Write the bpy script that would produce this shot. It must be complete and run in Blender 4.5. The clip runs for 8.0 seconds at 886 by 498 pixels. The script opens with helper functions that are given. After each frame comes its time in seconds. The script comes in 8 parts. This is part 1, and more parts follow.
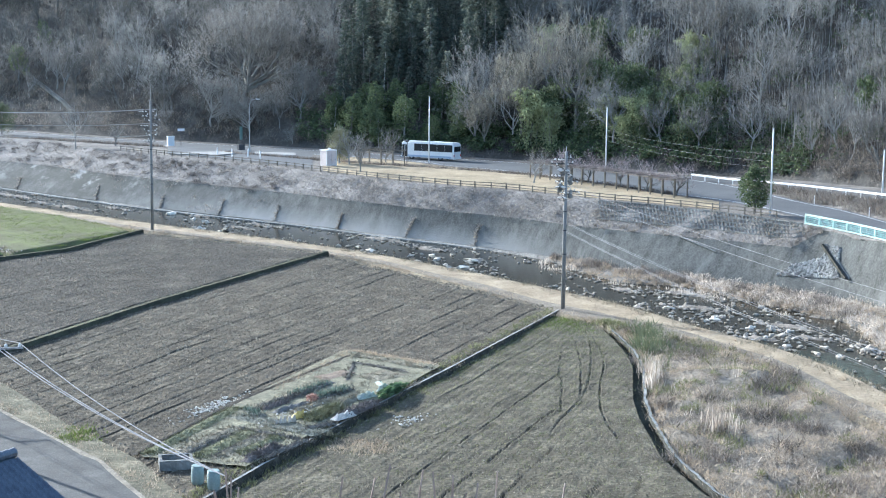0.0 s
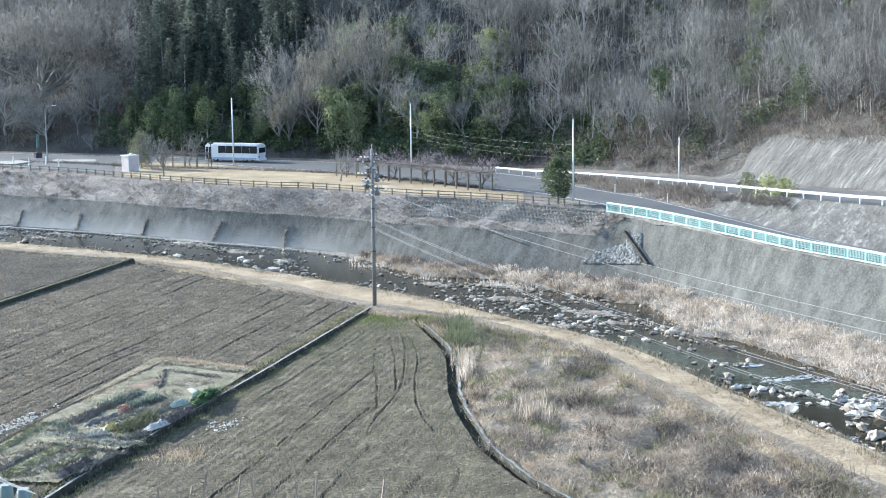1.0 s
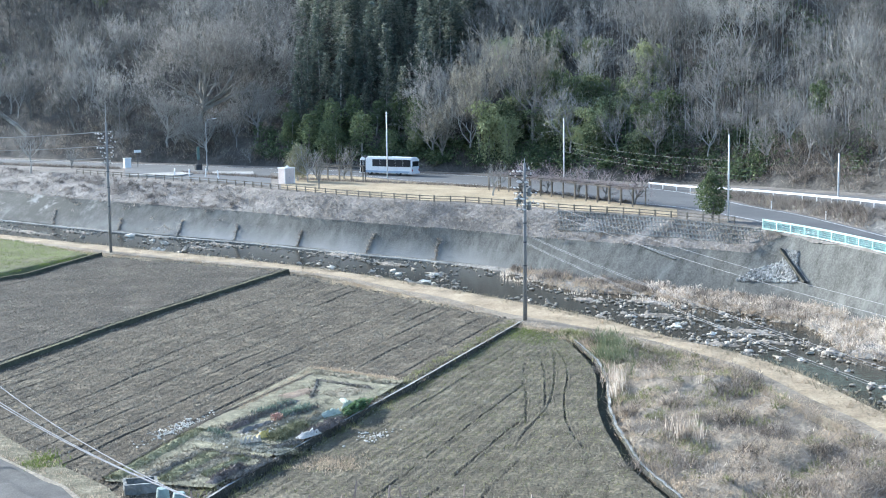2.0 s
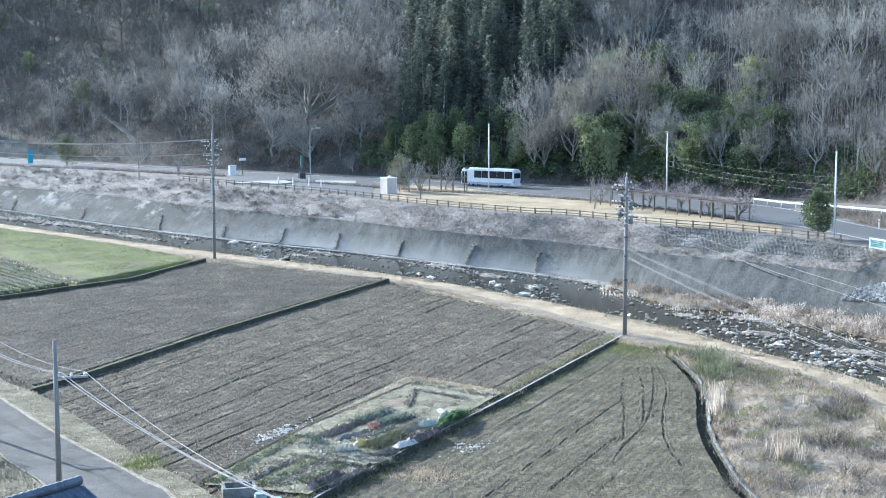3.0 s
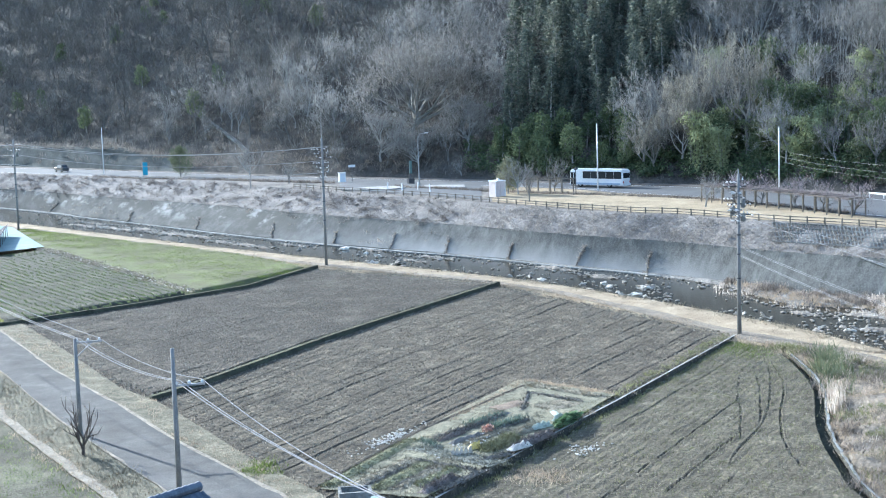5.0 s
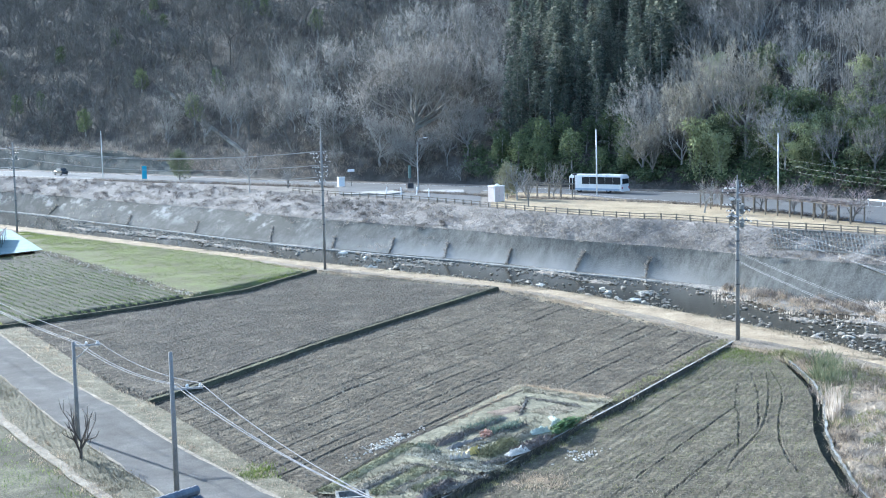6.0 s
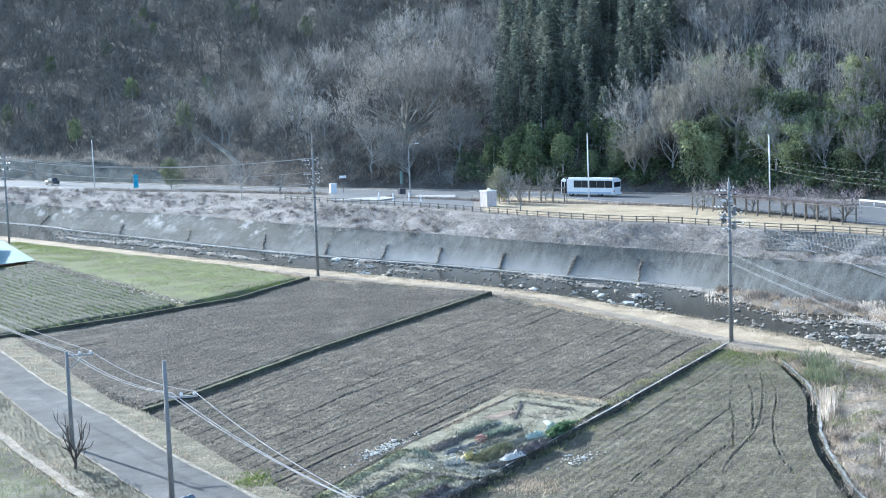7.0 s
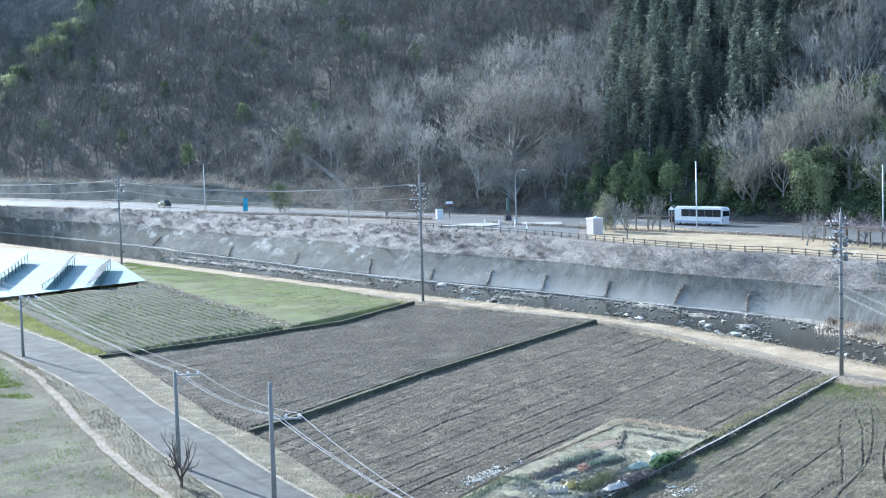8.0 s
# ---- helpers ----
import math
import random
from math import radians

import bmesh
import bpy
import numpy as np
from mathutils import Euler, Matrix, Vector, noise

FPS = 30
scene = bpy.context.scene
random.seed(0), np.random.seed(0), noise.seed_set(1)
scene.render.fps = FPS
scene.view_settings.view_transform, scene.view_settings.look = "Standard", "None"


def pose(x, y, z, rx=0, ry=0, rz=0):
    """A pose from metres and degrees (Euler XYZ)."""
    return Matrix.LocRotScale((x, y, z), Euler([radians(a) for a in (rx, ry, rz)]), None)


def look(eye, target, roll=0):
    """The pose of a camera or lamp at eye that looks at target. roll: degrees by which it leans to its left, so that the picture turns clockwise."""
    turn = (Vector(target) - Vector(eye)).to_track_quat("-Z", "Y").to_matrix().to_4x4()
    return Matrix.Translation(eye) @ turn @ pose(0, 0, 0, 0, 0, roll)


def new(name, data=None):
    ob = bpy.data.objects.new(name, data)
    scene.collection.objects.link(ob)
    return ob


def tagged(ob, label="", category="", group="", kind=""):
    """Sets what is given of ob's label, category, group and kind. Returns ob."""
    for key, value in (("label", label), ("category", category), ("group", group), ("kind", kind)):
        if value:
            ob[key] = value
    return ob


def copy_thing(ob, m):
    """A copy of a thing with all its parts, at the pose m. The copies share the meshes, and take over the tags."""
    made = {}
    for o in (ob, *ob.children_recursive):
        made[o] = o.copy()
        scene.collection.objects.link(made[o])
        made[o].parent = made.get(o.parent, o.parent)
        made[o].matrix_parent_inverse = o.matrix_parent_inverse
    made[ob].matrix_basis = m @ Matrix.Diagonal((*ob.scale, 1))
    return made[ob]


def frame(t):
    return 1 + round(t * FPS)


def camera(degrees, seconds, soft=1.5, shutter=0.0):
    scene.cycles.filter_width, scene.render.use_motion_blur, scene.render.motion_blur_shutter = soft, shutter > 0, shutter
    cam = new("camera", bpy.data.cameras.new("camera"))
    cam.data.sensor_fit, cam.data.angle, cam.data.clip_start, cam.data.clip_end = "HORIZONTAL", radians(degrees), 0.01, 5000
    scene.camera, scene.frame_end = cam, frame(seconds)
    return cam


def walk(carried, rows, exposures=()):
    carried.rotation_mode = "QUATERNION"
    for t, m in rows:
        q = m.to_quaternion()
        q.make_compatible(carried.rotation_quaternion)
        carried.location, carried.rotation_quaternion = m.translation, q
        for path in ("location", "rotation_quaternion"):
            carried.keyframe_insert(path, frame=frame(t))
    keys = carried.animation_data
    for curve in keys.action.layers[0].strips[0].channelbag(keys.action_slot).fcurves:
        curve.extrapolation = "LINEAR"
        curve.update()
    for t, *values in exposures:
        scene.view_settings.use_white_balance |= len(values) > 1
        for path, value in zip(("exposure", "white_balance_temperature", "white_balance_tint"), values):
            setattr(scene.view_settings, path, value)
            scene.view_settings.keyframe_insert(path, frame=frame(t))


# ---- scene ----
cam = camera(34.0, 8.0, soft=1.05)
EYE = 21.0
PATH = [
    (0.0, pose(0, 0, EYE, 82.36, -0.69, 0.90)), (0.5, pose(0, 0, EYE, 82.41, 0.52, -4.99)), (0.7, pose(0, 0, EYE, 82.36, 0.65, -6.05)), (1.0, pose(0, 0, EYE, 82.29, 0.68, -6.87)), (1.2, pose(0, 0, EYE, 82.40, 0.50, -6.92)),
    (1.5, pose(0, 0, EYE, 82.75, 0.15, -4.64)), (1.7, pose(0, 0, EYE, 82.78, 0.35, -2.78)), (2.8, pose(0, 0, EYE, 83.44, 0.30, 2.25)), (3.0, pose(0, 0, EYE, 83.41, 0.03, 3.22)), (3.5, pose(0, 0, EYE, 83.35, 0.36, 5.47)),
    (4.0, pose(0, 0, EYE, 83.36, 1.19, 7.73)), (4.2, pose(0, 0, EYE, 83.38, 1.80, 7.70)), (4.5, pose(0, 0, EYE, 83.42, 2.40, 7.72)), (5.0, pose(0, 0, EYE, 83.59, 1.73, 7.40)),
    (5.2, pose(0, 0, EYE, 83.64, 1.60, 7.31)), (6.3, pose(0, 0, EYE, 83.81, 1.45, 7.40)), (6.5, pose(0, 0, EYE, 83.83, 1.49, 7.39)), (7.0, pose(0, 0, EYE, 83.98, 2.13, 7.02)), (7.5, pose(0, 0, EYE, 84.17, 1.78, 6.72)),
    (7.8, pose(0, 0, EYE, 84.75, 1.72, 8.38)), (8.0, pose(0, 0, EYE, 85.16, 1.66, 11.25)),
]
walk(cam, PATH, [(0.0, 1.55, 5680, 5.5), (1.0, 1.58, 5890, 6), (3.0, 1.69, 5580, 5), (5.0, 1.72, 5550, 5), (8.0, 1.72, 5450, 4.5)])

# ---- light: a low winter sun that shines down the valley ----
SUN_DIR = Vector((-0.75, 0.66, 0.405)).normalized()
world = bpy.data.worlds.new("sky")
scene.world = world
world.use_nodes = True
sky = world.node_tree.nodes.new("ShaderNodeTexSky")
sky.sky_type, sky.sun_disc = "NISHITA", False
sky.sun_elevation, sky.sun_rotation = math.asin(SUN_DIR.z), math.atan2(SUN_DIR.x, SUN_DIR.y)
backg = world.node_tree.nodes["Background"]
backg.inputs["Strength"].default_value = 0.15
world.node_tree.links.new(sky.outputs[0], backg.inputs["Color"])
sun_data = bpy.data.lights.new("sun", "SUN")
sun_data.energy, sun_data.angle, sun_data.color = 4.0, radians(0.6), (1.0, 0.96, 0.90)
sun = new("sun", sun_data)
sun.matrix_world = look(SUN_DIR * 300, (0, 0, 0))


# ---- materials ----
def surface(name, dark, light, size=1.0, fine=0.08, rough=0.9, bump=0.3, metal=0.0, per_object=0.0, third=None, spec=0.3, translucent=0.0, island=0.0):
    """Two colours mixed by coarse and fine noise at real-world sizes in metres, with relief."""
    m = bpy.data.materials.new(name)
    m.use_nodes = True
    n, l = m.node_tree.nodes, m.node_tree.links
    b = n["Principled BSDF"]
    b.inputs["Roughness"].default_value, b.inputs["Metallic"].default_value = rough, metal
    b.inputs["Specular IOR Level"].default_value = spec
    co = n.new("ShaderNodeTexCoord")
    big, small = n.new("ShaderNodeTexNoise"), n.new("ShaderNodeTexNoise")
    for tex, scale, detail in ((big, 1 / size, 5), (small, 1 / fine, 4)):
        tex.inputs["Scale"].default_value, tex.inputs["Detail"].default_value = scale, detail
        tex.inputs["Roughness"].default_value = 0.65
        l.new(co.outputs["Object"], tex.inputs["Vector"])
    add = n.new("ShaderNodeMath")
    add.operation = "MULTIPLY_ADD"
    l.new(small.outputs["Fac"], add.inputs[0])
    add.inputs[1].default_value = 0.6
    half = n.new("ShaderNodeMath")
    half.operation = "MULTIPLY_ADD"
    l.new(big.outputs["Fac"], half.inputs[0])
    half.inputs[1].default_value, half.inputs[2].default_value = 0.8, -0.2
    l.new(half.outputs[0], add.inputs[2])
    fac = add.outputs[0]
    if per_object:
        info = n.new("ShaderNodeObjectInfo")
        more = n.new("ShaderNodeMath")
        more.operation = "MULTIPLY_ADD"
        l.new(info.outputs["Random"], more.inputs[0])
        more.inputs[1].default_value = per_object
        shift = n.new("ShaderNodeMath")
        shift.operation = "SUBTRACT"
        l.new(fac, shift.inputs[0])
        shift.inputs[1].default_value = per_object / 2
        l.new(shift.outputs[0], more.inputs[2])
        fac = more.outputs[0]
    if island:
        piece, vary = n.new("ShaderNodeNewGeometry"), n.new("ShaderNodeMath")
        vary.operation = "MULTIPLY_ADD"
        l.new(piece.outputs["Random Per Island"], vary.inputs[0])
        vary.inputs[1].default_value = island
        centre = n.new("ShaderNodeMath")
        centre.operation = "SUBTRACT"
        l.new(fac, centre.inputs[0])
        centre.inputs[1].default_value = island / 2
        l.new(centre.outputs[0], vary.inputs[2])
        fac = vary.outputs[0]
    ramp = n.new("ShaderNodeValToRGB")
    ramp.color_ramp.elements[0].position, ramp.color_ramp.elements[1].position = 0.3, 0.72
    ramp.color_ramp.elements[0].color, ramp.color_ramp.elements[1].color = (*dark, 1), (*light, 1)
    if third:
        e = ramp.color_ramp.elements.new(0.54)
        e.color = (*third, 1)
    l.new(fac, ramp.inputs[0])
    l.new(ramp.outputs[0], b.inputs["Base Color"])
    if bump:
        bp = n.new("ShaderNodeBump")
        bp.inputs["Strength"].default_value, bp.inputs["Distance"].default_value = bump, fine
        l.new(small.outputs["Fac"], bp.inputs["Height"])
        l.new(bp.outputs[0], b.inputs["Normal"])
    if translucent:
        leaf_light, blend = n.new("ShaderNodeBsdfTranslucent"), n.new("ShaderNodeMixShader")
        l.new(ramp.outputs[0], leaf_light.inputs["Color"])
        blend.inputs[0].default_value = translucent
        l.new(b.outputs[0], blend.inputs[1])
        l.new(leaf_light.outputs[0], blend.inputs[2])
        l.new(blend.outputs[0], n["Material Output"].inputs["Surface"])
    return m


SOIL = surface("soil", (0.043, 0.034, 0.024), (0.231, 0.192, 0.137), 1.8, 0.24, 1.0, 1.0, third=(0.098, 0.081, 0.056))
SOIL_DARK = surface("dark_soil", (0.034, 0.028, 0.021), (0.175, 0.148, 0.11), 3.0, 0.24, 1.0, 1.0, third=(0.072, 0.061, 0.046))
SOIL_GREEN = surface("soil_with_sprouts", (0.058, 0.05, 0.034), (0.243, 0.211, 0.146), 2.0, 0.22, 1.0, 1.0, third=(0.116, 0.10, 0.068))
STUBBLE = surface("stubble", (0.13, 0.115, 0.09), (0.38, 0.345, 0.275), 3, 0.2, 1.0, 0.0, translucent=0.35, island=0.4)
GRASS = surface("young_grass", (0.085, 0.077, 0.045), (0.16, 0.182, 0.062), 5, 0.3, 1.0, 0.7, third=(0.118, 0.125, 0.052))
DRY = surface("dry_grass", (0.20, 0.168, 0.115), (0.52, 0.445, 0.315), 3, 0.25, 1.0, 0.7, third=(0.345, 0.29, 0.20))
PATHMAT = surface("sandy_track", (0.225, 0.175, 0.115), (0.50, 0.405, 0.28), 2.0, 0.22, 1.0, 0.8, third=(0.37, 0.294, 0.198))
SLOPE = surface("withered_slope", (0.115, 0.102, 0.088), (0.31, 0.28, 0.245), 3.5, 0.4, 1.0, 0.9, third=(0.195, 0.175, 0.153))
LEAFLITTER = surface("leaf_litter", (0.041, 0.038, 0.034), (0.165, 0.152, 0.134), 5, 0.5, 1.0, 1.0, third=(0.083, 0.077, 0.069))
CONCRETE = surface("weathered_concrete", (0.09, 0.095, 0.09), (0.33, 0.33, 0.315), 4.5, 0.5, 0.95, 0.5, third=(0.22, 0.225, 0.215))
CONCRETE_LIGHT = surface("pale_concrete", (0.21, 0.203, 0.188), (0.42, 0.405, 0.38), 2, 0.2, 0.95, 0.4)
ASPHALT = surface("asphalt", (0.08, 0.081, 0.08), (0.145, 0.145, 0.142), 5, 0.15, 0.6, 0.15, spec=0.35)
LAWN = surface("dormant_lawn", (0.20, 0.155, 0.095), (0.46, 0.37, 0.245), 4, 0.3, 1.0, 0.6, third=(0.34, 0.27, 0.172))
GRAVEL = surface("river_gravel", (0.10, 0.095, 0.085), (0.34, 0.32, 0.29), 2, 0.25, 0.95, 0.8)
ROCK = surface("river_rock", (0.34, 0.295, 0.235), (0.93, 0.845, 0.715), 1.2, 0.2, 0.9, 0.6, per_object=0.5, third=(0.64, 0.57, 0.47))
REED = surface("dry_reed", (0.36, 0.30, 0.245), (0.86, 0.775, 0.675), 2, 0.5, 1.0, 0.0, third=(0.62, 0.545, 0.46), translucent=0.35, island=0.25)
BRUSH = surface("withered_brush", (0.17, 0.148, 0.125), (0.48, 0.435, 0.38), 4, 0.5, 1.0, 0.0, third=(0.31, 0.275, 0.235), translucent=0.25)
BARK = surface("grey_bark", (0.122, 0.119, 0.112), (0.357, 0.352, 0.337), 2, 0.2, 1.0, 0.0, per_object=0.4)
TWIG = surface("winter_twigs", (0.145, 0.139, 0.128), (0.397, 0.388, 0.364), 6, 0.8, 1.0, 0.0, per_object=0.45, translucent=0.3)
CEDAR = surface("cedar_needles", (0.08, 0.105, 0.092), (0.255, 0.268, 0.218), 4, 0.5, 1.0, 0.0, per_object=0.4, third=(0.145, 0.17, 0.14), translucent=0.4, island=0.4)
LEAF = surface("evergreen_leaves", (0.065, 0.095, 0.05), (0.215, 0.255, 0.13), 3, 0.4, 0.8, 0.0, per_object=0.4, translucent=0.3, island=0.4)
BAMBOO = surface("bamboo_leaves", (0.12, 0.15, 0.078), (0.37, 0.40, 0.225), 5, 0.5, 0.9, 0.0, per_object=0.6, translucent=0.4, island=0.4)
POLE = surface("pole_concrete", (0.16, 0.158, 0.152), (0.29, 0.286, 0.275), 1.5, 0.1, 0.85, 0.2)
STEEL = surface("galvanised_steel", (0.24, 0.245, 0.25), (0.42, 0.43, 0.44), 0.5, 0.05, 0.5, 0.0, metal=0.4)
DARKSTEEL = surface("dark_steel", (0.05, 0.05, 0.055), (0.12, 0.12, 0.125), 0.5, 0.05, 0.6, 0.0, metal=0.3)
PORCELAIN = surface("white_porcelain", (0.62, 0.62, 0.62), (0.80, 0.80, 0.78), 0.4, 0.05, 0.3, 0.0)
CABLE = surface("cable", (0.20, 0.20, 0.21), (0.34, 0.34, 0.35), 3, 0.3, 0.6, 0.0)
WOOD = surface("weathered_timber", (0.095, 0.085, 0.072), (0.25, 0.225, 0.19), 1, 0.08, 0.95, 0.3)
WHITE = surface("white_paint", (0.66, 0.67, 0.68), (0.82, 0.82, 0.82), 2, 0.3, 0.4, 0.0)


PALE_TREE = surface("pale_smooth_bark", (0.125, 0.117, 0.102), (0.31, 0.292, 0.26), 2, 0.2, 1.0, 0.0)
PALE_TWIG = surface("straw_grey_twigs", (0.19, 0.175, 0.14), (0.46, 0.43, 0.355), 3, 0.6, 1.0, 0.0, translucent=0.3, island=0.4)


THICKET = surface("brown_thicket_twigs", (0.105, 0.088, 0.074), (0.35, 0.305, 0.262), 5, 0.6, 1.0, 0.0, translucent=0.25, island=0.4)


WEEDSOIL = surface("weedy_ground", (0.15, 0.125, 0.095), (0.37, 0.315, 0.245), 2.5, 0.3, 1.0, 0.9, third=(0.25, 0.212, 0.165))


WEEDTAN = surface("tan_weeds", (0.285, 0.228, 0.17), (0.565, 0.475, 0.36), 3, 0.4, 1.0, 0.0, third=(0.425, 0.35, 0.263), translucent=0.4, island=0.1)


# ---- building helpers ----
def mesh_of(name, verts, faces, mats, smooth=False, indices=None):
    me = bpy.data.meshes.new(name)
    me.from_pydata([tuple(map(float, v)) for v in verts], [], faces)
    for m in mats if isinstance(mats, (list, tuple)) else [mats]:
        me.materials.append(m)
    if indices is not None:
        me.polygons.foreach_set("material_index", indices)
    if smooth:
        me.polygons.foreach_set("use_smooth", [True] * len(me.polygons))
    me.update()
    return me


def put(name, verts, faces, mat, parent=None, smooth=False, label="", category="", group="", kind=""):
    ob = new(name, mesh_of(name, verts, faces, mat, smooth))
    if parent:
        ob.parent = parent
    return tagged(ob, label, category, group, kind)


class Geo:
    """Collects vertices and faces of one mesh."""

    def __init__(self):
        self.v, self.f = [], []

    def add(self, verts, faces):
        k = len(self.v)
        self.v.extend(tuple(p) for p in verts)
        self.f.extend(tuple(i + k for i in q) for q in faces)

    def box(self, centre, size, turn=0.0, taper=1.0):
        c, s = math.cos(turn), math.sin(turn)
        vs = []
        for z in (-0.5, 0.5):
            k = taper if z > 0 else 1.0
            for x, y in ((-0.5, -0.5), (0.5, -0.5), (0.5, 0.5), (-0.5, 0.5)):
                px, py = x * size[0] * k, y * size[1] * k
                vs.append((centre[0] + px * c - py * s, centre[1] + px * s + py * c, centre[2] + z * size[2]))
        self.add(vs, [(0, 3, 2, 1), (4, 5, 6, 7), (0, 1, 5, 4), (1, 2, 6, 5), (2, 3, 7, 6), (3, 0, 4, 7)])

    def tube(self, points, radii, sides=6, caps=True):
        pts = [Vector(p) for p in points]
        if not isinstance(radii, (list, tuple)):
            radii = [radii] * len(pts)
        k = len(self.v)
        for i, p in enumerate(pts):
            d = (pts[min(i + 1, len(pts) - 1)] - pts[max(i - 1, 0)]).normalized()
            a = d.orthogonal().normalized() if abs(d.z) < 0.99 else Vector((1, 0, 0))
            a = (a - d * a.dot(d)).normalized()
            b = d.cross(a)
            for j in range(sides):
                w = 2 * math.pi * j / sides
                self.v.append(tuple(p + (a * math.cos(w) + b * math.sin(w)) * radii[i]))
        for i in range(len(pts) - 1):
            for j in range(sides):
                j2 = (j + 1) % sides
                self.f.append((k + i * sides + j, k + i * sides + j2, k + (i + 1) * sides + j2, k + (i + 1) * sides + j))
        if caps:
            self.f.append(tuple(k + j for j in reversed(range(sides))))
            self.f.append(tuple(k + (len(pts) - 1) * sides + j for j in range(sides)))

    def blade(self, base, tip, width, turn):
        dx, dy = math.cos(turn) * width / 2, math.sin(turn) * width / 2
        self.add([(base[0] - dx, base[1] - dy, base[2]), (base[0] + dx, base[1] + dy, base[2]), tip], [(0, 1, 2)])

    def put(self, name, mat, parent=None, **tags):
        return put(name, self.v, self.f, mat, parent, **tags)


def tube_geo(points, radii, sides=8):
    q = Geo()
    q.tube(points, radii, sides)
    return q


def part(name, geo, material, parent, label="", smooth=False):
    return put(name, geo.v, geo.f, material, parent, smooth, label)


def thing(name, at=(0, 0, 0), turn=0.0, **tags):
    ob = new(name)
    ob.empty_display_size = 0.3
    ob.matrix_basis = pose(*at, 0, 0, turn)
    return tagged(ob, **tags)


# ---- the plan: lines that run along the valley ----
def spline(points, step=8):
    p = np.array(points, float)
    p = np.vstack([2 * p[0] - p[1], p, 2 * p[-1] - p[-2]])
    out = []
    for i in range(1, len(p) - 2):
        for t in np.linspace(0, 1, step, endpoint=False):
            a, b, c, d = p[i - 1], p[i], p[i + 1], p[i + 2]
            out.append(0.5 * (2 * b + (c - a) * t + (2 * a - 5 * b + 4 * c - d) * t ** 2 + (3 * b - a - 3 * c + d) * t ** 3))
    out.append(p[-2])
    return np.array(out)


BEARINGS = np.radians(np.arange(-36, 40.01, 0.4))


class Line:
    """A line along the valley, met once by every bearing from the hillside above the fields."""

    def __init__(self, points, smooth=True):
        d = spline(points) if smooth else np.array(points)
        a, r = np.arctan2(d[:, 0], d[:, 1]), np.hypot(d[:, 0], d[:, 1])
        o = np.argsort(a)
        self.a, self.r, self.xy = a[o], r[o], d

    def at(self, bearing):
        return np.interp(bearing, self.a, self.r)

    def grid(self, bearings=BEARINGS):
        r = self.at(bearings)
        return np.stack([np.sin(bearings) * r, np.cos(bearings) * r], 1)

    def beyond(self, metres):
        d = self.xy
        t = np.gradient(d, axis=0)
        t /= np.linalg.norm(t, axis=1)[:, None]
        n = np.stack([-t[:, 1], t[:, 0]], 1)
        n *= np.sign((n * d).sum(1))[:, None]
        return Line(d + n * metres, False)


PATH_IN = Line([(-271, 374), (-190, 300), (-136, 250), (-97, 218), (-71, 195), (-53, 180), (-36, 165), (-14, 148), (-2, 132), (8, 115), (14, 109), (18, 103), (21, 96), (23, 85), (25, 74), (26.5, 65), (28, 55), (30, 30)])
PATH_OUT = Line([(-275, 380), (-195, 310), (-143, 264), (-102, 229), (-73, 203), (-55, 187), (-37, 172), (-15, 154), (-2, 140), (9, 125.5), (14, 118), (18, 110), (22, 103), (25, 95), (27, 84), (29, 75), (31, 66), (33, 55), (36, 30)])
WATER_NEAR = PATH_OUT.beyond(3.6)
WALL_BASE = Line([(-300, 414), (-190, 340), (-120, 282), (-106, 268), (-86, 249), (-68.5, 232), (-52, 217), (-36, 204), (-22.5, 194), (-10, 183), (1, 174), (10, 165), (21, 152), (29.5, 144.5), (36.5, 136.2), (39.6, 128), (42.5, 120.7), (47.2, 106), (51, 90), (55, 72), (60, 40)])
WATER_FAR = Line([(-300, 412), (-190, 339), (-120, 281), (-86, 248), (-52, 216), (-22.5, 193), (-10, 182), (1, 173), (9, 164), (15.5, 149), (22, 146), (27.5, 137), (32, 130), (34, 125.5), (33.5, 114), (36, 111), (38, 104), (40, 95), (42, 82), (47, 60), (54, 30)])
CREST = Line([(-353, 480), (-250, 395), (-180, 333), (-138, 307), (-97, 277), (-77, 263), (-56, 238), (-39, 222), (-27, 210), (-14, 194.5), (-1, 182), (5, 178.5), (14.7, 168), (23, 161), (31.6, 151), (37.7, 140.6), (42.4, 129), (45, 121), (49.3, 111.4), (54.5, 92), (59.5, 72), (65, 42)])
ROAD_FRONT = Line([(-360, 492), (-255, 403), (-183, 338.5), (-140, 312), (-98, 281), (-80, 271), (-61, 258.5), (-43, 248), (-12.6, 229), (-2, 216), (9.5, 204), (20, 187), (25, 176.5), (31, 167), (35.7, 153.5), (38.9, 142), (43.4, 130), (46, 122), (50.4, 112), (55.6, 92.4), (60.6, 72), (66.5, 42)])
ROAD_BACK = Line([(-365, 502), (-262, 418), (-190, 358), (-132, 323), (-84, 287), (-64, 272), (-46, 261), (-7.4, 236), (10.5, 223), (26, 205), (34.7, 190), (39.3, 171), (43, 161.3), (46.9, 143.4), (50.2, 127.5), (53.1, 119.8), (60.5, 97), (66.5, 74), (73, 42)])
GUARD = Line([(-366, 503), (-262, 419), (-132, 324), (-64, 273), (-7.4, 237), (10.5, 224), (26, 206), (34.9, 191), (41, 177), (46.4, 161.3), (49.2, 148.4), (52.4, 133), (55.2, 123), (63.5, 99), (69.5, 76), (77, 42)])
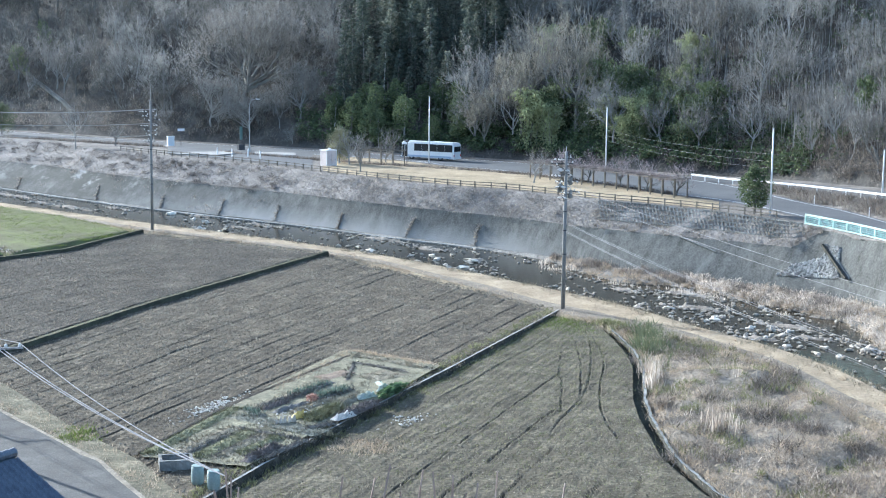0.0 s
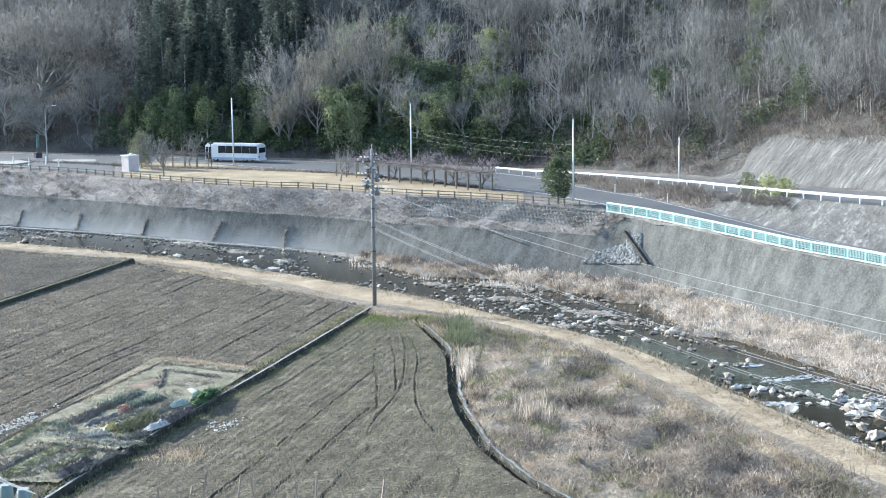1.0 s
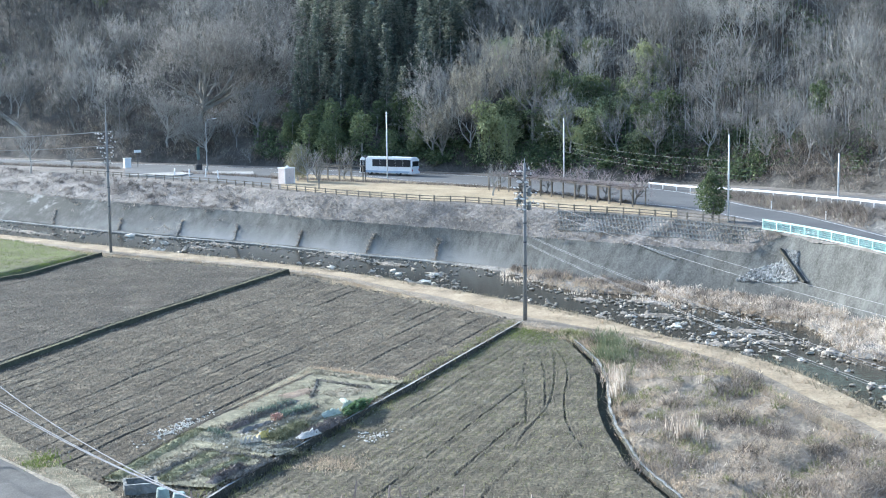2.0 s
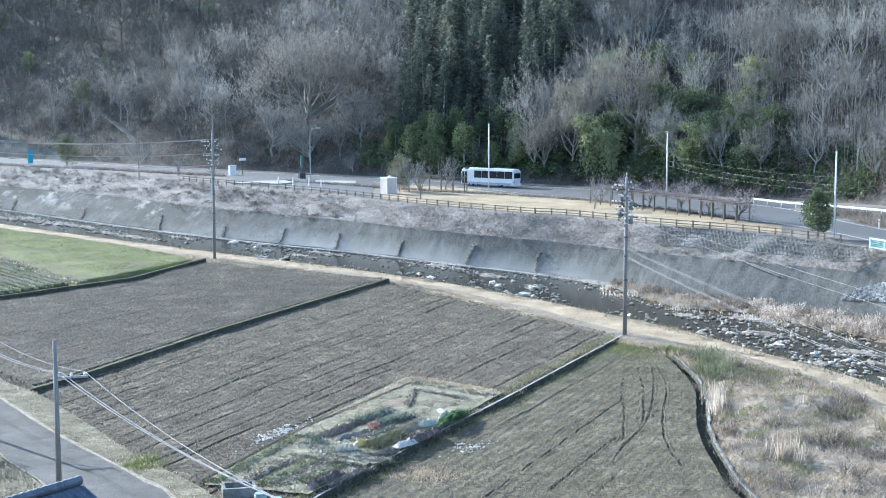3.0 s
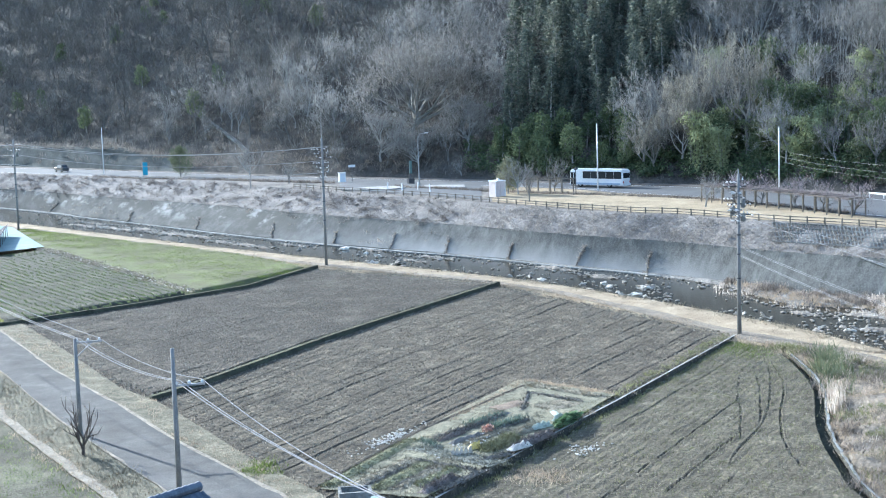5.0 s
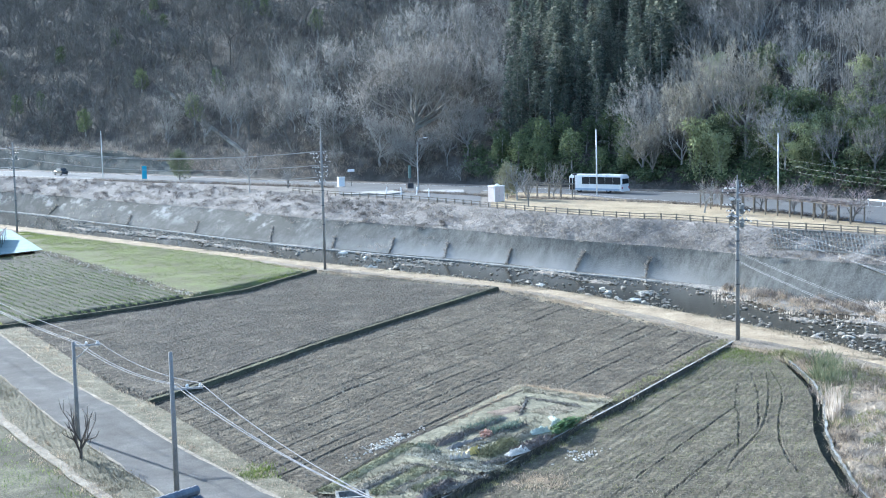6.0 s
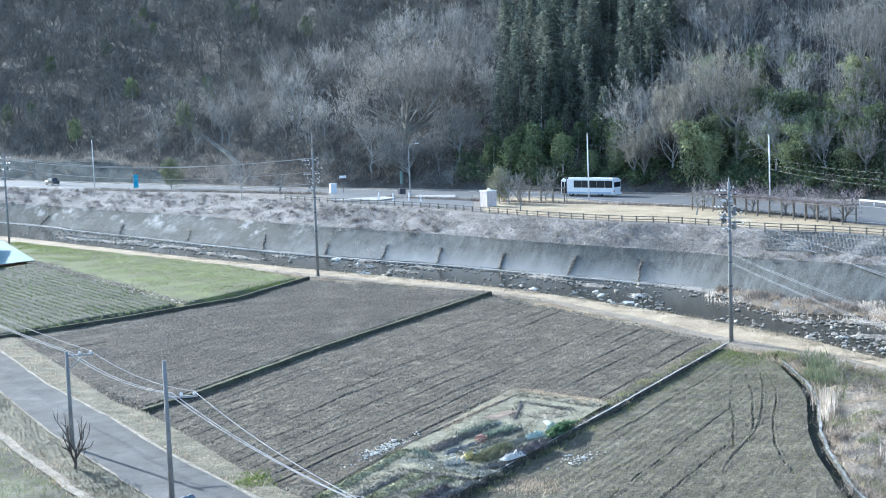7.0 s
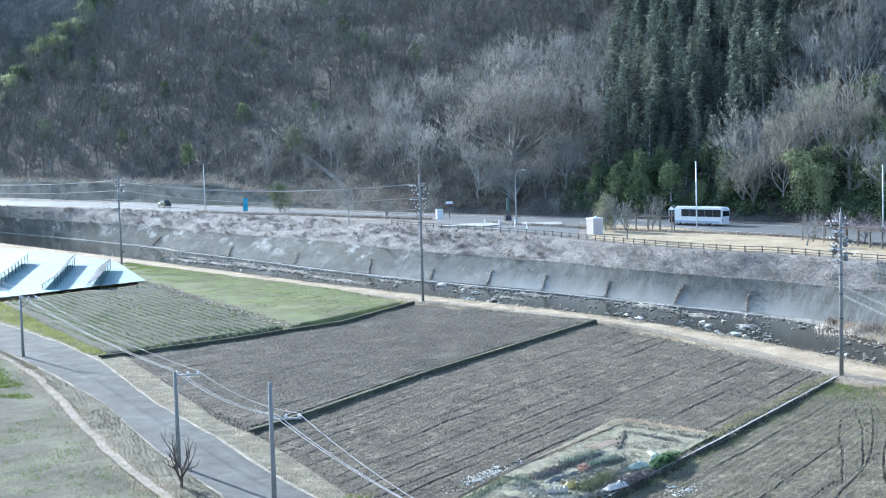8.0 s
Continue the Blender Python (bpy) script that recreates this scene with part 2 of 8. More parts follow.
BRANCH_BACK = Line([(-367, 504), (-262, 420), (-132, 325), (-64, 274), (-7.4, 238), (10.5, 225), (26, 207.5), (37, 199), (46.8, 180.5), (52.3, 164), (55.3, 150), (58.6, 135), (61.5, 125), (70, 101), (76, 77), (84, 42)])
FOOT = Line([(-368, 507), (-265, 423), (-134, 329), (-66, 278), (-48, 267), (-9, 242), (9.5, 230), (26, 213), (38.5, 202), (48.8, 182.5), (54.3, 166), (57.3, 151.5), (60.8, 136.2), (63.8, 126), (72.5, 102), (79, 77), (88, 42)])


def strip(name, lines, mat, rows=None, jitter=0.0, low=-36, high=40, step=0.4, **tags):
    """A sheet lofted along the valley between lines, each with its height (a number or a function of bearing)."""
    b = np.radians(np.arange(low, high + 0.01, step))
    cols, cross = [], []
    for i, (line, z) in enumerate(lines):
        xy = line.grid(b)
        zz = np.array([z(v) for v in b]) if callable(z) else np.full(len(b), z)
        cols.append(np.column_stack([xy, zz]))
    rows = rows or [1] * (len(lines) - 1)
    layers = []
    for i, n in enumerate(rows):
        for k in range(n):
            layers.append(cols[i] + (cols[i + 1] - cols[i]) * k / n)
    layers.append(cols[-1])
    v = np.array(layers)
    if jitter:
        for i in range(1, len(layers) - 1):
            for j in range(len(b)):
                p = Vector(v[i, j] * 0.35)
                v[i, j, 2] += jitter * noise.noise(p)
                v[i, j, 0] += jitter * noise.noise(p + Vector((9, 0, 0)))
                v[i, j, 1] += jitter * noise.noise(p + Vector((0, 9, 0)))
    m, n = len(layers), len(b)
    faces = [(i * n + j, i * n + j + 1, (i + 1) * n + j + 1, (i + 1) * n + j) for i in range(m - 1) for j in range(n - 1)]
    return put(name, v.reshape(-1, 3), faces, mat, smooth=jitter > 0, **tags)


Z_PATH, Z_WATER, Z_BED, Z_CREST = 0.5, -2.2, -2.7, 4.5


def rise(bearing):
    """The side road climbs as it leaves the main road."""
    return float(np.interp(math.degrees(bearing), [10.3, 13, 16, 18.2, 21.4, 23.9, 40], [4.5, 5.05, 5.5, 5.9, 6.5, 6.9, 7.6]))


def crest_z(bearing):
    """The road and the wall's top fall slowly downstream."""
    return float(np.interp(math.degrees(bearing), [10, 13, 15, 18, 21, 24, 40], [4.5, 4.4, 4.2, 3.8, 3.5, 3.3, 3.0]))


# ---- ground ----
g = Geo()
g.add([(-3000, -3000, -3.4), (3000, -3000, -3.4), (3000, 3000, -3.4), (-3000, 3000, -3.4)], [(0, 1, 2, 3)])
g.put("ground", LEAFLITTER, label="brown earth of the valley floor and far country", category="ground", kind="structure")
PATH_MID = Line(np.stack([np.sin(BEARINGS), np.cos(BEARINGS)], 1) * (PATH_IN.at(BEARINGS) + 0.36 * (PATH_OUT.at(BEARINGS) - PATH_IN.at(BEARINGS)) + 0.3 * np.sin(BEARINGS * 90))[:, None], False)
strip("path_edge", [(PATH_IN, Z_PATH), (PATH_MID, Z_PATH)], WEEDSOIL, [4], 0.1, label="strip of rough turf beside the river track", category="verge", kind="structure")
strip("path", [(PATH_MID, Z_PATH), (PATH_OUT, Z_PATH)], PATHMAT, [4], 0.08, label="pale dry grass track along the river bank", category="path", kind="structure")
strip("river_bank", [(PATH_OUT, Z_PATH), (WATER_NEAR, Z_BED)], DRY, [6], 0.3, label="grassy river bank falling to the water", category="bank", kind="structure")
strip("river_bed", [(WATER_NEAR, Z_BED), (WATER_FAR, Z_BED)], GRAVEL, [6], label="dark gravel bed of the shallow river", category="river bed", kind="structure")
strip("gravel_bar", [(WATER_FAR, Z_BED + 0.1), (WATER_FAR.beyond(1.0), Z_WATER + 0.25), (WALL_BASE.beyond(0.3), Z_WATER + 0.3)], GRAVEL, [2, 4], 0.15, label="gravel bar under the reeds beside the river wall", category="gravel bar", kind="structure")
strip("terrace", [(CREST, crest_z), (ROAD_FRONT, crest_z)], LAWN, [6], 0.05, label="dormant straw-coloured lawn between river wall and road", category="lawn", kind="structure")
strip("road", [(ROAD_FRONT.beyond(-0.2), lambda b: crest_z(b) + 0.02), (ROAD_BACK.beyond(0.2), lambda b: crest_z(b) + 0.02)], ASPHALT, [3], label="grey asphalt road along the foot of the hill", category="road", kind="structure")
strip("verge", [(ROAD_BACK, crest_z), (GUARD, rise)], SLOPE, [6], 0.35, high=17.3, label="withered grass bank beside the road", category="verge", kind="structure")
strip("side_road", [(GUARD, lambda b: rise(b) + 0.02), (BRANCH_BACK, lambda b: rise(b) + 0.02)], ASPHALT, [2], low=8, label="asphalt side road climbing along the hill", category="road", kind="structure")

for nm, line, off in (("road_line_back", ROAD_BACK, -0.7), ("road_line_front", ROAD_FRONT, 0.6)):
    strip(nm, [(line.beyond(off), lambda b: crest_z(b) + 0.03), (line.beyond(off + 0.16), lambda b: crest_z(b) + 0.03)], WHITE, label="white painted edge line of the road", category="road marking", kind="structure")

strip("hill_toe", [(BRANCH_BACK.beyond(-0.3), rise), (FOOT.beyond(0.4), rise)], SLOPE, [3], 0.15, label="strip of withered grass at the foot of the hill", category="verge", kind="structure")

# river wall: a concrete face below, withered grass above
frac = np.interp(np.degrees(BEARINGS), [-36, 4, 12.8, 14.0, 40], [0.34, 0.36, 0.5, 0.96, 0.96])
face_r = WALL_BASE.at(BEARINGS) + frac * (CREST.at(BEARINGS) - WALL_BASE.at(BEARINGS))
FACE = Line(np.stack([np.sin(BEARINGS) * face_r, np.cos(BEARINGS) * face_r], 1), False)


def face_top(b):
    return float(np.interp(math.degrees(b), [-36, 4, 12.8, 14.0, 16, 18, 21, 24, 40], [1.7, 1.8, 2.2, 4.1, 3.95, 3.7, 3.4, 3.2, 2.9]))


strip("river_wall", [(WALL_BASE, Z_BED), (FACE, face_top)], CONCRETE, [8], 0.06, label="stained grey concrete river wall", category="retaining wall", kind="structure")
strip("embankment", [(FACE, face_top), (CREST, crest_z)], surface("embankment_turf", (0.135, 0.122, 0.11), (0.33, 0.302, 0.275), 3.5, 0.35, 1.0, 0.7, third=(0.215, 0.196, 0.178)), [10], 0.35, label="slope of withered brown grass above the river wall", category="embankment", kind="structure")

# hill
hb = np.radians(np.arange(-36, 40.01, 0.5))
foot_xy = FOOT.xy
foot_xy = np.concatenate([np.linspace(foot_xy[i], foot_xy[i + 1], 24, endpoint=False) for i in range(len(foot_xy) - 1)])


def foot_distance(x, y):
    return float(np.sqrt(((foot_xy - (x, y)) ** 2).sum(1).min()))


def hill_height(x, y):
    d = foot_distance(x, y)
    base = rise(math.atan2(x, y)) - 0.05
    bumps = 3.0 * noise.noise(Vector((x / 28, y / 28, 0))) + 0.8 * noise.noise(Vector((x / 7, y / 7, 3)))
    return base + 0.72 * d + bumps * min(1.0, max(0.0, d - 1) / 12)


hv, hf = [], []
deltas = [0, 2, 5, 9, 14, 20, 27, 35, 44, 54, 66, 80, 98, 120, 150, 190, 240, 320, 420]
for dr in deltas:
    for b in hb:
        r = FOOT.at(b) + dr
        x, y = math.sin(b) * r, math.cos(b) * r
        hv.append((x, y, hill_height(x, y)))
n = len(hb)
for i in range(len(deltas) - 1):
    for j in range(n - 1):
        hf.append((i * n + j, i * n + j + 1, (i + 1) * n + j + 1, (i + 1) * n + j))
put("hill", hv, hf, LEAFLITTER, smooth=True, label="steep wooded hillside covered with brown leaf litter", category="hill", kind="structure")

# ---- river water ----
WATER = bpy.data.materials.new("river_water")
WATER.use_nodes = True
wn, wl = WATER.node_tree.nodes, WATER.node_tree.links
wb = wn["Principled BSDF"]
wb.inputs["Base Color"].default_value = (0.024, 0.022, 0.016, 1)
wb.inputs["Specular IOR Level"].default_value = 0.16
wb.inputs["Roughness"].default_value = 0.1
wc = wn.new("ShaderNodeTexCoord")
wt = wn.new("ShaderNodeTexNoise")
wt.inputs["Scale"].default_value, wt.inputs["Detail"].default_value = 1.1, 5
wbp = wn.new("ShaderNodeBump")
wbp.inputs["Strength"].default_value, wbp.inputs["Distance"].default_value = 0.07, 0.2
wl.new(wc.outputs["Object"], wt.inputs["Vector"])
wl.new(wt.outputs["Fac"], wbp.inputs["Height"])
wl.new(wbp.outputs[0], wb.inputs["Normal"])
strip("water", [(WATER_NEAR.beyond(-0.9), Z_WATER), (WATER_FAR.beyond(0.7), Z_WATER)], WATER, [5], label="dark shallow river water with ripples", category="river", kind="structure")

# ---- fields ----
NEAR = Line([(-60, 34), (-40, 37), (-20, 40), (0, 42), (20, 40), (40, 37), (60, 34)])
strip("valley_floor", [(NEAR, -1.05), (PATH_IN.beyond(-2.5), -1.05), (PATH_IN.beyond(0.1), Z_PATH - 0.01)], DRY, [10, 2], 0.06, label="rough ground between the fields and the river track", category="ground", kind="structure")


def polyline(points, t):
    p = np.array(points, float)
    s = np.concatenate([[0], np.cumsum(np.linalg.norm(np.diff(p, axis=0), axis=1))])
    s /= s[-1]
    return np.array([np.interp(t, s, p[:, 0]), np.interp(t, s, p[:, 1])])


# dark soil for the furrow cuts, with their shade put into the colour
CUT_DARK = surface("dark_cut_soil", (0.032, 0.027, 0.02), (0.095, 0.082, 0.062), 1.5, 0.1, 1.0, 1.0)


def lump_at(x, y):
    """The uneven surface of a tilled field."""
    return 0.05 * noise.noise(Vector((x * 1.3, y * 1.3, 0))) + 0.09 * noise.noise(Vector((x * 0.2, y * 0.2, 7)))


def field(name, left, right, z, mat, relief, across=0.4, along=1.2, **tags):
    """A field whose rows run from the near edge to the far one, between its left and right edges."""
    width = max(np.linalg.norm(np.subtract(left[0], right[0])), np.linalg.norm(np.subtract(left[-1], right[-1])))
    length = np.linalg.norm(np.subtract(left[0], left[-1]))
    nu, nv = int(width / across) + 1, int(length / along) + 1
    v, f, cutting = [], [], []
    for j in range(nv + 1):
        a, b = polyline(left, j / nv), polyline(right, j / nv)
        w = float(np.linalg.norm(b - a))
        for i in range(nu + 1):
            p = a + (b - a) * i / nu
            edge = min(i, nu - i, j, nv - j) == 0
            low_high = relief(width * i / nu, j / nv, p)
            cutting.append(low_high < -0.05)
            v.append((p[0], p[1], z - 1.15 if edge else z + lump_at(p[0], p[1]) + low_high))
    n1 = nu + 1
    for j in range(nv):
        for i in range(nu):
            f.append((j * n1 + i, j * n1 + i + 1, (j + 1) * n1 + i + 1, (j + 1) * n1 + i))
    # faces sunk in a rut or furrow get the colour with painted shade
    in_cut = [int(sum(cutting[k] for k in q) > 1) for q in f]
    return tagged(new(name, mesh_of(name, v, f, [mat, CUT_DARK], True, in_cut)), kind="structure", category="field", **tags)


def ploughed(gap, depth, ridge=0.03):
    def f(u, v, p):
        row = int(u / gap)
        shift = gap * 0.35 * noise.noise(Vector((row * 3.7, 0.5, 1)))
        k = (u - row * gap) - gap * 0.4 - shift
        fade = min(1.0, max(0.0, 0.5 + 1.9 * noise.noise(Vector((row * 2.3, v * 5, 4)))))
        rut = -depth * fade if 0 < k < 0.13 else (0.2 * depth * fade if -0.14 < k < 0 else 0.0)
        return rut + ridge * math.sin(u * 2 * math.pi / 0.85)
    return f


Z_A, Z_B, Z_C, Z_D = 0.88, 0.57, 0.28, 1.18
DIKE_P = [(-13.0, 61), (-10.0, 70), (-5, 83), (-1, 93), (8.0, 116.6)]
DIKE_A = [(-32.6, 91.6), (-30, 99), (-25, 116), (-14, 147)]
DIKE_D = [(-56.5, 121.5), (-48, 132), (-40, 144), (-36, 160.5)]
DITCH = [(18, 52), (13, 66), (12, 69), (11, 75), (10.8, 83), (11.0, 88), (12, 97), (12, 103), (11, 113)]
DITCH = [(x * 0.9867, y * 0.9867) for x, y in DITCH]
# dragged wheel ruts and furrows of the tilled field
RUTS = [spline(np.array(q) * 0.9867, 6) for q in (
    [(8.4, 106.4), (8.3, 99.5), (7.9, 94.0), (7.5, 89.1)],
    [(9.6, 111.0), (9.25, 101.7), (7.8, 89.7), (5.5, 81.5), (5.0, 78.7)],
    [(9.9, 107.3), (9.95, 99.6), (8.75, 89.8), (8.4, 83.2), (8.75, 78.4)],
    [(7.15, 102.4), (6.6, 95.9), (6.5, 92.0), (5.9, 84.1)],
    [(6.5, 94.8), (-1.8, 72.0), (-4.6, 64)], [(6.1, 86.2), (0.9, 72.1), (-2.2, 63.5)], [(5.1, 76.5), (3.6, 72.3), (0.9, 64)],
    [(8.9, 113.4), (-4.7, 78.6)], [(3.9, 89.5), (-4.1, 72.7)], [(7.2, 70.5), (5.0, 65)], [(9.2, 71), (8.0, 66)])]
RUT_DEPTH = [0.13, 0.15, 0.14, 0.12, 0.16, 0.16, 0.17, 0.05, 0.06, 0.14, 0.13]


def curving(u, v, p):
    """Ruts with a lip of thrown-up earth, over faint drill rows that follow the field wall."""
    out = 0.015 * math.sin(((p[0] + 13) * 0.936 - (p[1] - 61) * 0.353) * 2 * math.pi / 0.62)
    for line, depth in zip(RUTS, RUT_DEPTH):
        d = line - p
        i = int((d * d).sum(1).argmin())
        if abs(d[i][0]) > 2.5 or abs(d[i][1]) > 4:
            continue
        best = 9.0
        for a, b in ((i - 1, i), (i, i + 1)):
            if a < 0 or b >= len(line):
                continue
            ab = line[b] - line[a]
            k = float(np.dot(p - line[a], ab) / np.dot(ab, ab))
            if 0 <= k <= 1:
                off = float(ab[0] * (p[1] - line[a][1]) - ab[1] * (p[0] - line[a][0])) / float(np.hypot(*ab))
                best = off if abs(off) < abs(best) else best
        best += 0.05 * noise.noise(Vector((p[0] * 0.8, p[1] * 0.8, 3)))
        fade = min(1.0, max(0.25, 0.8 + 1.3 * noise.noise(Vector((p[0] / 2, p[1] / 2, depth * 50)))))
        if abs(best) < 0.06:
            out -= 0.62 * depth * fade
        elif abs(best) < 0.18:
            out += 0.15 * depth * fade
    return out


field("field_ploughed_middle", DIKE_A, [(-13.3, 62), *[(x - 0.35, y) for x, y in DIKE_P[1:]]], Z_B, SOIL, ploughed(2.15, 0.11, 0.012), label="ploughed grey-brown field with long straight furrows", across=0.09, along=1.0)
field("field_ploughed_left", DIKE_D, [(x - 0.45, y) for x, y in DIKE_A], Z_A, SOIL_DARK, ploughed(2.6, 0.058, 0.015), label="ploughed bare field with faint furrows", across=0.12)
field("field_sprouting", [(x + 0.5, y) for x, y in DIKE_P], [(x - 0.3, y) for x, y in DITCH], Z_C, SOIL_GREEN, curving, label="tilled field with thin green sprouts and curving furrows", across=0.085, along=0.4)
field("field_green", [(-44, 139.8), (-56.6, 155), (-77.5, 182.5), (-94, 210)], [(-36.4, 160), (-52, 177.5), (-70, 192.5), (-93, 212)], Z_D - 0.1, GRASS, lambda u, v, n: 0.0, across=0.8, label="field of bright young green grass")
field("field_of_crop_rows", [(-55.8, 121.7), (-72, 141.5), (-88.8, 163)], [(-44.3, 140), (-56.8, 155), (-77.8, 182.5)], Z_D, surface("crop_soil", (0.032, 0.031, 0.022), (0.10, 0.096, 0.067), 3, 0.2, 1.0, 0.8), lambda u, v, n: 0.0, across=0.5, label="field of low green crop rows")


def bank(name, points, top, low, width, mat, shoulder=0.15, cap=None, rough=0.05, **tags):
    """A low earth or concrete step between two fields, worn and uneven along its line."""
    v, f, idx = [], [], []
    p = np.array(points, float)
    n = int(sum(math.dist(a, b) for a, b in zip(points, points[1:])) * 3)
    drop = top - low + 0.25
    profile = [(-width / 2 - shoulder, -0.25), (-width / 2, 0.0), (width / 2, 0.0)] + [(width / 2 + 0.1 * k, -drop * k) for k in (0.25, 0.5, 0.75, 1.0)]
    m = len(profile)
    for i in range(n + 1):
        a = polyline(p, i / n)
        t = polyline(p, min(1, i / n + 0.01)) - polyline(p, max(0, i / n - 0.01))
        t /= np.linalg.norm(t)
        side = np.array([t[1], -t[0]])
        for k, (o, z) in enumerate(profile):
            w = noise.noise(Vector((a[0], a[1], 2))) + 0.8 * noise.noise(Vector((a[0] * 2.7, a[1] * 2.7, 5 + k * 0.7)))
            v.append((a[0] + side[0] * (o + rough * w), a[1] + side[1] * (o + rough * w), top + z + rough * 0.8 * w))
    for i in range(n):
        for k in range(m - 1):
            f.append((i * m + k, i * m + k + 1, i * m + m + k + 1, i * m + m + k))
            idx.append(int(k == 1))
    return tagged(new(name, mesh_of(name, v, f, [mat, cap or mat], indices=idx)), kind="structure", **tags)


PLOT = surface("grassy_plot", (0.055, 0.053, 0.034), (0.145, 0.152, 0.08), 8, 0.3, 1.0, 0.9, third=(0.09, 0.086, 0.052))
# concrete darkened to paint shade onto the sides of field wall and ditch edge
DARK_SIDE = surface("dark_side_concrete", (0.035, 0.034, 0.027), (0.14, 0.132, 0.108), 0.8, 0.15, 1.0, 1.0, third=(0.07, 0.067, 0.054))
# earth darkened to stand for shade on bank sides and in the ditch
DARKEARTH = surface("shade_dark_earth", (0.03, 0.03, 0.024), (0.10, 0.105, 0.07), 1.5, 0.15, 1.0, 0.6)
# pale flat top; the shade of the sides is in their dark colour
bank("field_wall", DIKE_P, Z_B + 0.02, Z_C, 0.15, DARK_SIDE, cap=CONCRETE_LIGHT, rough=0.04, label="low concrete wall between two field levels", category="field wall")
# bank sides have their shade painted in; the tops are grassy
bank("field_bank", DIKE_A, Z_A + 0.03, Z_B, 0.4, DARKEARTH, 0.3, cap=PLOT, label="low earth bank between two ploughed fields", category="field bank")
bank("field_bank_far", DIKE_D, Z_D + 0.03, Z_A + 0.05, 0.3, DARKEARTH, 0.3, cap=PLOT, label="low dark earth bank beside the green field", category="field bank")

# near road
N_FAR = [(-105, 172), (-79, 145), (-65, 131), (-55.7, 120), (-42.5, 100.8), (-33.4, 89.3), (-26.8, 80.2), (-20.9, 72.9), (-17.6, 69), (-10, 56)]
N_NEAR = [(-95, 155), (-70, 127), (-62, 118.5), (-47, 100.9), (-36.2, 85.3), (-31.3, 78.9), (-27, 73.3), (-24.4, 70.1), (-16.6, 56)]
VERGE = [(-100, 174), (-76, 146.5), (-57.5, 124.5), (-54.2, 122), (-44.4, 108), (-35.6, 95), (-31, 90), (-26.2, 83.3), (-21, 75.7), (-15.8, 69.3), (-9, 57)]


def ribbon(name, left, right, z, mat, n=70, across=3, jitter=0.0, **tags):
    v, f = [], []
    for i in range(n + 1):
        a, b = polyline(left, i / n), polyline(right, i / n)
        for k in range(across + 1):
            p = a + (b - a) * k / across
            inner = 0 < k < across
            v.append((p[0], p[1], z + (jitter * noise.noise(Vector((p[0], p[1], 0))) if inner else 0)))
    m = across + 1
    for i in range(n):
        for k in range(across):
            f.append((i * m + k, i * m + k + 1, (i + 1) * m + k + 1, (i + 1) * m + k))
    return put(name, v, f, mat, kind="structure", **tags)


Z_ROAD = 1.0
LANE = surface("worn_lane_asphalt", (0.085, 0.081, 0.075), (0.19, 0.183, 0.17), 2.2, 0.1, 1.0, 0.3, spec=0.1, third=(0.13, 0.125, 0.116))
ribbon("near_road", N_NEAR, N_FAR, Z_ROAD, LANE, label="narrow grey asphalt lane beside the fields", category="road")
def lane_edge(a, b, k, seed):
    """The ragged inner edge of the dirt that creeps onto the lane."""
    out = []
    for i in range(91):
        p, q = polyline(a, i / 90), polyline(b, i / 90)
        out.append(tuple(p + (q - p) * (k + 0.035 * noise.noise(Vector((p[0] / 2.5, p[1] / 2.5, seed))) + 0.025 * noise.noise(Vector((p[0] * 1.5, p[1] * 1.5, seed))))))
    return out


SIDE = surface("rough_verge_turf", (0.085, 0.077, 0.05), (0.30, 0.268, 0.188), 1.3, 0.2, 1.0, 0.9, third=(0.165, 0.149, 0.102))
WEEDPALE = surface("pale_dirt", (0.15, 0.128, 0.098), (0.38, 0.335, 0.262), 1.2, 0.15, 1.0, 0.6)
ribbon("lane_dirt", N_FAR, lane_edge(N_FAR, N_NEAR, 0.05, 1), Z_ROAD + 0.006, WEEDPALE, n=180, across=2, label="pale dirt washed onto the lane's edge", category="dirt")
ribbon("lane_dirt_near", lane_edge(N_NEAR, N_FAR, 0.035, 5), N_NEAR, Z_ROAD + 0.006, WEEDPALE, n=180, across=2, label="pale dirt along the lane's near edge", category="dirt")
ribbon("lane_verge", N_FAR, VERGE, Z_ROAD - 0.05, SIDE, n=140, across=8, jitter=0.1, label="verge of dry yellow grass beside the lane", category="verge")
KERB_LINE = [(-80, 138), (-63.8, 119.8), (-57, 111.3), (-45.4, 94.5), (-38.5, 84.5), (-31.2, 75), (-26, 68.2), (-18, 55)]
KERB_IN, KERB_OUT = [], []
for i in range(121):
    kx, ky = polyline(KERB_LINE, i / 120)
    wob = 0.3 * noise.noise(Vector((kx / 2, ky / 2, 4))) + 0.15 * noise.noise(Vector((kx * 1.3, ky * 1.3, 4)))
    KERB_IN.append((kx + wob, ky + 0.4 * wob))
    KERB_OUT.append((kx + 0.6 * wob - 0.55, ky + 0.3 * wob - 0.35))
ribbon("lane_shoulder", N_NEAR, KERB_IN, Z_ROAD - 0.04, SIDE, n=120, across=8, jitter=0.12, label="rough shoulder of dry grass beside the lane", category="verge")
ribbon("concrete_channel", KERB_IN, KERB_OUT, Z_ROAD - 0.01, WEEDPALE, label="pale concrete edging along the shoulder", category="edging")
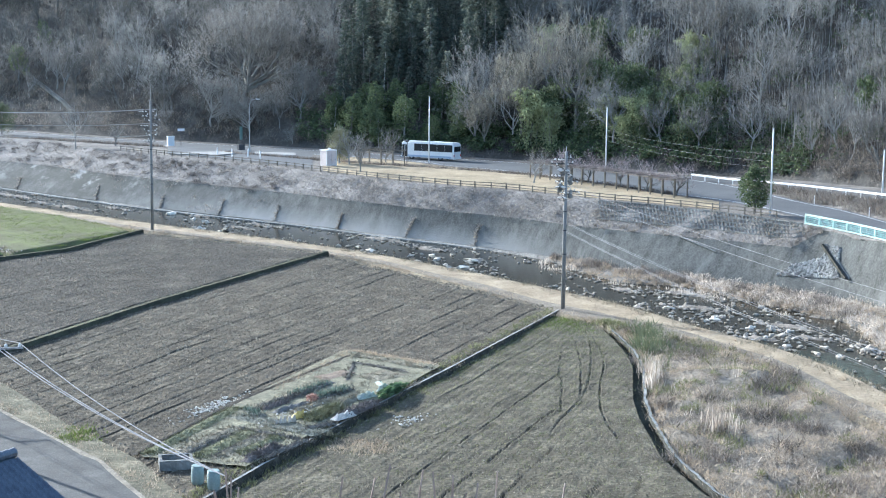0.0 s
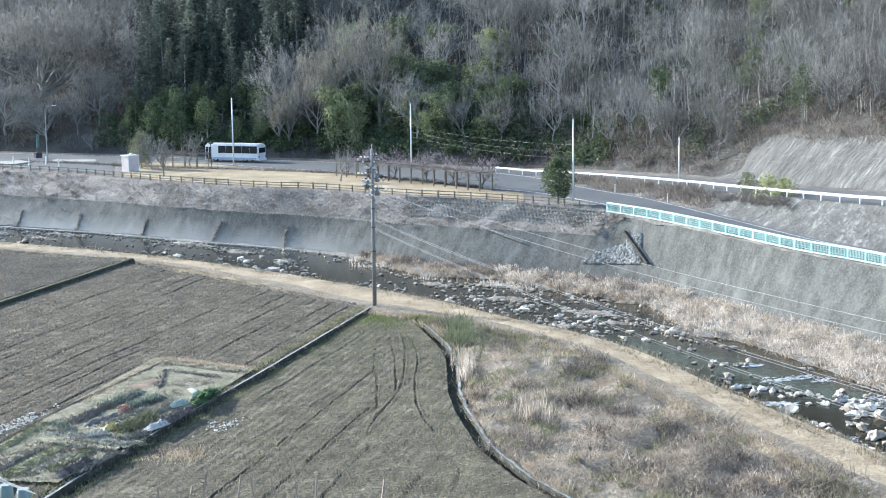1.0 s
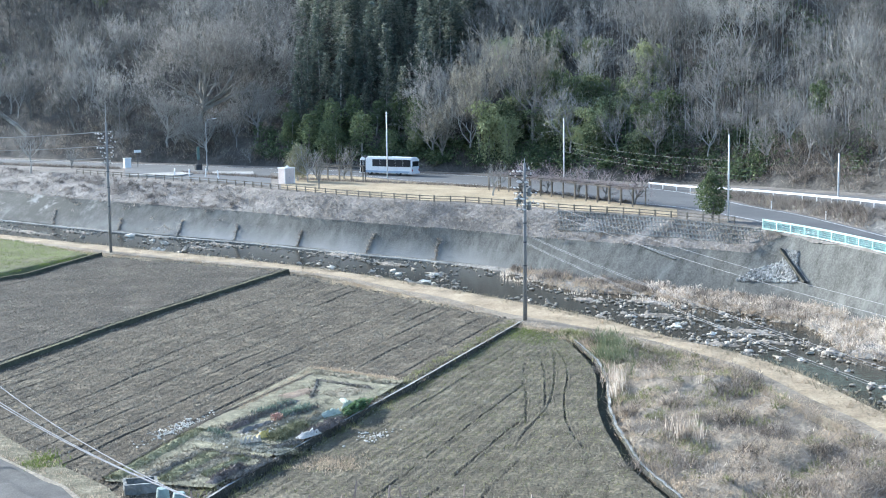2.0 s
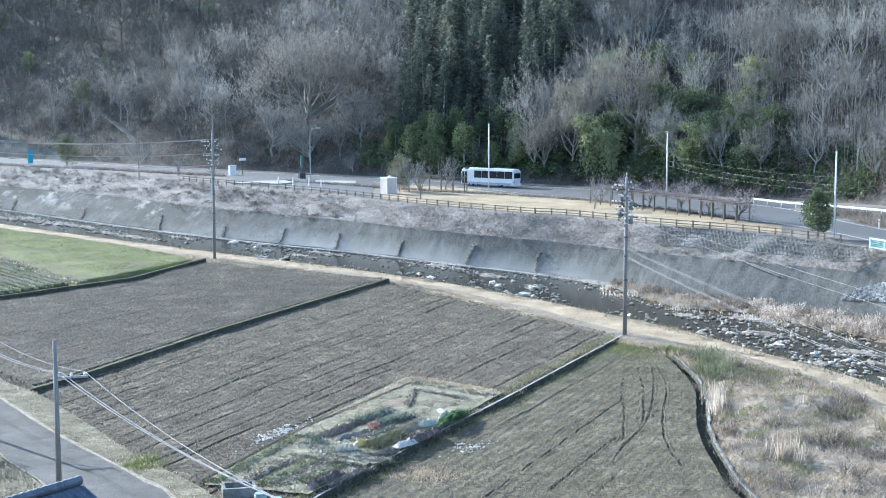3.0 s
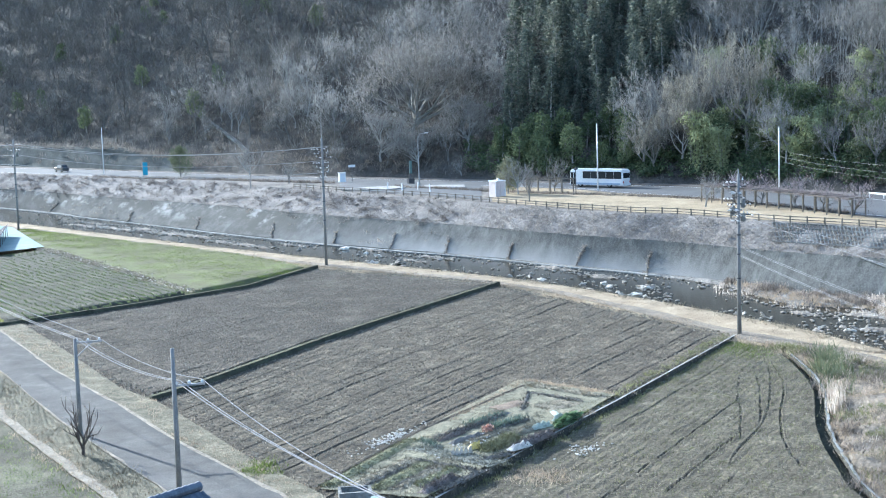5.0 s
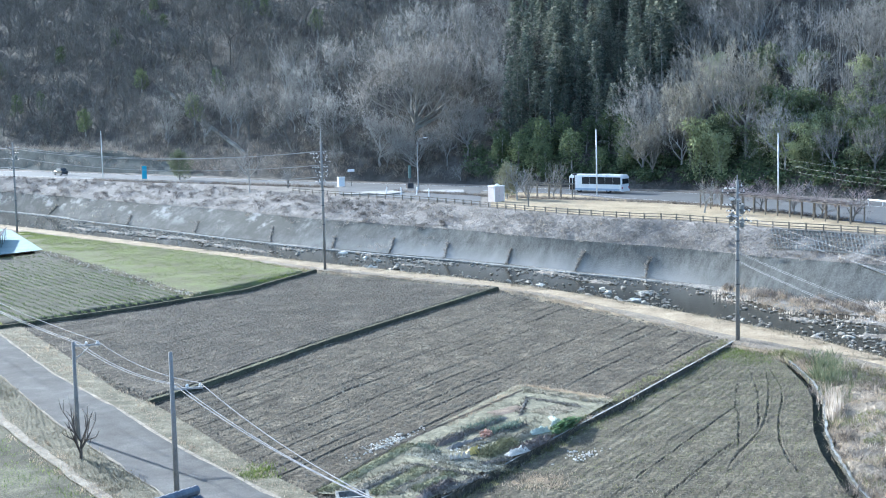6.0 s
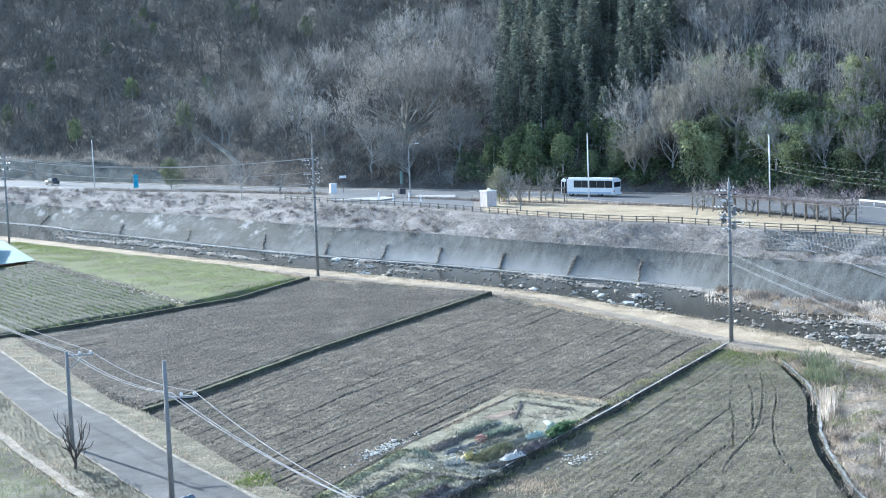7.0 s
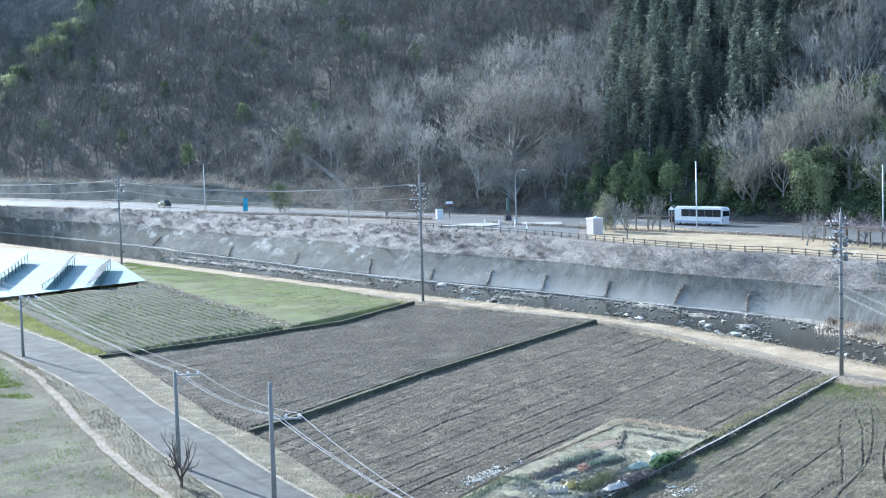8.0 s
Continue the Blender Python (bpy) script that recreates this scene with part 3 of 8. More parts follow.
ribbon("field_near", KERB_OUT, [(-130, 120), (-110, 100), (-90, 85), (-75, 72), (-62, 62), (-50, 55), (-40, 48), (-30, 44)], 0.93, surface("tilled_plot", (0.052, 0.05, 0.032), (0.195, 0.19, 0.118), 5, 0.12, 1.0, 1.0, third=(0.105, 0.097, 0.068)), n=110, across=26, jitter=0.12, label="grassy tilled plot beside the lane", category="field")

# ---- trees ----
def bare_tree(name, seed, height, spread, trunk=0.22, limbs=5, twigs=1000, lean=0.08, mats=(BARK, TWIG), width=0.07, depth=4, bole=0.3, reach=1.0):
    """A leafless tree: a short bole that forks again and again down to a full crown of fine twigs."""
    rnd = random.Random(seed)
    root = thing(name)
    lines, fine = [], []

    def shoot(start, way, length, radius, level):
        mid = start + way * length * 0.5 + Vector((rnd.gauss(0, 1), rnd.gauss(0, 1), rnd.gauss(0, 0.6))) * length * 0.07
        turned = (way + Vector((rnd.gauss(0, 0.2), rnd.gauss(0, 0.2), 0.1))).normalized()
        end = mid + turned * length * 0.5
        lines.append((level, [start, mid, end], [radius, radius * 0.8, radius * 0.6]))
        if level >= depth - 1:
            fine.append((mid, end, turned))
        if level >= depth:
            return
        around = rnd.uniform(0, 6.28)
        many = limbs if level == 0 else (3 if rnd.random() < 0.75 else 4)
        for i in range(many):
            k = 1.0 if i == 0 else rnd.uniform(0.3 if level else 0.6, 1.0)
            p = start.lerp(mid, k * 2) if k < 0.5 else mid.lerp(end, k * 2 - 1)
            a = around + i * 6.28 / many + rnd.uniform(-0.5, 0.5)
            side = turned.orthogonal().normalized()
            side = Matrix.Rotation(a, 3, turned) @ side
            open_ = radians(rnd.uniform(24, 64)) if i or level == 0 else radians(rnd.uniform(5, 25))
            d = (turned * math.cos(open_) + side * math.sin(open_) + Vector((0, 0, 0.14))).normalized()
            shoot(p, d, length * rnd.uniform(0.6, 0.9), radius * rnd.uniform(0.48, 0.66), level + 1)

    shoot(Vector((0, 0, -0.5)), Vector((rnd.uniform(-lean, lean), rnd.uniform(-lean, lean), 1)).normalized(), height * bole, trunk, 0)
    tips = np.array([e[1][:] for e in fine])
    flat = spread / max(0.1, float(np.quantile(np.hypot(tips[:, 0], tips[:, 1]), 0.92)))
    tall = height * 0.95 / float(tips[:, 2].max())

    def fit(p):
        return Vector((p.x * flat, p.y * flat, p.z * tall))

    wood, crown = Geo(), Geo()
    for level, pts, radii in lines:
        if level < 2:
            wood.tube([fit(p) for p in pts], [max(0.03, r) for r in radii], 6 if level == 0 else 4, level == 0)
        elif level == 2:
            wood.tube([fit(pts[0]), fit(pts[2])], [max(0.028, radii[0]), 0.02], 3, False)
        else:
            wood.blade(fit(pts[0]), fit(pts[2]), max(0.065, 1.8 * radii[0]), rnd.uniform(0, 3.14))
    for _ in range(twigs):
        m, e, way = rnd.choice(fine)
        b = fit(m.lerp(e, rnd.random()))
        d = (way + Vector((rnd.gauss(0, 0.75), rnd.gauss(0, 0.75), rnd.gauss(0.05, 0.6)))).normalized() * spread * reach * rnd.uniform(0.1, 0.28)
        crown.blade(b, b + d, width * rnd.uniform(0.6, 1.4), rnd.uniform(0, 3.14))
    part("trunk", wood, mats[0], root)
    part("crown", crown, mats[1], root)
    return root


def cedar(name, seed, height, spread):
    """A slender conifer with dense tiers of drooping sprays that narrow to a pointed top."""
    rnd = random.Random(seed)
    root = thing(name)
    wood, crown = Geo(), Geo()
    wood.tube([(0, 0, -0.6), (0, 0, height * 0.97)], [height * 0.014, 0.02], 5)
    z = height * 0.12
    while z < height * 0.99:
        k = z / height
        r = spread * (1 - k) ** 0.85 * rnd.uniform(0.8, 1.15) + 0.08
        many = 9 if k < 0.85 else 6
        for j in range(many):
            w = j * 6.283 / many + rnd.uniform(-0.3, 0.3) + z
            rr = r * rnd.uniform(0.7, 1.2)
            for q in range(5):
                f = 0.3 + 0.7 * (q + rnd.random()) / 5
                w2 = w + rnd.gauss(0, 0.2)
                p = Vector((math.cos(w2) * rr * f, math.sin(w2) * rr * f, z - 0.35 * rr * f + rnd.gauss(0, 0.12)))
                out = Vector((math.cos(w2), math.sin(w2), rnd.gauss(0.1, 0.6))).normalized() * rnd.uniform(0.35, 0.7)
                sd = Vector((-math.sin(w2), math.cos(w2), rnd.gauss(0, 0.5))) * rnd.uniform(0.12, 0.26)
                crown.add([p - sd, p + sd, p + out], [(0, 1, 2)])
        z += rnd.uniform(0.4, 0.6)
    part("trunk", wood, BARK, root)
    part("crown", crown, CEDAR, root)
    return root


def leafy(name, seed, height, spread, mat, leaf=0.3, count=1500, blobs=9, trunk=0.16, droop=0.0, start=0.3):
    """An evergreen: trunk, limbs and clumps of many small leaves with gaps."""
    rnd = random.Random(seed)
    root = thing(name)
    wood, crown = Geo(), Geo()
    wood.tube([(0, 0, -0.5), (rnd.uniform(-0.2, 0.2), rnd.uniform(-0.2, 0.2), height * 0.5), (0, 0, height * 0.85)], [trunk, trunk * 0.7, trunk * 0.25], 6)
    centres = []
    for i in range(blobs):
        k = start + (0.93 - start) * (i + 0.5) / blobs
        w = i * 2.4 + rnd.uniform(-0.4, 0.4)
        prof = math.sin(math.pi * min(1, max(0.08, (k - start) / (1 - start) * 0.8 + 0.2)))
        r = spread * prof * rnd.uniform(0.35, 0.7)
        c = Vector((math.cos(w) * r, math.sin(w) * r, height * k))
        centres.append((c, spread * rnd.uniform(0.32, 0.55) * (0.5 + 0.5 * prof)))
        wood.tube([(0, 0, max(0.2, height * (k - 0.15))), c], [trunk * 0.35, trunk * 0.1], 4, False)
    for _ in range(count):
        c, r = rnd.choice(centres)
        d = Vector((rnd.gauss(0, 1), rnd.gauss(0, 1), rnd.gauss(0, 1))).normalized() * r * rnd.uniform(0.55, 1.08)
        p = c + d
        a = Vector((rnd.gauss(0, 1), rnd.gauss(0, 1), rnd.gauss(0, 0.6) - droop)).normalized() * leaf * rnd.uniform(0.6, 1.3)
        b = a.cross(Vector((rnd.gauss(0, 1), rnd.gauss(0, 1), rnd.gauss(0, 1)))).normalized() * leaf * 0.35
        crown.add([p - a * 0.5, p + b, p + a * 0.7, p - b], [(0, 1, 2, 3)])
    part("trunk", wood, BARK, root)
    part("crown", crown, mat, root)
    return root


def bamboo(name, seed, height, spread):
    """Many arching culms whose drooping leaves thin out towards the ground."""
    rnd = random.Random(seed)
    root = thing(name)
    crown = Geo()
    for i in range(11):
        culm = Geo()
        w, h = rnd.uniform(0, 6.28), height * rnd.uniform(0.6, 1.0)
        b = Vector((rnd.gauss(0, 0.35), rnd.gauss(0, 0.35), -0.3)) * spread * 0.5
        b.z = -0.3
        out = Vector((math.cos(w), math.sin(w), 0)) * spread * rnd.uniform(0.35, 1.0)
        pts = [b, b + out * 0.12 + Vector((0, 0, h * 0.5)), b + out * 0.5 + Vector((0, 0, h * 0.88)), b + out * 1.0 + Vector((0, 0, h * 0.86))]
        culm.tube(pts, [0.05, 0.045, 0.03, 0.012], 4, False)
        part("culm", culm, BARK, root)
        for _ in range(210):
            k = rnd.uniform(0.25, 2.99)
            p = pts[int(k)].lerp(pts[int(k) + 1], k % 1) + Vector((rnd.gauss(0, 0.5), rnd.gauss(0, 0.5), rnd.gauss(-0.1, 0.35)))
            a = (out * 0.25 / spread + Vector((rnd.gauss(0, 0.5), rnd.gauss(0, 0.5), rnd.gauss(-0.5, 0.4)))).normalized() * rnd.uniform(0.22, 0.45)
            c = a.cross(Vector((rnd.gauss(0, 1), rnd.gauss(0, 1), rnd.gauss(0, 1)))).normalized() * 0.115
            crown.add([p - a * 0.4, p + c, p + a, p - c], [(0, 1, 2, 3)])
    part("crown", crown, BAMBOO, root)
    return root


rng = random.Random(11)
bare_kinds = [bare_tree("deciduous_tree", 20 + i, 12.5 + 1.2 * i, 5.0 + 0.4 * i, 0.17 + 0.02 * i, 5 + i % 3, 1900, width=0.05, bole=0.26 + 0.05 * (i % 3)) for i in range(5)]
cedar_kinds = [cedar("cedar_tree", 40 + i, 11.0 + 1.4 * i, 2.7 + 0.2 * i) for i in range(4)]
bamboo_kinds = [bamboo("bamboo_clump", 60 + i, 7.0 + 1.5 * i, 2.6) for i in range(3)]
evergreen_kinds = [leafy("evergreen_tree", 70 + i, 8 + 1.5 * i, 3.2, LEAF, 0.36, 1600, 10, 0.18) for i in range(2)]
far_kinds = [bare_tree("far_tree", 90 + i, 12.5 + 1.5 * i, 5.2, 0.2, 5, 560, width=0.12, depth=3) for i in range(3)]
PINE = surface("pine_needles", (0.09, 0.11, 0.065), (0.22, 0.24, 0.145), 3, 0.4, 0.9, 0.0, per_object=0.4, translucent=0.3)
pine_kinds = [leafy("pine_tree", 80 + i, 8 + i, 2.6, PINE, 0.24, 1700, 18, 0.15, 0.0, 0.35) for i in range(2)]
seeds_used = {}


def plant(kinds, x, y, z, size, label, category, group):
    """The first of each kind is the one that was built; the next ones are copies."""
    ob = rng.choice(kinds)
    m = pose(x, y, z, rng.uniform(-4, 4), rng.uniform(-4, 4), rng.uniform(0, 360))
    if ob.name in seeds_used:
        ob = copy_thing(ob, m)
    else:
        seeds_used[ob.name] = True
        ob.matrix_basis = m
    ob.scale = (size, size, size * rng.uniform(0.9, 1.12))
    return tagged(ob, label, category, group)


# the wood on the hill
arc = np.concatenate([[0], np.cumsum(np.linalg.norm(np.diff(foot_xy, axis=0), axis=1))])


def foot_point(s):
    x, y = np.interp(s, arc, foot_xy[:, 0]), np.interp(s, arc, foot_xy[:, 1])
    x2, y2 = np.interp(s + 2, arc, foot_xy[:, 0]), np.interp(s + 2, arc, foot_xy[:, 1])
    t = Vector((x2 - x, y2 - y)).normalized()
    nrm = Vector((-t.y, t.x))
    return (x, y), (nrm if nrm.dot(Vector((x, y))) > 0 else -nrm)


far_wood = []
slots = []
s = arc[-1] * 0.05
while s < arc[-1] - 30:
    (fx, fy), nrm = foot_point(s)
    near = math.degrees(math.atan2(fx, fy))
    d = 2.5 + rng.uniform(0, 3)
    while d < 75:
        x, y = fx + nrm.x * d + rng.uniform(-1.8, 1.8), fy + nrm.y * d + rng.uniform(-1.8, 1.8)
        az = math.degrees(math.atan2(x, y))
        z = hill_height(x, y) - 0.2
        gap = 3.6 if -6 < az < 3 else (4.6 if az > 9 else 5.6)
        seen = (z - EYE) / math.hypot(x, y) < (0.125 if az < 4 else 0.085)
        if -33 < az < 30 and seen and not (az > 18 and d < 7) and not (az < -12.5 and d < 6):
            slots.append((d, az, x, y, z))
        d += gap * rng.uniform(0.8, 1.25)
    s += (4.2 if near > 8 else (3.7 if -6.2 < near < 2.5 else 5.4)) * rng.uniform(0.85, 1.15)
slots.sort(key=lambda q: math.hypot(q[2], q[3]) + q[0])
bare_count = 0
for d, az, x, y, z in slots:
    if -12.4 < az < -5.0 and 9 < d < 28 - abs(az + 8.7) * 2.5:
        continue
    if -6.0 + min(1.5, d * 0.06) < az < -0.1 + max(0, d - 8) * 0.11:
        if d < 9 and rng.random() < 0.7:
            plant(evergreen_kinds, x, y, z, rng.uniform(0.55, 0.95), "dark evergreen tree at the edge of the wood", "tree", "evergreen trees at the wood's edge")
        else:
            plant(cedar_kinds, x, y, z, rng.uniform(0.65, 1.15), "tall dark green cedar on the hillside", "tree", "cedars on the hill")
    elif 2.4 < az < 10.2 and d < 22 and rng.random() < (0.8 if d < 11 else 0.42):
        plant(bamboo_kinds, x, y, z, rng.uniform(0.75, 1.15), "clump of green bamboo at the foot of the hill", "bamboo", "bamboo at the foot of the hill")
    elif az > 18.5 and d > 8 and rng.random() < 0.16:
        plant(pine_kinds, x, y, z, rng.uniform(0.6, 1.0), "dull green pine among bare trees", "tree", "pines on the hill")
    elif rng.random() < 0.035:
        plant(evergreen_kinds, x, y, z, rng.uniform(0.6, 1.0), "evergreen tree among bare trees", "tree", "evergreen trees in the wood")
    else:
        size = rng.uniform(0.62, 1.0) * (0.8 if az > 13 else (0.5 if -12.4 < az < -5.0 and d <= 9 else 1.0))
        bare_count += 1
        if bare_count <= 290:
            plant(bare_kinds, x, y, z, size, "leafless grey-brown tree on the hillside", "tree", "bare trees on the hill")
        else:
            if az > -6 and rng.random() < 0.2:
                continue
            far_wood.append((rng.randrange(3), x, y, z, size, rng.uniform(0, 6.28)))

for i in range(18):
    b, d = math.radians(rng.uniform(2.5, 9.8)), rng.uniform(3, 15)
    x, y = math.sin(b) * (FOOT.at(b) + d), math.cos(b) * (FOOT.at(b) + d)
    plant(bamboo_kinds, x, y, hill_height(x, y) - 0.2, rng.uniform(0.75, 1.2), "clump of green bamboo at the foot of the hill", "bamboo", "bamboo at the foot of the hill")

# the rest of the wood, too far and dense to count
fv, ff, fi, base = [], [], [], 0
for k, x, y, z, size, turn in far_wood:
    for slot, piece in enumerate(far_kinds[k].children):
        me = piece.data
        co = np.empty(len(me.vertices) * 3)
        me.vertices.foreach_get("co", co)
        co = co.reshape(-1, 3) * size
        c, sn = math.cos(turn), math.sin(turn)
        fv.append(np.column_stack([co[:, 0] * c - co[:, 1] * sn + x, co[:, 0] * sn + co[:, 1] * c + y, co[:, 2] + z]))
        kept = [tuple(i + base for i in p.vertices) for p in me.polygons]
        ff.extend(kept)
        fi.extend([slot] * len(kept))
        base += len(co)
for ob in far_kinds:
    for piece in list(ob.children):
        bpy.data.objects.remove(piece)
    bpy.data.objects.remove(ob)
tagged(new("far_wood", mesh_of("far_wood", np.concatenate(fv), ff, [BARK, TWIG], indices=fi)), "dense leafless wood high on the hillside", "wood", kind="stuff")

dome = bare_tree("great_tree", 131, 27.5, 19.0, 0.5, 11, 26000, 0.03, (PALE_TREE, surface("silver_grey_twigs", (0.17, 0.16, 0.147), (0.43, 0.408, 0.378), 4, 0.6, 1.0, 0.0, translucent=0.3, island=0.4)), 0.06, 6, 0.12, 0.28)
side_trees = [bare_tree("great_tree", 150 + i, h, w, 0.26, 7, 4200, 0.05, (BARK, TWIG), 0.06, 5, 0.18, 0.55) for i, (h, w) in enumerate(((15, 8.0), (13, 7.5), (9, 6.0), (12, 7.0)))]
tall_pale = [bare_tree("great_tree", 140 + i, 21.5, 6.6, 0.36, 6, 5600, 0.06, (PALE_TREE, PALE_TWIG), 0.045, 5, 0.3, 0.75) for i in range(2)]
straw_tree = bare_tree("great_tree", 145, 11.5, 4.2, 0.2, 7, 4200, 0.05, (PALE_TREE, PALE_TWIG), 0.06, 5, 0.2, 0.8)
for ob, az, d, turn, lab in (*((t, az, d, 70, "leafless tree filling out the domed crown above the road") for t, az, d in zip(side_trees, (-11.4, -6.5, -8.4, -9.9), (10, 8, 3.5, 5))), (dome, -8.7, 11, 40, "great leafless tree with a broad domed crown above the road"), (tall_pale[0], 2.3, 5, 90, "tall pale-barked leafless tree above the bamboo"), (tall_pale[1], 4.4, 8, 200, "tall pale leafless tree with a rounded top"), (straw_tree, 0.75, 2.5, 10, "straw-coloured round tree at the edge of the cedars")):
    b = math.radians(az)
    r = FOOT.at(b) + d
    x, y = math.sin(b) * r, math.cos(b) * r
    ob.matrix_basis = pose(x, y, hill_height(x, y) - 0.2, 0, 0, turn)
    tagged(ob, lab, "tree", "great trees above the road")


def hill_spot(az, slope):
    """Where the line of sight at that bearing and slope meets the hillside."""
    b = math.radians(az)
    r = float(FOOT.at(b)) + 1
    while r < 900:
        x, y = math.sin(b) * r, math.cos(b) * r
        z = hill_height(x, y)
        if z > EYE + slope * r:
            break
        r += 1.0
    return x, y, z


# yellow-green bamboo on the far spur, and a concrete channel down the hill
for i in range(13):
    k = i / 12
    x, y, z = hill_spot(-28.6 + 4.4 * k + rng.uniform(-0.3, 0.3), 0.012 + 0.07 * k + rng.uniform(-0.006, 0.006))
    plant(bamboo_kinds, x, y, z - 0.3, rng.uniform(1.2, 1.7), "tall yellow-green bamboo clump high on the spur", "bamboo", "bamboo on the far spur")
chan = Geo()
chan_points = [hill_spot(-18.2 + 3.1 * k, 0.004 - 0.046 * k) for k in np.linspace(0, 1, 15)]
for p0, p1 in zip(chan_points, chan_points[1:]):
    d0 = (Vector(p1) - Vector(p0)).normalized()
    side0 = d0.cross(Vector((0, 0, 1))).normalized()
    for o, w, h in ((-0.3, 0.14, 0.6), (0.3, 0.14, 0.6), (0.0, 0.5, 0.35)):
        lift = Vector((0, 0, 0.25)) + side0 * o
        up0 = side0.cross(d0).normalized() * h / 2
        sd = side0 * w / 2
        chan.add([q + lift + m1 * sd + m2 * up0 for q in (Vector(p0), Vector(p1)) for m1, m2 in ((-1, -1), (1, -1), (1, 1), (-1, 1))], [(3, 2, 1, 0), (4, 5, 6, 7), (0, 1, 5, 4), (1, 2, 6, 5), (2, 3, 7, 6), (3, 0, 4, 7)])
chan.put("hillside_channel", CONCRETE, label="narrow concrete drainage channel running down the wooded hill", category="channel", kind="structure")
q = Geo()
leafgen = random.Random(77)
for i in range(560):
    b = math.radians(leafgen.uniform(-6.5, 13.5))
    d = abs(leafgen.gauss(0, 4.0)) + 1.0
    r = FOOT.at(b) + d * 1.5
    cx, cy = math.sin(b) * r, math.cos(b) * r
    cz, size = hill_height(cx, cy) + 0.4, leafgen.uniform(0.7, 1.7)
    for _ in range(60):
        p = Vector((cx, cy, cz)) + Vector((leafgen.gauss(0, 0.5), leafgen.gauss(0, 0.5), leafgen.gauss(0.3, 0.4))) * size
        a = Vector((leafgen.gauss(0, 1), leafgen.gauss(0, 1), leafgen.gauss(0, 0.6))).normalized() * 0.3
        c = a.cross(Vector((leafgen.gauss(0, 1), leafgen.gauss(0, 1), leafgen.gauss(0, 1)))).normalized() * 0.13
        q.add([p - a, p + c, p + a, p - c], [(0, 1, 2, 3)])
thicket = Geo()
for i in range(900):
    b = math.radians(leafgen.choice((leafgen.uniform(-30, -5), leafgen.uniform(8, 27))))
    r = FOOT.at(b) + (abs(leafgen.gauss(0, 7.0)) + 0.6) * 1.4
    if b > radians(17.4) and r < FOOT.at(b) + 7:
        continue
    cx, cy = math.sin(b) * r, math.cos(b) * r
    cz, size = hill_height(cx, cy), leafgen.uniform(0.8, 2.2)
    for _ in range(40):
        p = Vector((cx + leafgen.gauss(0, 0.4) * size, cy + leafgen.gauss(0, 0.4) * size, cz + leafgen.uniform(0, 0.7) * size))
        thicket.blade(p, p + Vector((leafgen.gauss(0, 0.5), leafgen.gauss(0, 0.5), leafgen.uniform(0.1, 0.9))) * size * 0.7, 0.09, leafgen.uniform(0, 3.14))
thicket.put("brown_thicket", THICKET, label="brown twiggy thicket along the foot of the hill", category="undergrowth", kind="stuff")
for i in range(170):
    b = math.radians(leafgen.uniform(8.5, 21))
    r = FOOT.at(b) + leafgen.uniform(4, 60)
    if b > radians(17.2) and r < FOOT.at(b) + 12:
        continue
    cx, cy = math.sin(b) * r, math.cos(b) * r
    cz, size = hill_height(cx, cy) + 0.3, leafgen.uniform(0.8, 2.2)
    for _ in range(55):
        p = Vector((cx, cy, cz)) + Vector((leafgen.gauss(0, 0.6), leafgen.gauss(0, 0.6), leafgen.gauss(0.4, 0.5))) * size
        a = Vector((leafgen.gauss(0, 1), leafgen.gauss(0, 1), leafgen.gauss(0, 0.6))).normalized() * 0.26
        c = a.cross(Vector((leafgen.gauss(0, 1), leafgen.gauss(0, 1), leafgen.gauss(0, 1)))).normalized() * 0.12
        q.add([p - a, p + c, p + a, p - c], [(0, 1, 2, 3)])
q.put("dark_undergrowth", LEAF, label="dark evergreen undergrowth along the foot of the hill", category="undergrowth", kind="stuff")

# ---- the near hillside under the camera, and walls of the valley ----
mound_v, mound_f = [(0, 0, 19.3)], []
MOUND_R = [3, 9, 16, 23, 30, 37, 43, 52, 70, 100, 150]
for r in MOUND_R:
    for i in range(72):
        w = radians(5 * i)
        ahead = min(1.0, max(0.0, (110 - abs((5 * i + 180) % 360 - 180)) / 50))
        front = float(np.interp(r, [0, 3, 16, 30, 43, 52], [19.3, 18.6, 13.2, 7.0, -0.3, -4.0]))
        back = float(np.interp(r, [0, 3, 16, 43, 80, 150], [19.3, 19.4, 23, 32, 38, 44]))
        x, y = math.sin(w) * r, math.cos(w) * r
        mound_v.append((x, y, front * ahead + back * (1 - ahead) + (0.5 * noise.noise(Vector((x / 4, y / 4, 0))) if r > 5 else 0)))
mound_f += [(0, 1 + (i + 1) % 72, 1 + i) for i in range(72)]
for k in range(len(MOUND_R) - 1):
    mound_f += [(1 + k * 72 + i, 1 + k * 72 + (i + 1) % 72, 1 + (k + 1) * 72 + (i + 1) % 72, 1 + (k + 1) * 72 + i) for i in range(72)]
put("near_slope", mound_v, mound_f, SLOPE, smooth=True, label="withered hillside under and behind the viewpoint", category="hillside", kind="structure")

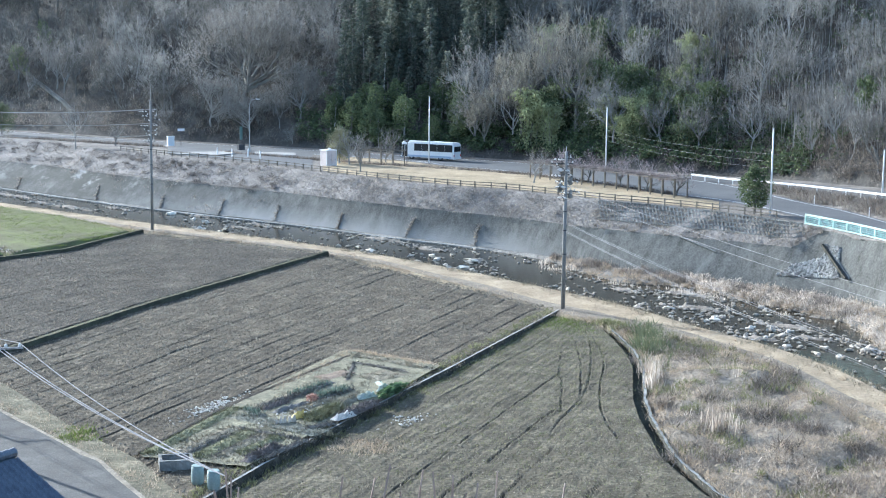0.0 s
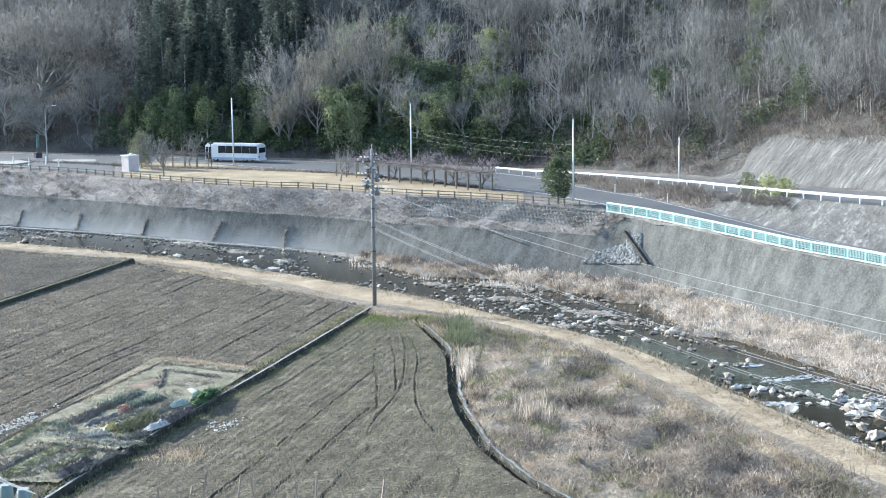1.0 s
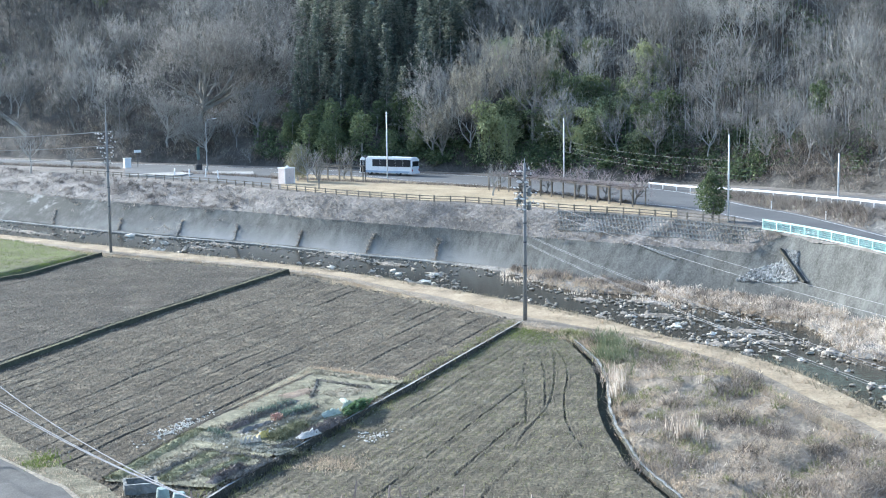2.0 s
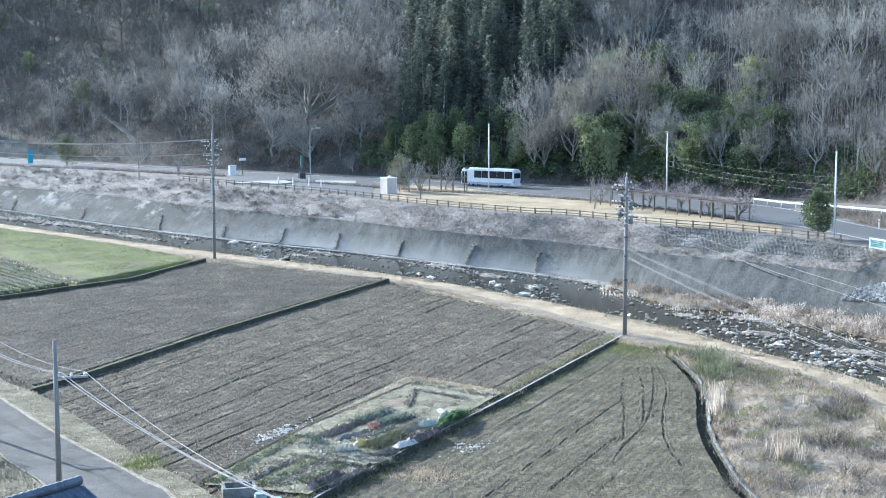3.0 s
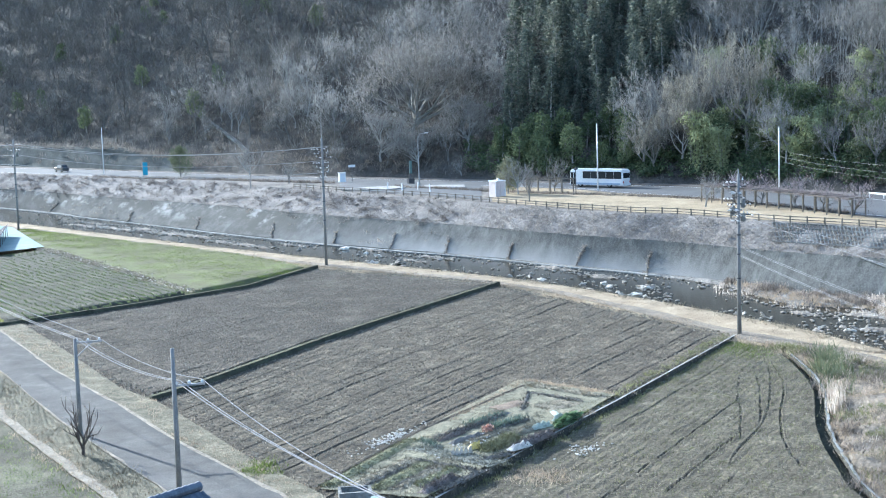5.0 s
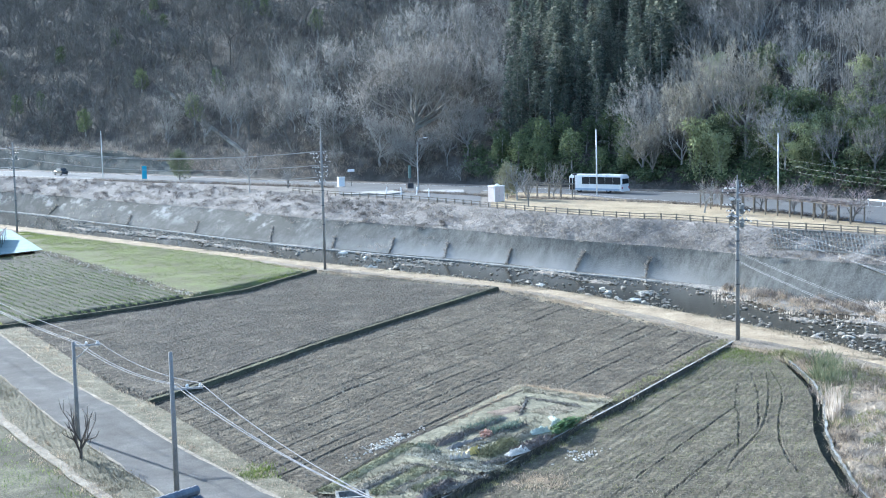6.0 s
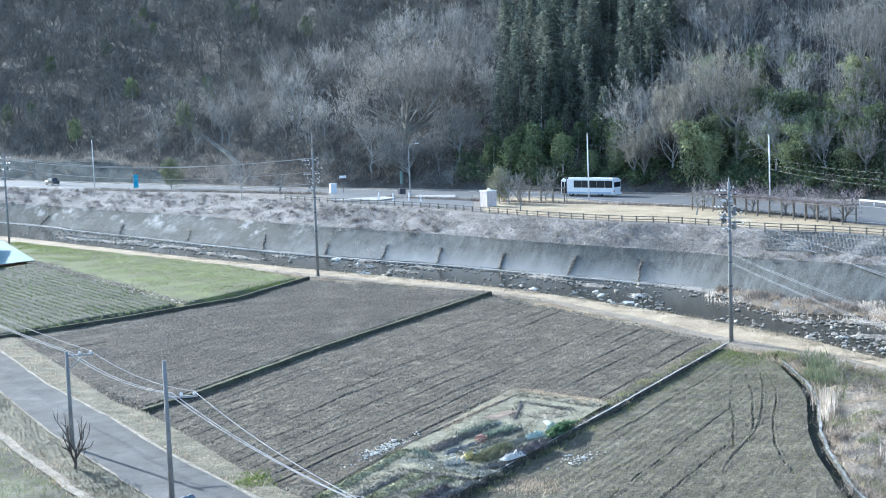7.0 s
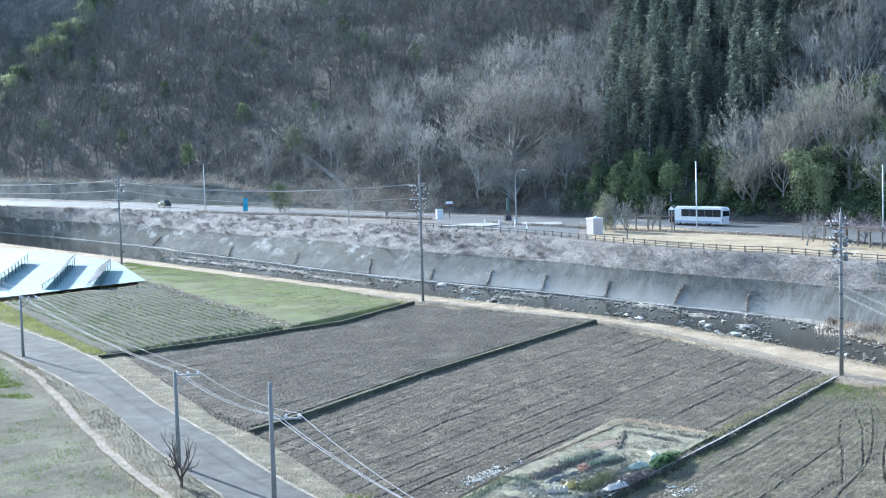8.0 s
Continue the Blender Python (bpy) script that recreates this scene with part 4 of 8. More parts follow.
# ---- concrete and stone faces ----
def wall_concrete(name, dark, mid, pale, lime):
    """Weathered concrete: dark vertical streaks, a pale scoured foot, runs and patches of lime."""
    m = bpy.data.materials.new(name)
    m.use_nodes = True
    n, l = m.node_tree.nodes, m.node_tree.links
    b = n["Principled BSDF"]
    b.inputs["Roughness"].default_value, b.inputs["Specular IOR Level"].default_value = 0.95, 0.2
    co, xyz = n.new("ShaderNodeTexCoord"), n.new("ShaderNodeSeparateXYZ")
    l.new(co.outputs["Object"], xyz.inputs[0])

    def field_of(scale, detail, lo, hi, rough=0.6):
        mp, tex, rng_ = n.new("ShaderNodeMapping"), n.new("ShaderNodeTexNoise"), n.new("ShaderNodeMapRange")
        mp.inputs["Scale"].default_value = scale
        tex.inputs["Scale"].default_value, tex.inputs["Detail"].default_value, tex.inputs["Roughness"].default_value = 1.0, detail, rough
        rng_.inputs["From Min"].default_value, rng_.inputs["From Max"].default_value = lo, hi
        l.new(co.outputs["Object"], mp.inputs["Vector"])
        l.new(mp.outputs[0], tex.inputs["Vector"])
        l.new(tex.outputs["Fac"], rng_.inputs["Value"])
        return rng_.outputs[0], tex.outputs["Fac"]

    def mix(a, colour, fac):
        node = n.new("ShaderNodeMix")
        node.data_type = "RGBA"
        l.new(fac, node.inputs[0])
        if isinstance(a, tuple):
            node.inputs[6].default_value = (*a, 1)
        else:
            l.new(a, node.inputs[6])
        node.inputs[7].default_value = (*colour, 1)
        return node.outputs[2]

    def calc(op, a, c):
        node = n.new("ShaderNodeMath")
        node.operation = op
        for i, v in enumerate((a, c)):
            if isinstance(v, float):
                node.inputs[i].default_value = v
            else:
                l.new(v, node.inputs[i])
        return node.outputs[0]

    streak, _ = field_of((0.8, 0.8, 0.12), 6, 0.34, 0.68, 0.7)
    col = mix(dark, mid, streak)
    cloud, _ = field_of((0.16, 0.16, 0.3), 6, 0.42, 0.66, 0.72)
    col = mix(col, dark, calc("MULTIPLY", cloud, 0.5))
    grain, fine = field_of((5.0, 5.0, 5.0), 5, 0.42, 0.75)
    col = mix(col, pale, calc("MULTIPLY", grain, 0.35))
    edge, wob = field_of((0.35, 0.35, 0.2), 4, 0.0, 1.0)
    foot = n.new("ShaderNodeMapRange")
    foot.inputs["From Min"].default_value, foot.inputs["From Max"].default_value = 0.35, -1.9
    l.new(calc("ADD", xyz.outputs["Z"], calc("MULTIPLY", calc("SUBTRACT", wob, 0.5), 2.6)), foot.inputs["Value"])
    upstream = n.new("ShaderNodeMapRange")
    upstream.inputs["From Min"].default_value, upstream.inputs["From Max"].default_value = 14.0, 4.0
    l.new(xyz.outputs["X"], upstream.inputs["Value"])
    midway = n.new("ShaderNodeMapRange")
    midway.inputs["From Min"].default_value, midway.inputs["From Max"].default_value = -60.0, -28.0
    l.new(xyz.outputs["X"], midway.inputs["Value"])
    col = mix(col, pale, calc("MULTIPLY", calc("MULTIPLY", foot.outputs[0], midway.outputs[0]), upstream.outputs[0]))
    runs, _ = field_of((0.42, 0.42, 0.035), 4, 0.56, 0.68)
    col = mix(col, pale, calc("MULTIPLY", runs, 0.3))
    spots, _ = field_of((0.13, 0.13, 0.32), 5, 0.54, 0.62, 0.7)
    left = n.new("ShaderNodeMapRange")
    left.inputs["From Min"].default_value, left.inputs["From Max"].default_value = -30.0, -60.0
    l.new(xyz.outputs["X"], left.inputs["Value"])
    high = n.new("ShaderNodeMapRange")
    high.inputs["From Min"].default_value, high.inputs["From Max"].default_value = -1.3, 0.2
    l.new(xyz.outputs["Z"], high.inputs["Value"])
    blot, _ = field_of((0.09, 0.09, 0.25), 6, 0.40, 0.56, 0.72)
    col = mix(col, dark, calc("MULTIPLY", calc("MULTIPLY", blot, left.outputs[0]), 0.85))
    col = mix(col, lime, calc("MULTIPLY", calc("MULTIPLY", spots, left.outputs[0]), calc("MULTIPLY", high.outputs[0], 0.8)))
    l.new(col, b.inputs["Base Color"])
    bp = n.new("ShaderNodeBump")
    bp.inputs["Strength"].default_value, bp.inputs["Distance"].default_value = 0.4, 0.2
    l.new(fine, bp.inputs["Height"])
    l.new(bp.outputs[0], b.inputs["Normal"])
    return m


bpy.data.objects["river_wall"].data.materials[0] = wall_concrete("streaked_concrete", (0.06, 0.061, 0.055), (0.155, 0.156, 0.146), (0.28, 0.277, 0.263), (0.33, 0.327, 0.312))
strip("wall_ledge", [(WALL_BASE.beyond(-0.32), Z_BED), (WALL_BASE.beyond(-0.28), Z_WATER + 0.14), (WALL_BASE.beyond(0.25), Z_WATER + 0.2)], CONCRETE, [1, 1], low=-33, high=1.0, label="low concrete ledge at the foot of the river wall", category="ledge", kind="structure")
strip("stone_wall", [(ROAD_BACK.beyond(0.1), crest_z), (GUARD.beyond(0.05), lambda b: rise(b))], surface("grey_rubble_wall", (0.075, 0.074, 0.068), (0.33, 0.323, 0.30), 1.6, 0.35, 0.95, 1.0, third=(0.145, 0.142, 0.135)), [8], 0.12, low=17.1, label="rough grey stone wall holding up the side road", category="retaining wall", kind="structure")
ROCKFACE = surface("grey_sprayed_concrete", (0.065, 0.063, 0.058), (0.235, 0.228, 0.213), 1.7, 0.45, 0.95, 0.9, third=(0.128, 0.125, 0.117))
def cut_share(b):
    return float(np.interp(math.degrees(b), [17.4, 19.6], [0.06, 1.0]))


def streaked(m):
    """Stretches the noise of a material down a face that runs along the side road."""
    for node in m.node_tree.nodes:
        if node.type == "TEX_NOISE" and node.inputs["Scale"].default_value < 3:
            tall = m.node_tree.nodes.new("ShaderNodeMapping")
            tall.vector_type = "TEXTURE"
            tall.inputs["Rotation"].default_value = (0, 0, math.atan2(-0.96, 0.27))
            tall.inputs["Scale"].default_value = (1.1, 3.2, 3.2)
            m.node_tree.links.new(node.inputs["Vector"].links[0].from_socket, tall.inputs["Vector"])
            m.node_tree.links.new(tall.outputs[0], node.inputs["Vector"])


streaked(ROCKFACE)
strip("rock_cut", [(FOOT.beyond(-0.3), lambda b: rise(b)), (FOOT.beyond(2.4), lambda b: rise(b) + 3.0 * cut_share(b)), (FOOT.beyond(4.6), lambda b: rise(b) + (4.9 + 0.4 * noise.noise(Vector((b * 60, 0, 0)))) * cut_share(b)), (FOOT.beyond(7.5), lambda b: rise(b) + 4.6 * cut_share(b))], ROCKFACE, [6, 4, 1], 0.22, low=17.4, step=0.25, label="pale sprayed-concrete face cut into the hill", category="rock face", kind="structure")
MOSSY = surface("mossy_concrete", (0.03, 0.036, 0.034), (0.10, 0.112, 0.105), 3, 0.5, 0.95, 0.4)
strip("hill_wall", [(FOOT.beyond(-0.4), Z_CREST), (FOOT.beyond(2.6), lambda b: float(np.interp(math.degrees(b), [-34, -20, -16.6], [9.4, 9.2, 5.2]))), (FOOT.beyond(7.0), lambda b: float(np.interp(math.degrees(b), [-34, -20, -16.6], [9.3, 9.1, 5.2])))], MOSSY, [6, 1], 0.6, low=-34, high=-16.6, label="mossy grey-green retaining wall behind the road", category="retaining wall", kind="structure")

# lawn, parking apron and islands on the terrace
bpy.data.objects["terrace"].data.materials[0] = SLOPE
tagged(bpy.data.objects["terrace"], "strip of withered grass between river wall and road", "verge")
strip("lawn", [(CREST.beyond(1.6), Z_CREST + 0.06), (ROAD_FRONT.beyond(-1.2), Z_CREST + 0.06)], LAWN, [5], 0.05, low=-5.6, high=10.0, label="dormant straw-coloured lawn beside the road", category="lawn", kind="structure")
strip("parking_apron", [(CREST.beyond(2.2), Z_CREST + 0.07), (ROAD_FRONT.beyond(0.5), Z_CREST + 0.07)], ASPHALT, [2], low=-11.6, high=-5.9, label="grey asphalt parking area off the road", category="parking", kind="structure")

# lattice of concrete ribs on the slope
lattice = thing("slope_lattice", label="grid of concrete ribs set into the grassy slope", category="slope lattice", kind="structure")


def on_slope(az, k, lift=0.12):
    b = math.radians(az)
    r = FACE.at(b) + (CREST.at(b) - FACE.at(b)) * k
    z = face_top(b) + (crest_z(b) - face_top(b)) * k
    return Vector((math.sin(b) * r, math.cos(b) * r, z + lift))


def bar(a, b, w, h):
    """A straight square bar from a to b, as vertices and faces."""
    a, b = Vector(a), Vector(b)
    d = (b - a).normalized()
    side = d.cross(Vector((0, 0, 1)))
    side = (side if side.length > 0.01 else Vector((1, 0, 0))).normalized() * w / 2
    up = side.cross(d).normalized() * h / 2
    vs = [p + s1 * side + s2 * up for p in (a, b) for s1, s2 in ((-1, -1), (1, -1), (1, 1), (-1, 1))]
    return vs, [(3, 2, 1, 0), (4, 5, 6, 7), (0, 1, 5, 4), (1, 2, 6, 5), (2, 3, 7, 6), (3, 0, 4, 7)]


az = 5.3
while az < 13.2:
    gg = Geo()
    gg.add(*bar(on_slope(az + 0.16, 0.3), on_slope(az, 0.97), 0.1, 0.1))
    part("rib", gg, CONCRETE, lattice)
    az += 0.14
for k in (0.3, 0.46, 0.63, 0.8, 0.96):
    gg = Geo()
    for i in range(26):
        gg.add(*bar(on_slope(5.3 + i * 0.304, k), on_slope(5.3 + (i + 1) * 0.304, k), 0.12, 0.14))
    part("cross_rib", gg, CONCRETE, lattice)

# joints and a drain chute on the river wall
def on_wall(az, k, lift=0.1):
    b = math.radians(az)
    r = WALL_BASE.at(b) + (FACE.at(b) - WALL_BASE.at(b)) * k - lift
    return Vector((math.sin(b) * r, math.cos(b) * r, Z_BED + (face_top(b) - Z_BED) * k))


def wall_spot(az, slope, lift=0.1):
    """The point of the river wall on the line of sight at that bearing and slope."""
    k = min(np.linspace(0, 1, 81), key=lambda q: abs((on_wall(az, q, lift).z - EYE) / math.hypot(*on_wall(az, q, lift).xy) - slope))
    return on_wall(az, float(k), lift)


joint_places = []
for az in (-30.5, -26.5, -22.8, -19.9, -17.3, -14.4, -11.95, -9.75, -7.5, -5.05, -2.4, 0.4):
    gg = Geo()
    lean = rng.uniform(0.03, 0.08)
    steps = [(az + lean * i + rng.uniform(-0.03, 0.03), 0.1 + 0.1 * i) for i in range(rng.choice((5, 6, 7)))]
    for p, q in zip(steps, steps[1:]):
        gg.add(*bar(on_wall(*p, 0.06), on_wall(*q, 0.06), 0.06, rng.uniform(0.1, 0.26)))
    joint_places += [on_wall(*p, 0.1) for p in steps for _ in range(3)]
    gg.put("wall_joint", SLOPE, label="overgrown drainage joint in the river wall", category="wall joint", group="joints in the river wall")
chute = thing("drain_chute", label="dark steep drain chute on the river wall", category="drain")
chute_top, chute_foot = wall_spot(14.05, -0.1235, 0.25), wall_spot(14.97, -0.1458, 0.25)
for off, nm, mt in ((-0.25, "side_wall", DARK_SIDE), (0.0, "channel", DARKSTEEL), (0.25, "side_wall", CONCRETE)):
    gg = Geo()
    gg.add(*bar(chute_top + Vector((off * 0.8, 0, 0)), chute_foot + Vector((off * 0.8, 0, 0)), 0.2, 0.3 if off else 0.15))
    part(nm, gg, mt, chute)


# stone pitching beside the chute, a pale pipe and a concrete outlet at the foot of the wall
pitch_v, pitch_f = [], []
stone = bmesh.new()
bmesh.ops.create_icosphere(stone, subdivisions=1, radius=0.5)
stone_v, stone_f = np.array([v.co[:] for v in stone.verts]), [[v.index for v in f.verts] for f in stone.faces]
stone.free()
pitch_rng = np.random.default_rng(31)
for i in range(26):
    for j in range(22):
        a, c = (i + 0.5 * (j % 2)) / 26, j / 22
        az_ = (12.35 + 1.65 * c) + (14.65 - 12.35 - 1.65 * c) * a
        if c > 0.85 - 0.5 * (1 - a) and a < 0.5:
            continue
        p = wall_spot(az_ + pitch_rng.normal() * 0.01, -0.1455 + 0.021 * c, 0.05)
        q = stone_v * [0.34 * pitch_rng.uniform(0.8, 1.3), 0.26, 0.36 * pitch_rng.uniform(0.8, 1.3)] * (1 + 0.12 * pitch_rng.normal(size=(len(stone_v), 1))) + list(p)
        n0 = len(pitch_v)
        pitch_v.extend(q.tolist())
        pitch_f.extend([tuple(k + n0 for k in f) for f in stone_f])
put("stone_pitching", pitch_v, pitch_f, surface("pale_cobble", (0.17, 0.166, 0.155), (0.46, 0.45, 0.42), 1.0, 0.2, 0.95, 0.5, island=0.6), label="patch of rough pale cobbles set into the river wall", category="stone pitching", kind="structure")
q = Geo()
q.tube([wall_spot(8.6, -0.1222, 0.2), wall_spot(9.95, -0.1312, 0.2)], 0.09, 7)
q.put("drain_pipe", CONCRETE, label="pale pipe lying slantwise on the river wall", category="pipe")
block = thing("outlet_block", (4.6, 173.4, Z_BED), 42, label="small dark concrete outlet block at the foot of the wall", category="outlet")
q = Geo()
q.box((0, 0, 0.8), (2.0, 1.4, 1.6), 0, 0.9)
part("body", q, DARK_SIDE, block)
q = Geo()
q.box((0, 0, 1.65), (2.1, 1.5, 0.14))
part("slab", q, CONCRETE_LIGHT, block)
for az_ in (13.6, 15.65):
    b = math.radians(az_)
    r = float(ROAD_BACK.at(b)) + 0.1
    post = thing("delineator", (math.sin(b) * r, math.cos(b) * r, crest_z(b)), 0, label="short white roadside delineator post", category="post", group="delineators along the road")
    part("post", tube_geo([(0, 0, -0.1), (0, 0, 0.95), (0, 0, 1.0)], [0.06, 0.06, 0.03], 8), WHITE, post)
    part("reflector", tube_geo([(0, 0, 0.7), (0, 0, 0.82)], 0.065, 8), STEEL, post)

# ---- fences and rails ----
def along(line, z, low, high, spacing, out=0.0):
    """Points at an even spacing along a line of the valley."""
    b = np.radians(np.linspace(low, high, 600))
    xy = (line.beyond(out) if out else line).grid(b)
    zz = np.array([z(v) for v in b]) if callable(z) else np.full(len(b), z)
    run = np.concatenate([[0], np.cumsum(np.linalg.norm(np.diff(xy, axis=0), axis=1))])
    n = int(run[-1] / spacing)
    return [Vector((np.interp(i * spacing, run, xy[:, 0]), np.interp(i * spacing, run, xy[:, 1]), np.interp(i * spacing, run, zz))) for i in range(n + 1)]


fence = thing("timber_fence", label="low dark timber fence along the top of the embankment", category="fence")
pts = along(CREST, Z_CREST, -13.4, 12.3, 2.2, 0.7)
for p in pts:
    gg = Geo()
    gg.box((p.x, p.y, p.z + 0.38), (0.13, 0.13, 0.9), 0.7, 0.9)
    part("post", gg, WOOD, fence)
for h in (0.38, 0.72):
    for a, b in zip(pts, pts[1:]):
        gg = Geo()
        gg.add(*bar(a + Vector((0, 0, h)), b + Vector((0, 0, h)), 0.06, 0.09))
        part("rail", gg, WOOD, fence)

MINT = surface("mint_green_paint", (0.46, 0.68, 0.62), (0.58, 0.78, 0.72), 1.5, 0.2, 0.5, 0.0)
MINT_MESH = surface("pale_green_panel", (0.28, 0.48, 0.45), (0.40, 0.60, 0.56), 1.5, 0.2, 0.6, 0.0)
gf = thing("green_fence", label="pale mint-green steel fence with framed panels along the road", category="fence")
pts = along(CREST, crest_z, 13.3, 38, 2.0, 0.35)
for a, b in zip(pts, pts[1:]):
    up = Vector((0, 0, 1))
    pg = Geo()
    pg.box((a.x, a.y, a.z + 0.52), (0.1, 0.1, 1.1), 0.3)
    part("post", pg, MINT, gf)
    fr = Geo()
    for h, t in ((0.1, 0.12), (0.98, 0.17)):
        fr.add(*bar(a + up * h, b + up * h, 0.08, t))
    pn = part("panel_frame", fr, MINT, gf)
    d = (b - a)
    pm = Geo()
    for i in range(1, 12):
        q = a + d * (i / 12)
        pm.add(*bar(q + up * 0.15, q + up * 0.96, 0.05, 0.03))
    for h in (0.35, 0.55, 0.75):
        pm.add(*bar(a + up * h, b + up * h, 0.03, 0.03))
    part("panel_mesh", pm, MINT_MESH, pn)

rail = thing("guard_rail", label="white steel guard rail along the side road", category="guard rail")
pts = along(GUARD, rise, 8.9, 38, 3.0, 0.1)
for a, b in zip(pts, pts[1:]):
    pg = Geo()
    pg.box((a.x, a.y, a.z + 0.35), (0.12, 0.12, 0.8))
    part("post", pg, WHITE, rail)
    up = Vector((0, 0, 1))
    bm_ = Geo()
    for h, o in ((0.74, 0.0), (0.66, 0.05), (0.58, 0.0)):
        bm_.add(*bar(a + up * h + Vector((-o, -o, 0)), b + up * h + Vector((-o, -o, 0)), 0.06, 0.1))
    part("beam", bm_, WHITE, rail)

# ---- poles and cables ----
def utility_pole(x, y, z, height, arms, turn, rod=0.0, cans=0, label=""):
    """Concrete pole with crossarms that carry pin and strain insulators, jumpers and, on some, transformers."""
    root = thing("utility_pole", (x, y, z), turn, label=label, category="utility pole", group="utility poles by the river")
    rnd = random.Random(int(height * 100))
    part("pole", tube_geo([(0, 0, -0.6), (0, 0, height)], [0.18, 0.12]), POLE, root, smooth=True)
    if rod:
        part("rod", tube_geo([(0, 0, height - 0.2), (0, 0, height + rod)], [0.05, 0.03], 5), STEEL, root)
    for h, half, shift, yaw in arms:
        w = radians(yaw)
        c, s1 = math.cos(w), math.sin(w)

        def on_arm(u, out, up):
            return (u * c - out * s1, u * s1 + out * c, h + up)

        q = Geo()
        q.add(*bar(on_arm(shift - half, 0.16, 0), on_arm(shift + half, 0.16, 0), 0.09, 0.09))
        q.add(*bar(on_arm(shift - half * 0.7, 0.16, 0), on_arm(0, 0.1, -0.5), 0.04, 0.04))
        arm = part("crossarm", q, DARKSTEEL, root)
        for k in (-0.92, -0.5, 0.5, 0.92):
            u = shift + half * k
            if rnd.random() < 0.5:
                part("insulator", tube_geo([on_arm(u, 0.16, 0.04), on_arm(u, 0.16, 0.12), on_arm(u, 0.16, 0.24)], [0.035, 0.065, 0.04], 6), DISC, arm)
            else:
                for side in (-1, 1):
                    part("insulator", tube_geo([on_arm(u, 0.16 + side * 0.08, 0), on_arm(u, 0.16 + side * 0.25, -0.03), on_arm(u, 0.16 + side * 0.42, -0.06)], [0.04, 0.075, 0.035], 6), DISC, arm)
                part("jumper", tube_geo([on_arm(u, -0.26, -0.06), on_arm(u, 0.0, -0.26), on_arm(u, 0.3, -0.28), on_arm(u, 0.58, -0.06)], 0.016, 4), DARKSTEEL, arm)
    for k in range(cans):
        dx, h = (0.48, -0.5, 0.5, -0.3)[k % 4], height - 2.1 - 0.55 * k
        can = part("transformer", tube_geo([(dx, 0.1, h - 0.62), (dx, 0.1, h - 0.56), (dx, 0.1, h), (dx, 0.1, h + 0.06)], [0.16, 0.2, 0.2, 0.12], 10), CONCRETE, root, "grey steel transformer can")
        part("bushing", tube_geo([(dx, 0.1, h + 0.05), (dx + 0.05, 0.1, h + 0.24)], [0.05, 0.03], 6), DISC, can)
    for h in (height * 0.35, height * 0.5, height * 0.62):
        part("band", tube_geo([(0, 0, h), (0, 0, h + 0.1)], 0.19, 8), DARKSTEEL, root)
    return root


DISC = surface("grey_porcelain", (0.40, 0.40, 0.395), (0.66, 0.655, 0.64), 0.4, 0.05, 0.4, 0.0)
TURN = -44
utility_pole(-95.4, 214.8, 0.8, 14.0, [(13.3, 1.0, 0, 0), (12.4, 1.0, 0, 12), (11.4, 0.7, 0.2, 0), (10.0, 0.6, -0.3, 0)], TURN + 90, 0, 1, "tall concrete utility pole with crossarms on the river track")
utility_pole(-36.0, 165.9, 0.6, 14.8, [(13.6, 1.0, -0.2, 0), (13.1, 1.1, 0.2, 15), (12.6, 1.0, 0.2, 0), (12.0, 1.0, -0.1, 10), (11.4, 0.9, 0.1, 0), (10.9, 0.8, 0.2, 0), (10.3, 0.7, 0.1, 20)], TURN + 90, 2.2, 0, "tall concrete utility pole with many crossarms and a top rod")
utility_pole(8.2, 116.8, 0.5, 12.9, [(12.3, 0.8, -0.1, 10), (11.9, 0.9, -0.3, -30), (11.4, 0.9, 0.4, 60), (11.0, 0.8, -0.3, 0), (10.5, 0.9, 0.1, -20), (10.1, 0.8, -0.2, 35), (9.6, 0.7, 0.5, -10), (9.2, 0.6, 0.3, 30)], TURN + 75, 0.4, 3, "tall concrete utility pole with crossarms and transformers at a field corner")


def low_pole(x, y, z, height, turn, label):
    root = thing("lane_pole", (x, y, z), turn, label=label, category="utility pole", group="poles along the lane")
    part("pole", tube_geo([(0, 0, -0.5), (0, 0, height)], [0.15, 0.1]), POLE, root, smooth=True)
    h = height - (1.9 if height > 7 else 0.25)
    q = Geo()
    q.box((0.75, 0, h), (1.6, 0.1, 0.1))
    arm = part("crossarm", q, STEEL, root)
    for k in (0.1, 0.75, 1.4):
        part("insulator", tube_geo([(k, 0, h + 0.04), (k, 0, h + 0.12), (k, 0, h + 0.22)], [0.05, 0.09, 0.05], 6), PORCELAIN, arm)
    if height < 7:
        part("brace", tube_geo([(0, 0, h - 0.9), (1.0, 0, h)], 0.035, 5), STEEL, root)
    return root


low_pole(-23.0, 69.0, 1.0, 7.4, 20, "grey concrete pole beside the lane with one crossarm")
low_pole(-33.0, 81.2, 1.0, 5.8, 20, "grey concrete pole beside the lane with a braced crossarm")
low_pole(-64.3, 122.0, 1.0, 5.6, 20, "grey concrete pole at the far end of the lane")


def cable(points, sag, radius=0.02, label="thin grey overhead cable", group="overhead cables"):
    q = Geo()
    for a, b in zip(points, points[1:]):
        a, b = Vector(a), Vector(b)
        q.tube([a.lerp(b, i / 14) - Vector((0, 0, 4 * sag * (i / 14) * (1 - i / 14))) for i in range(15)], radius, 4, False)
    return q.put("overhead_cable", CABLE, label=label, category="cable", group=group)


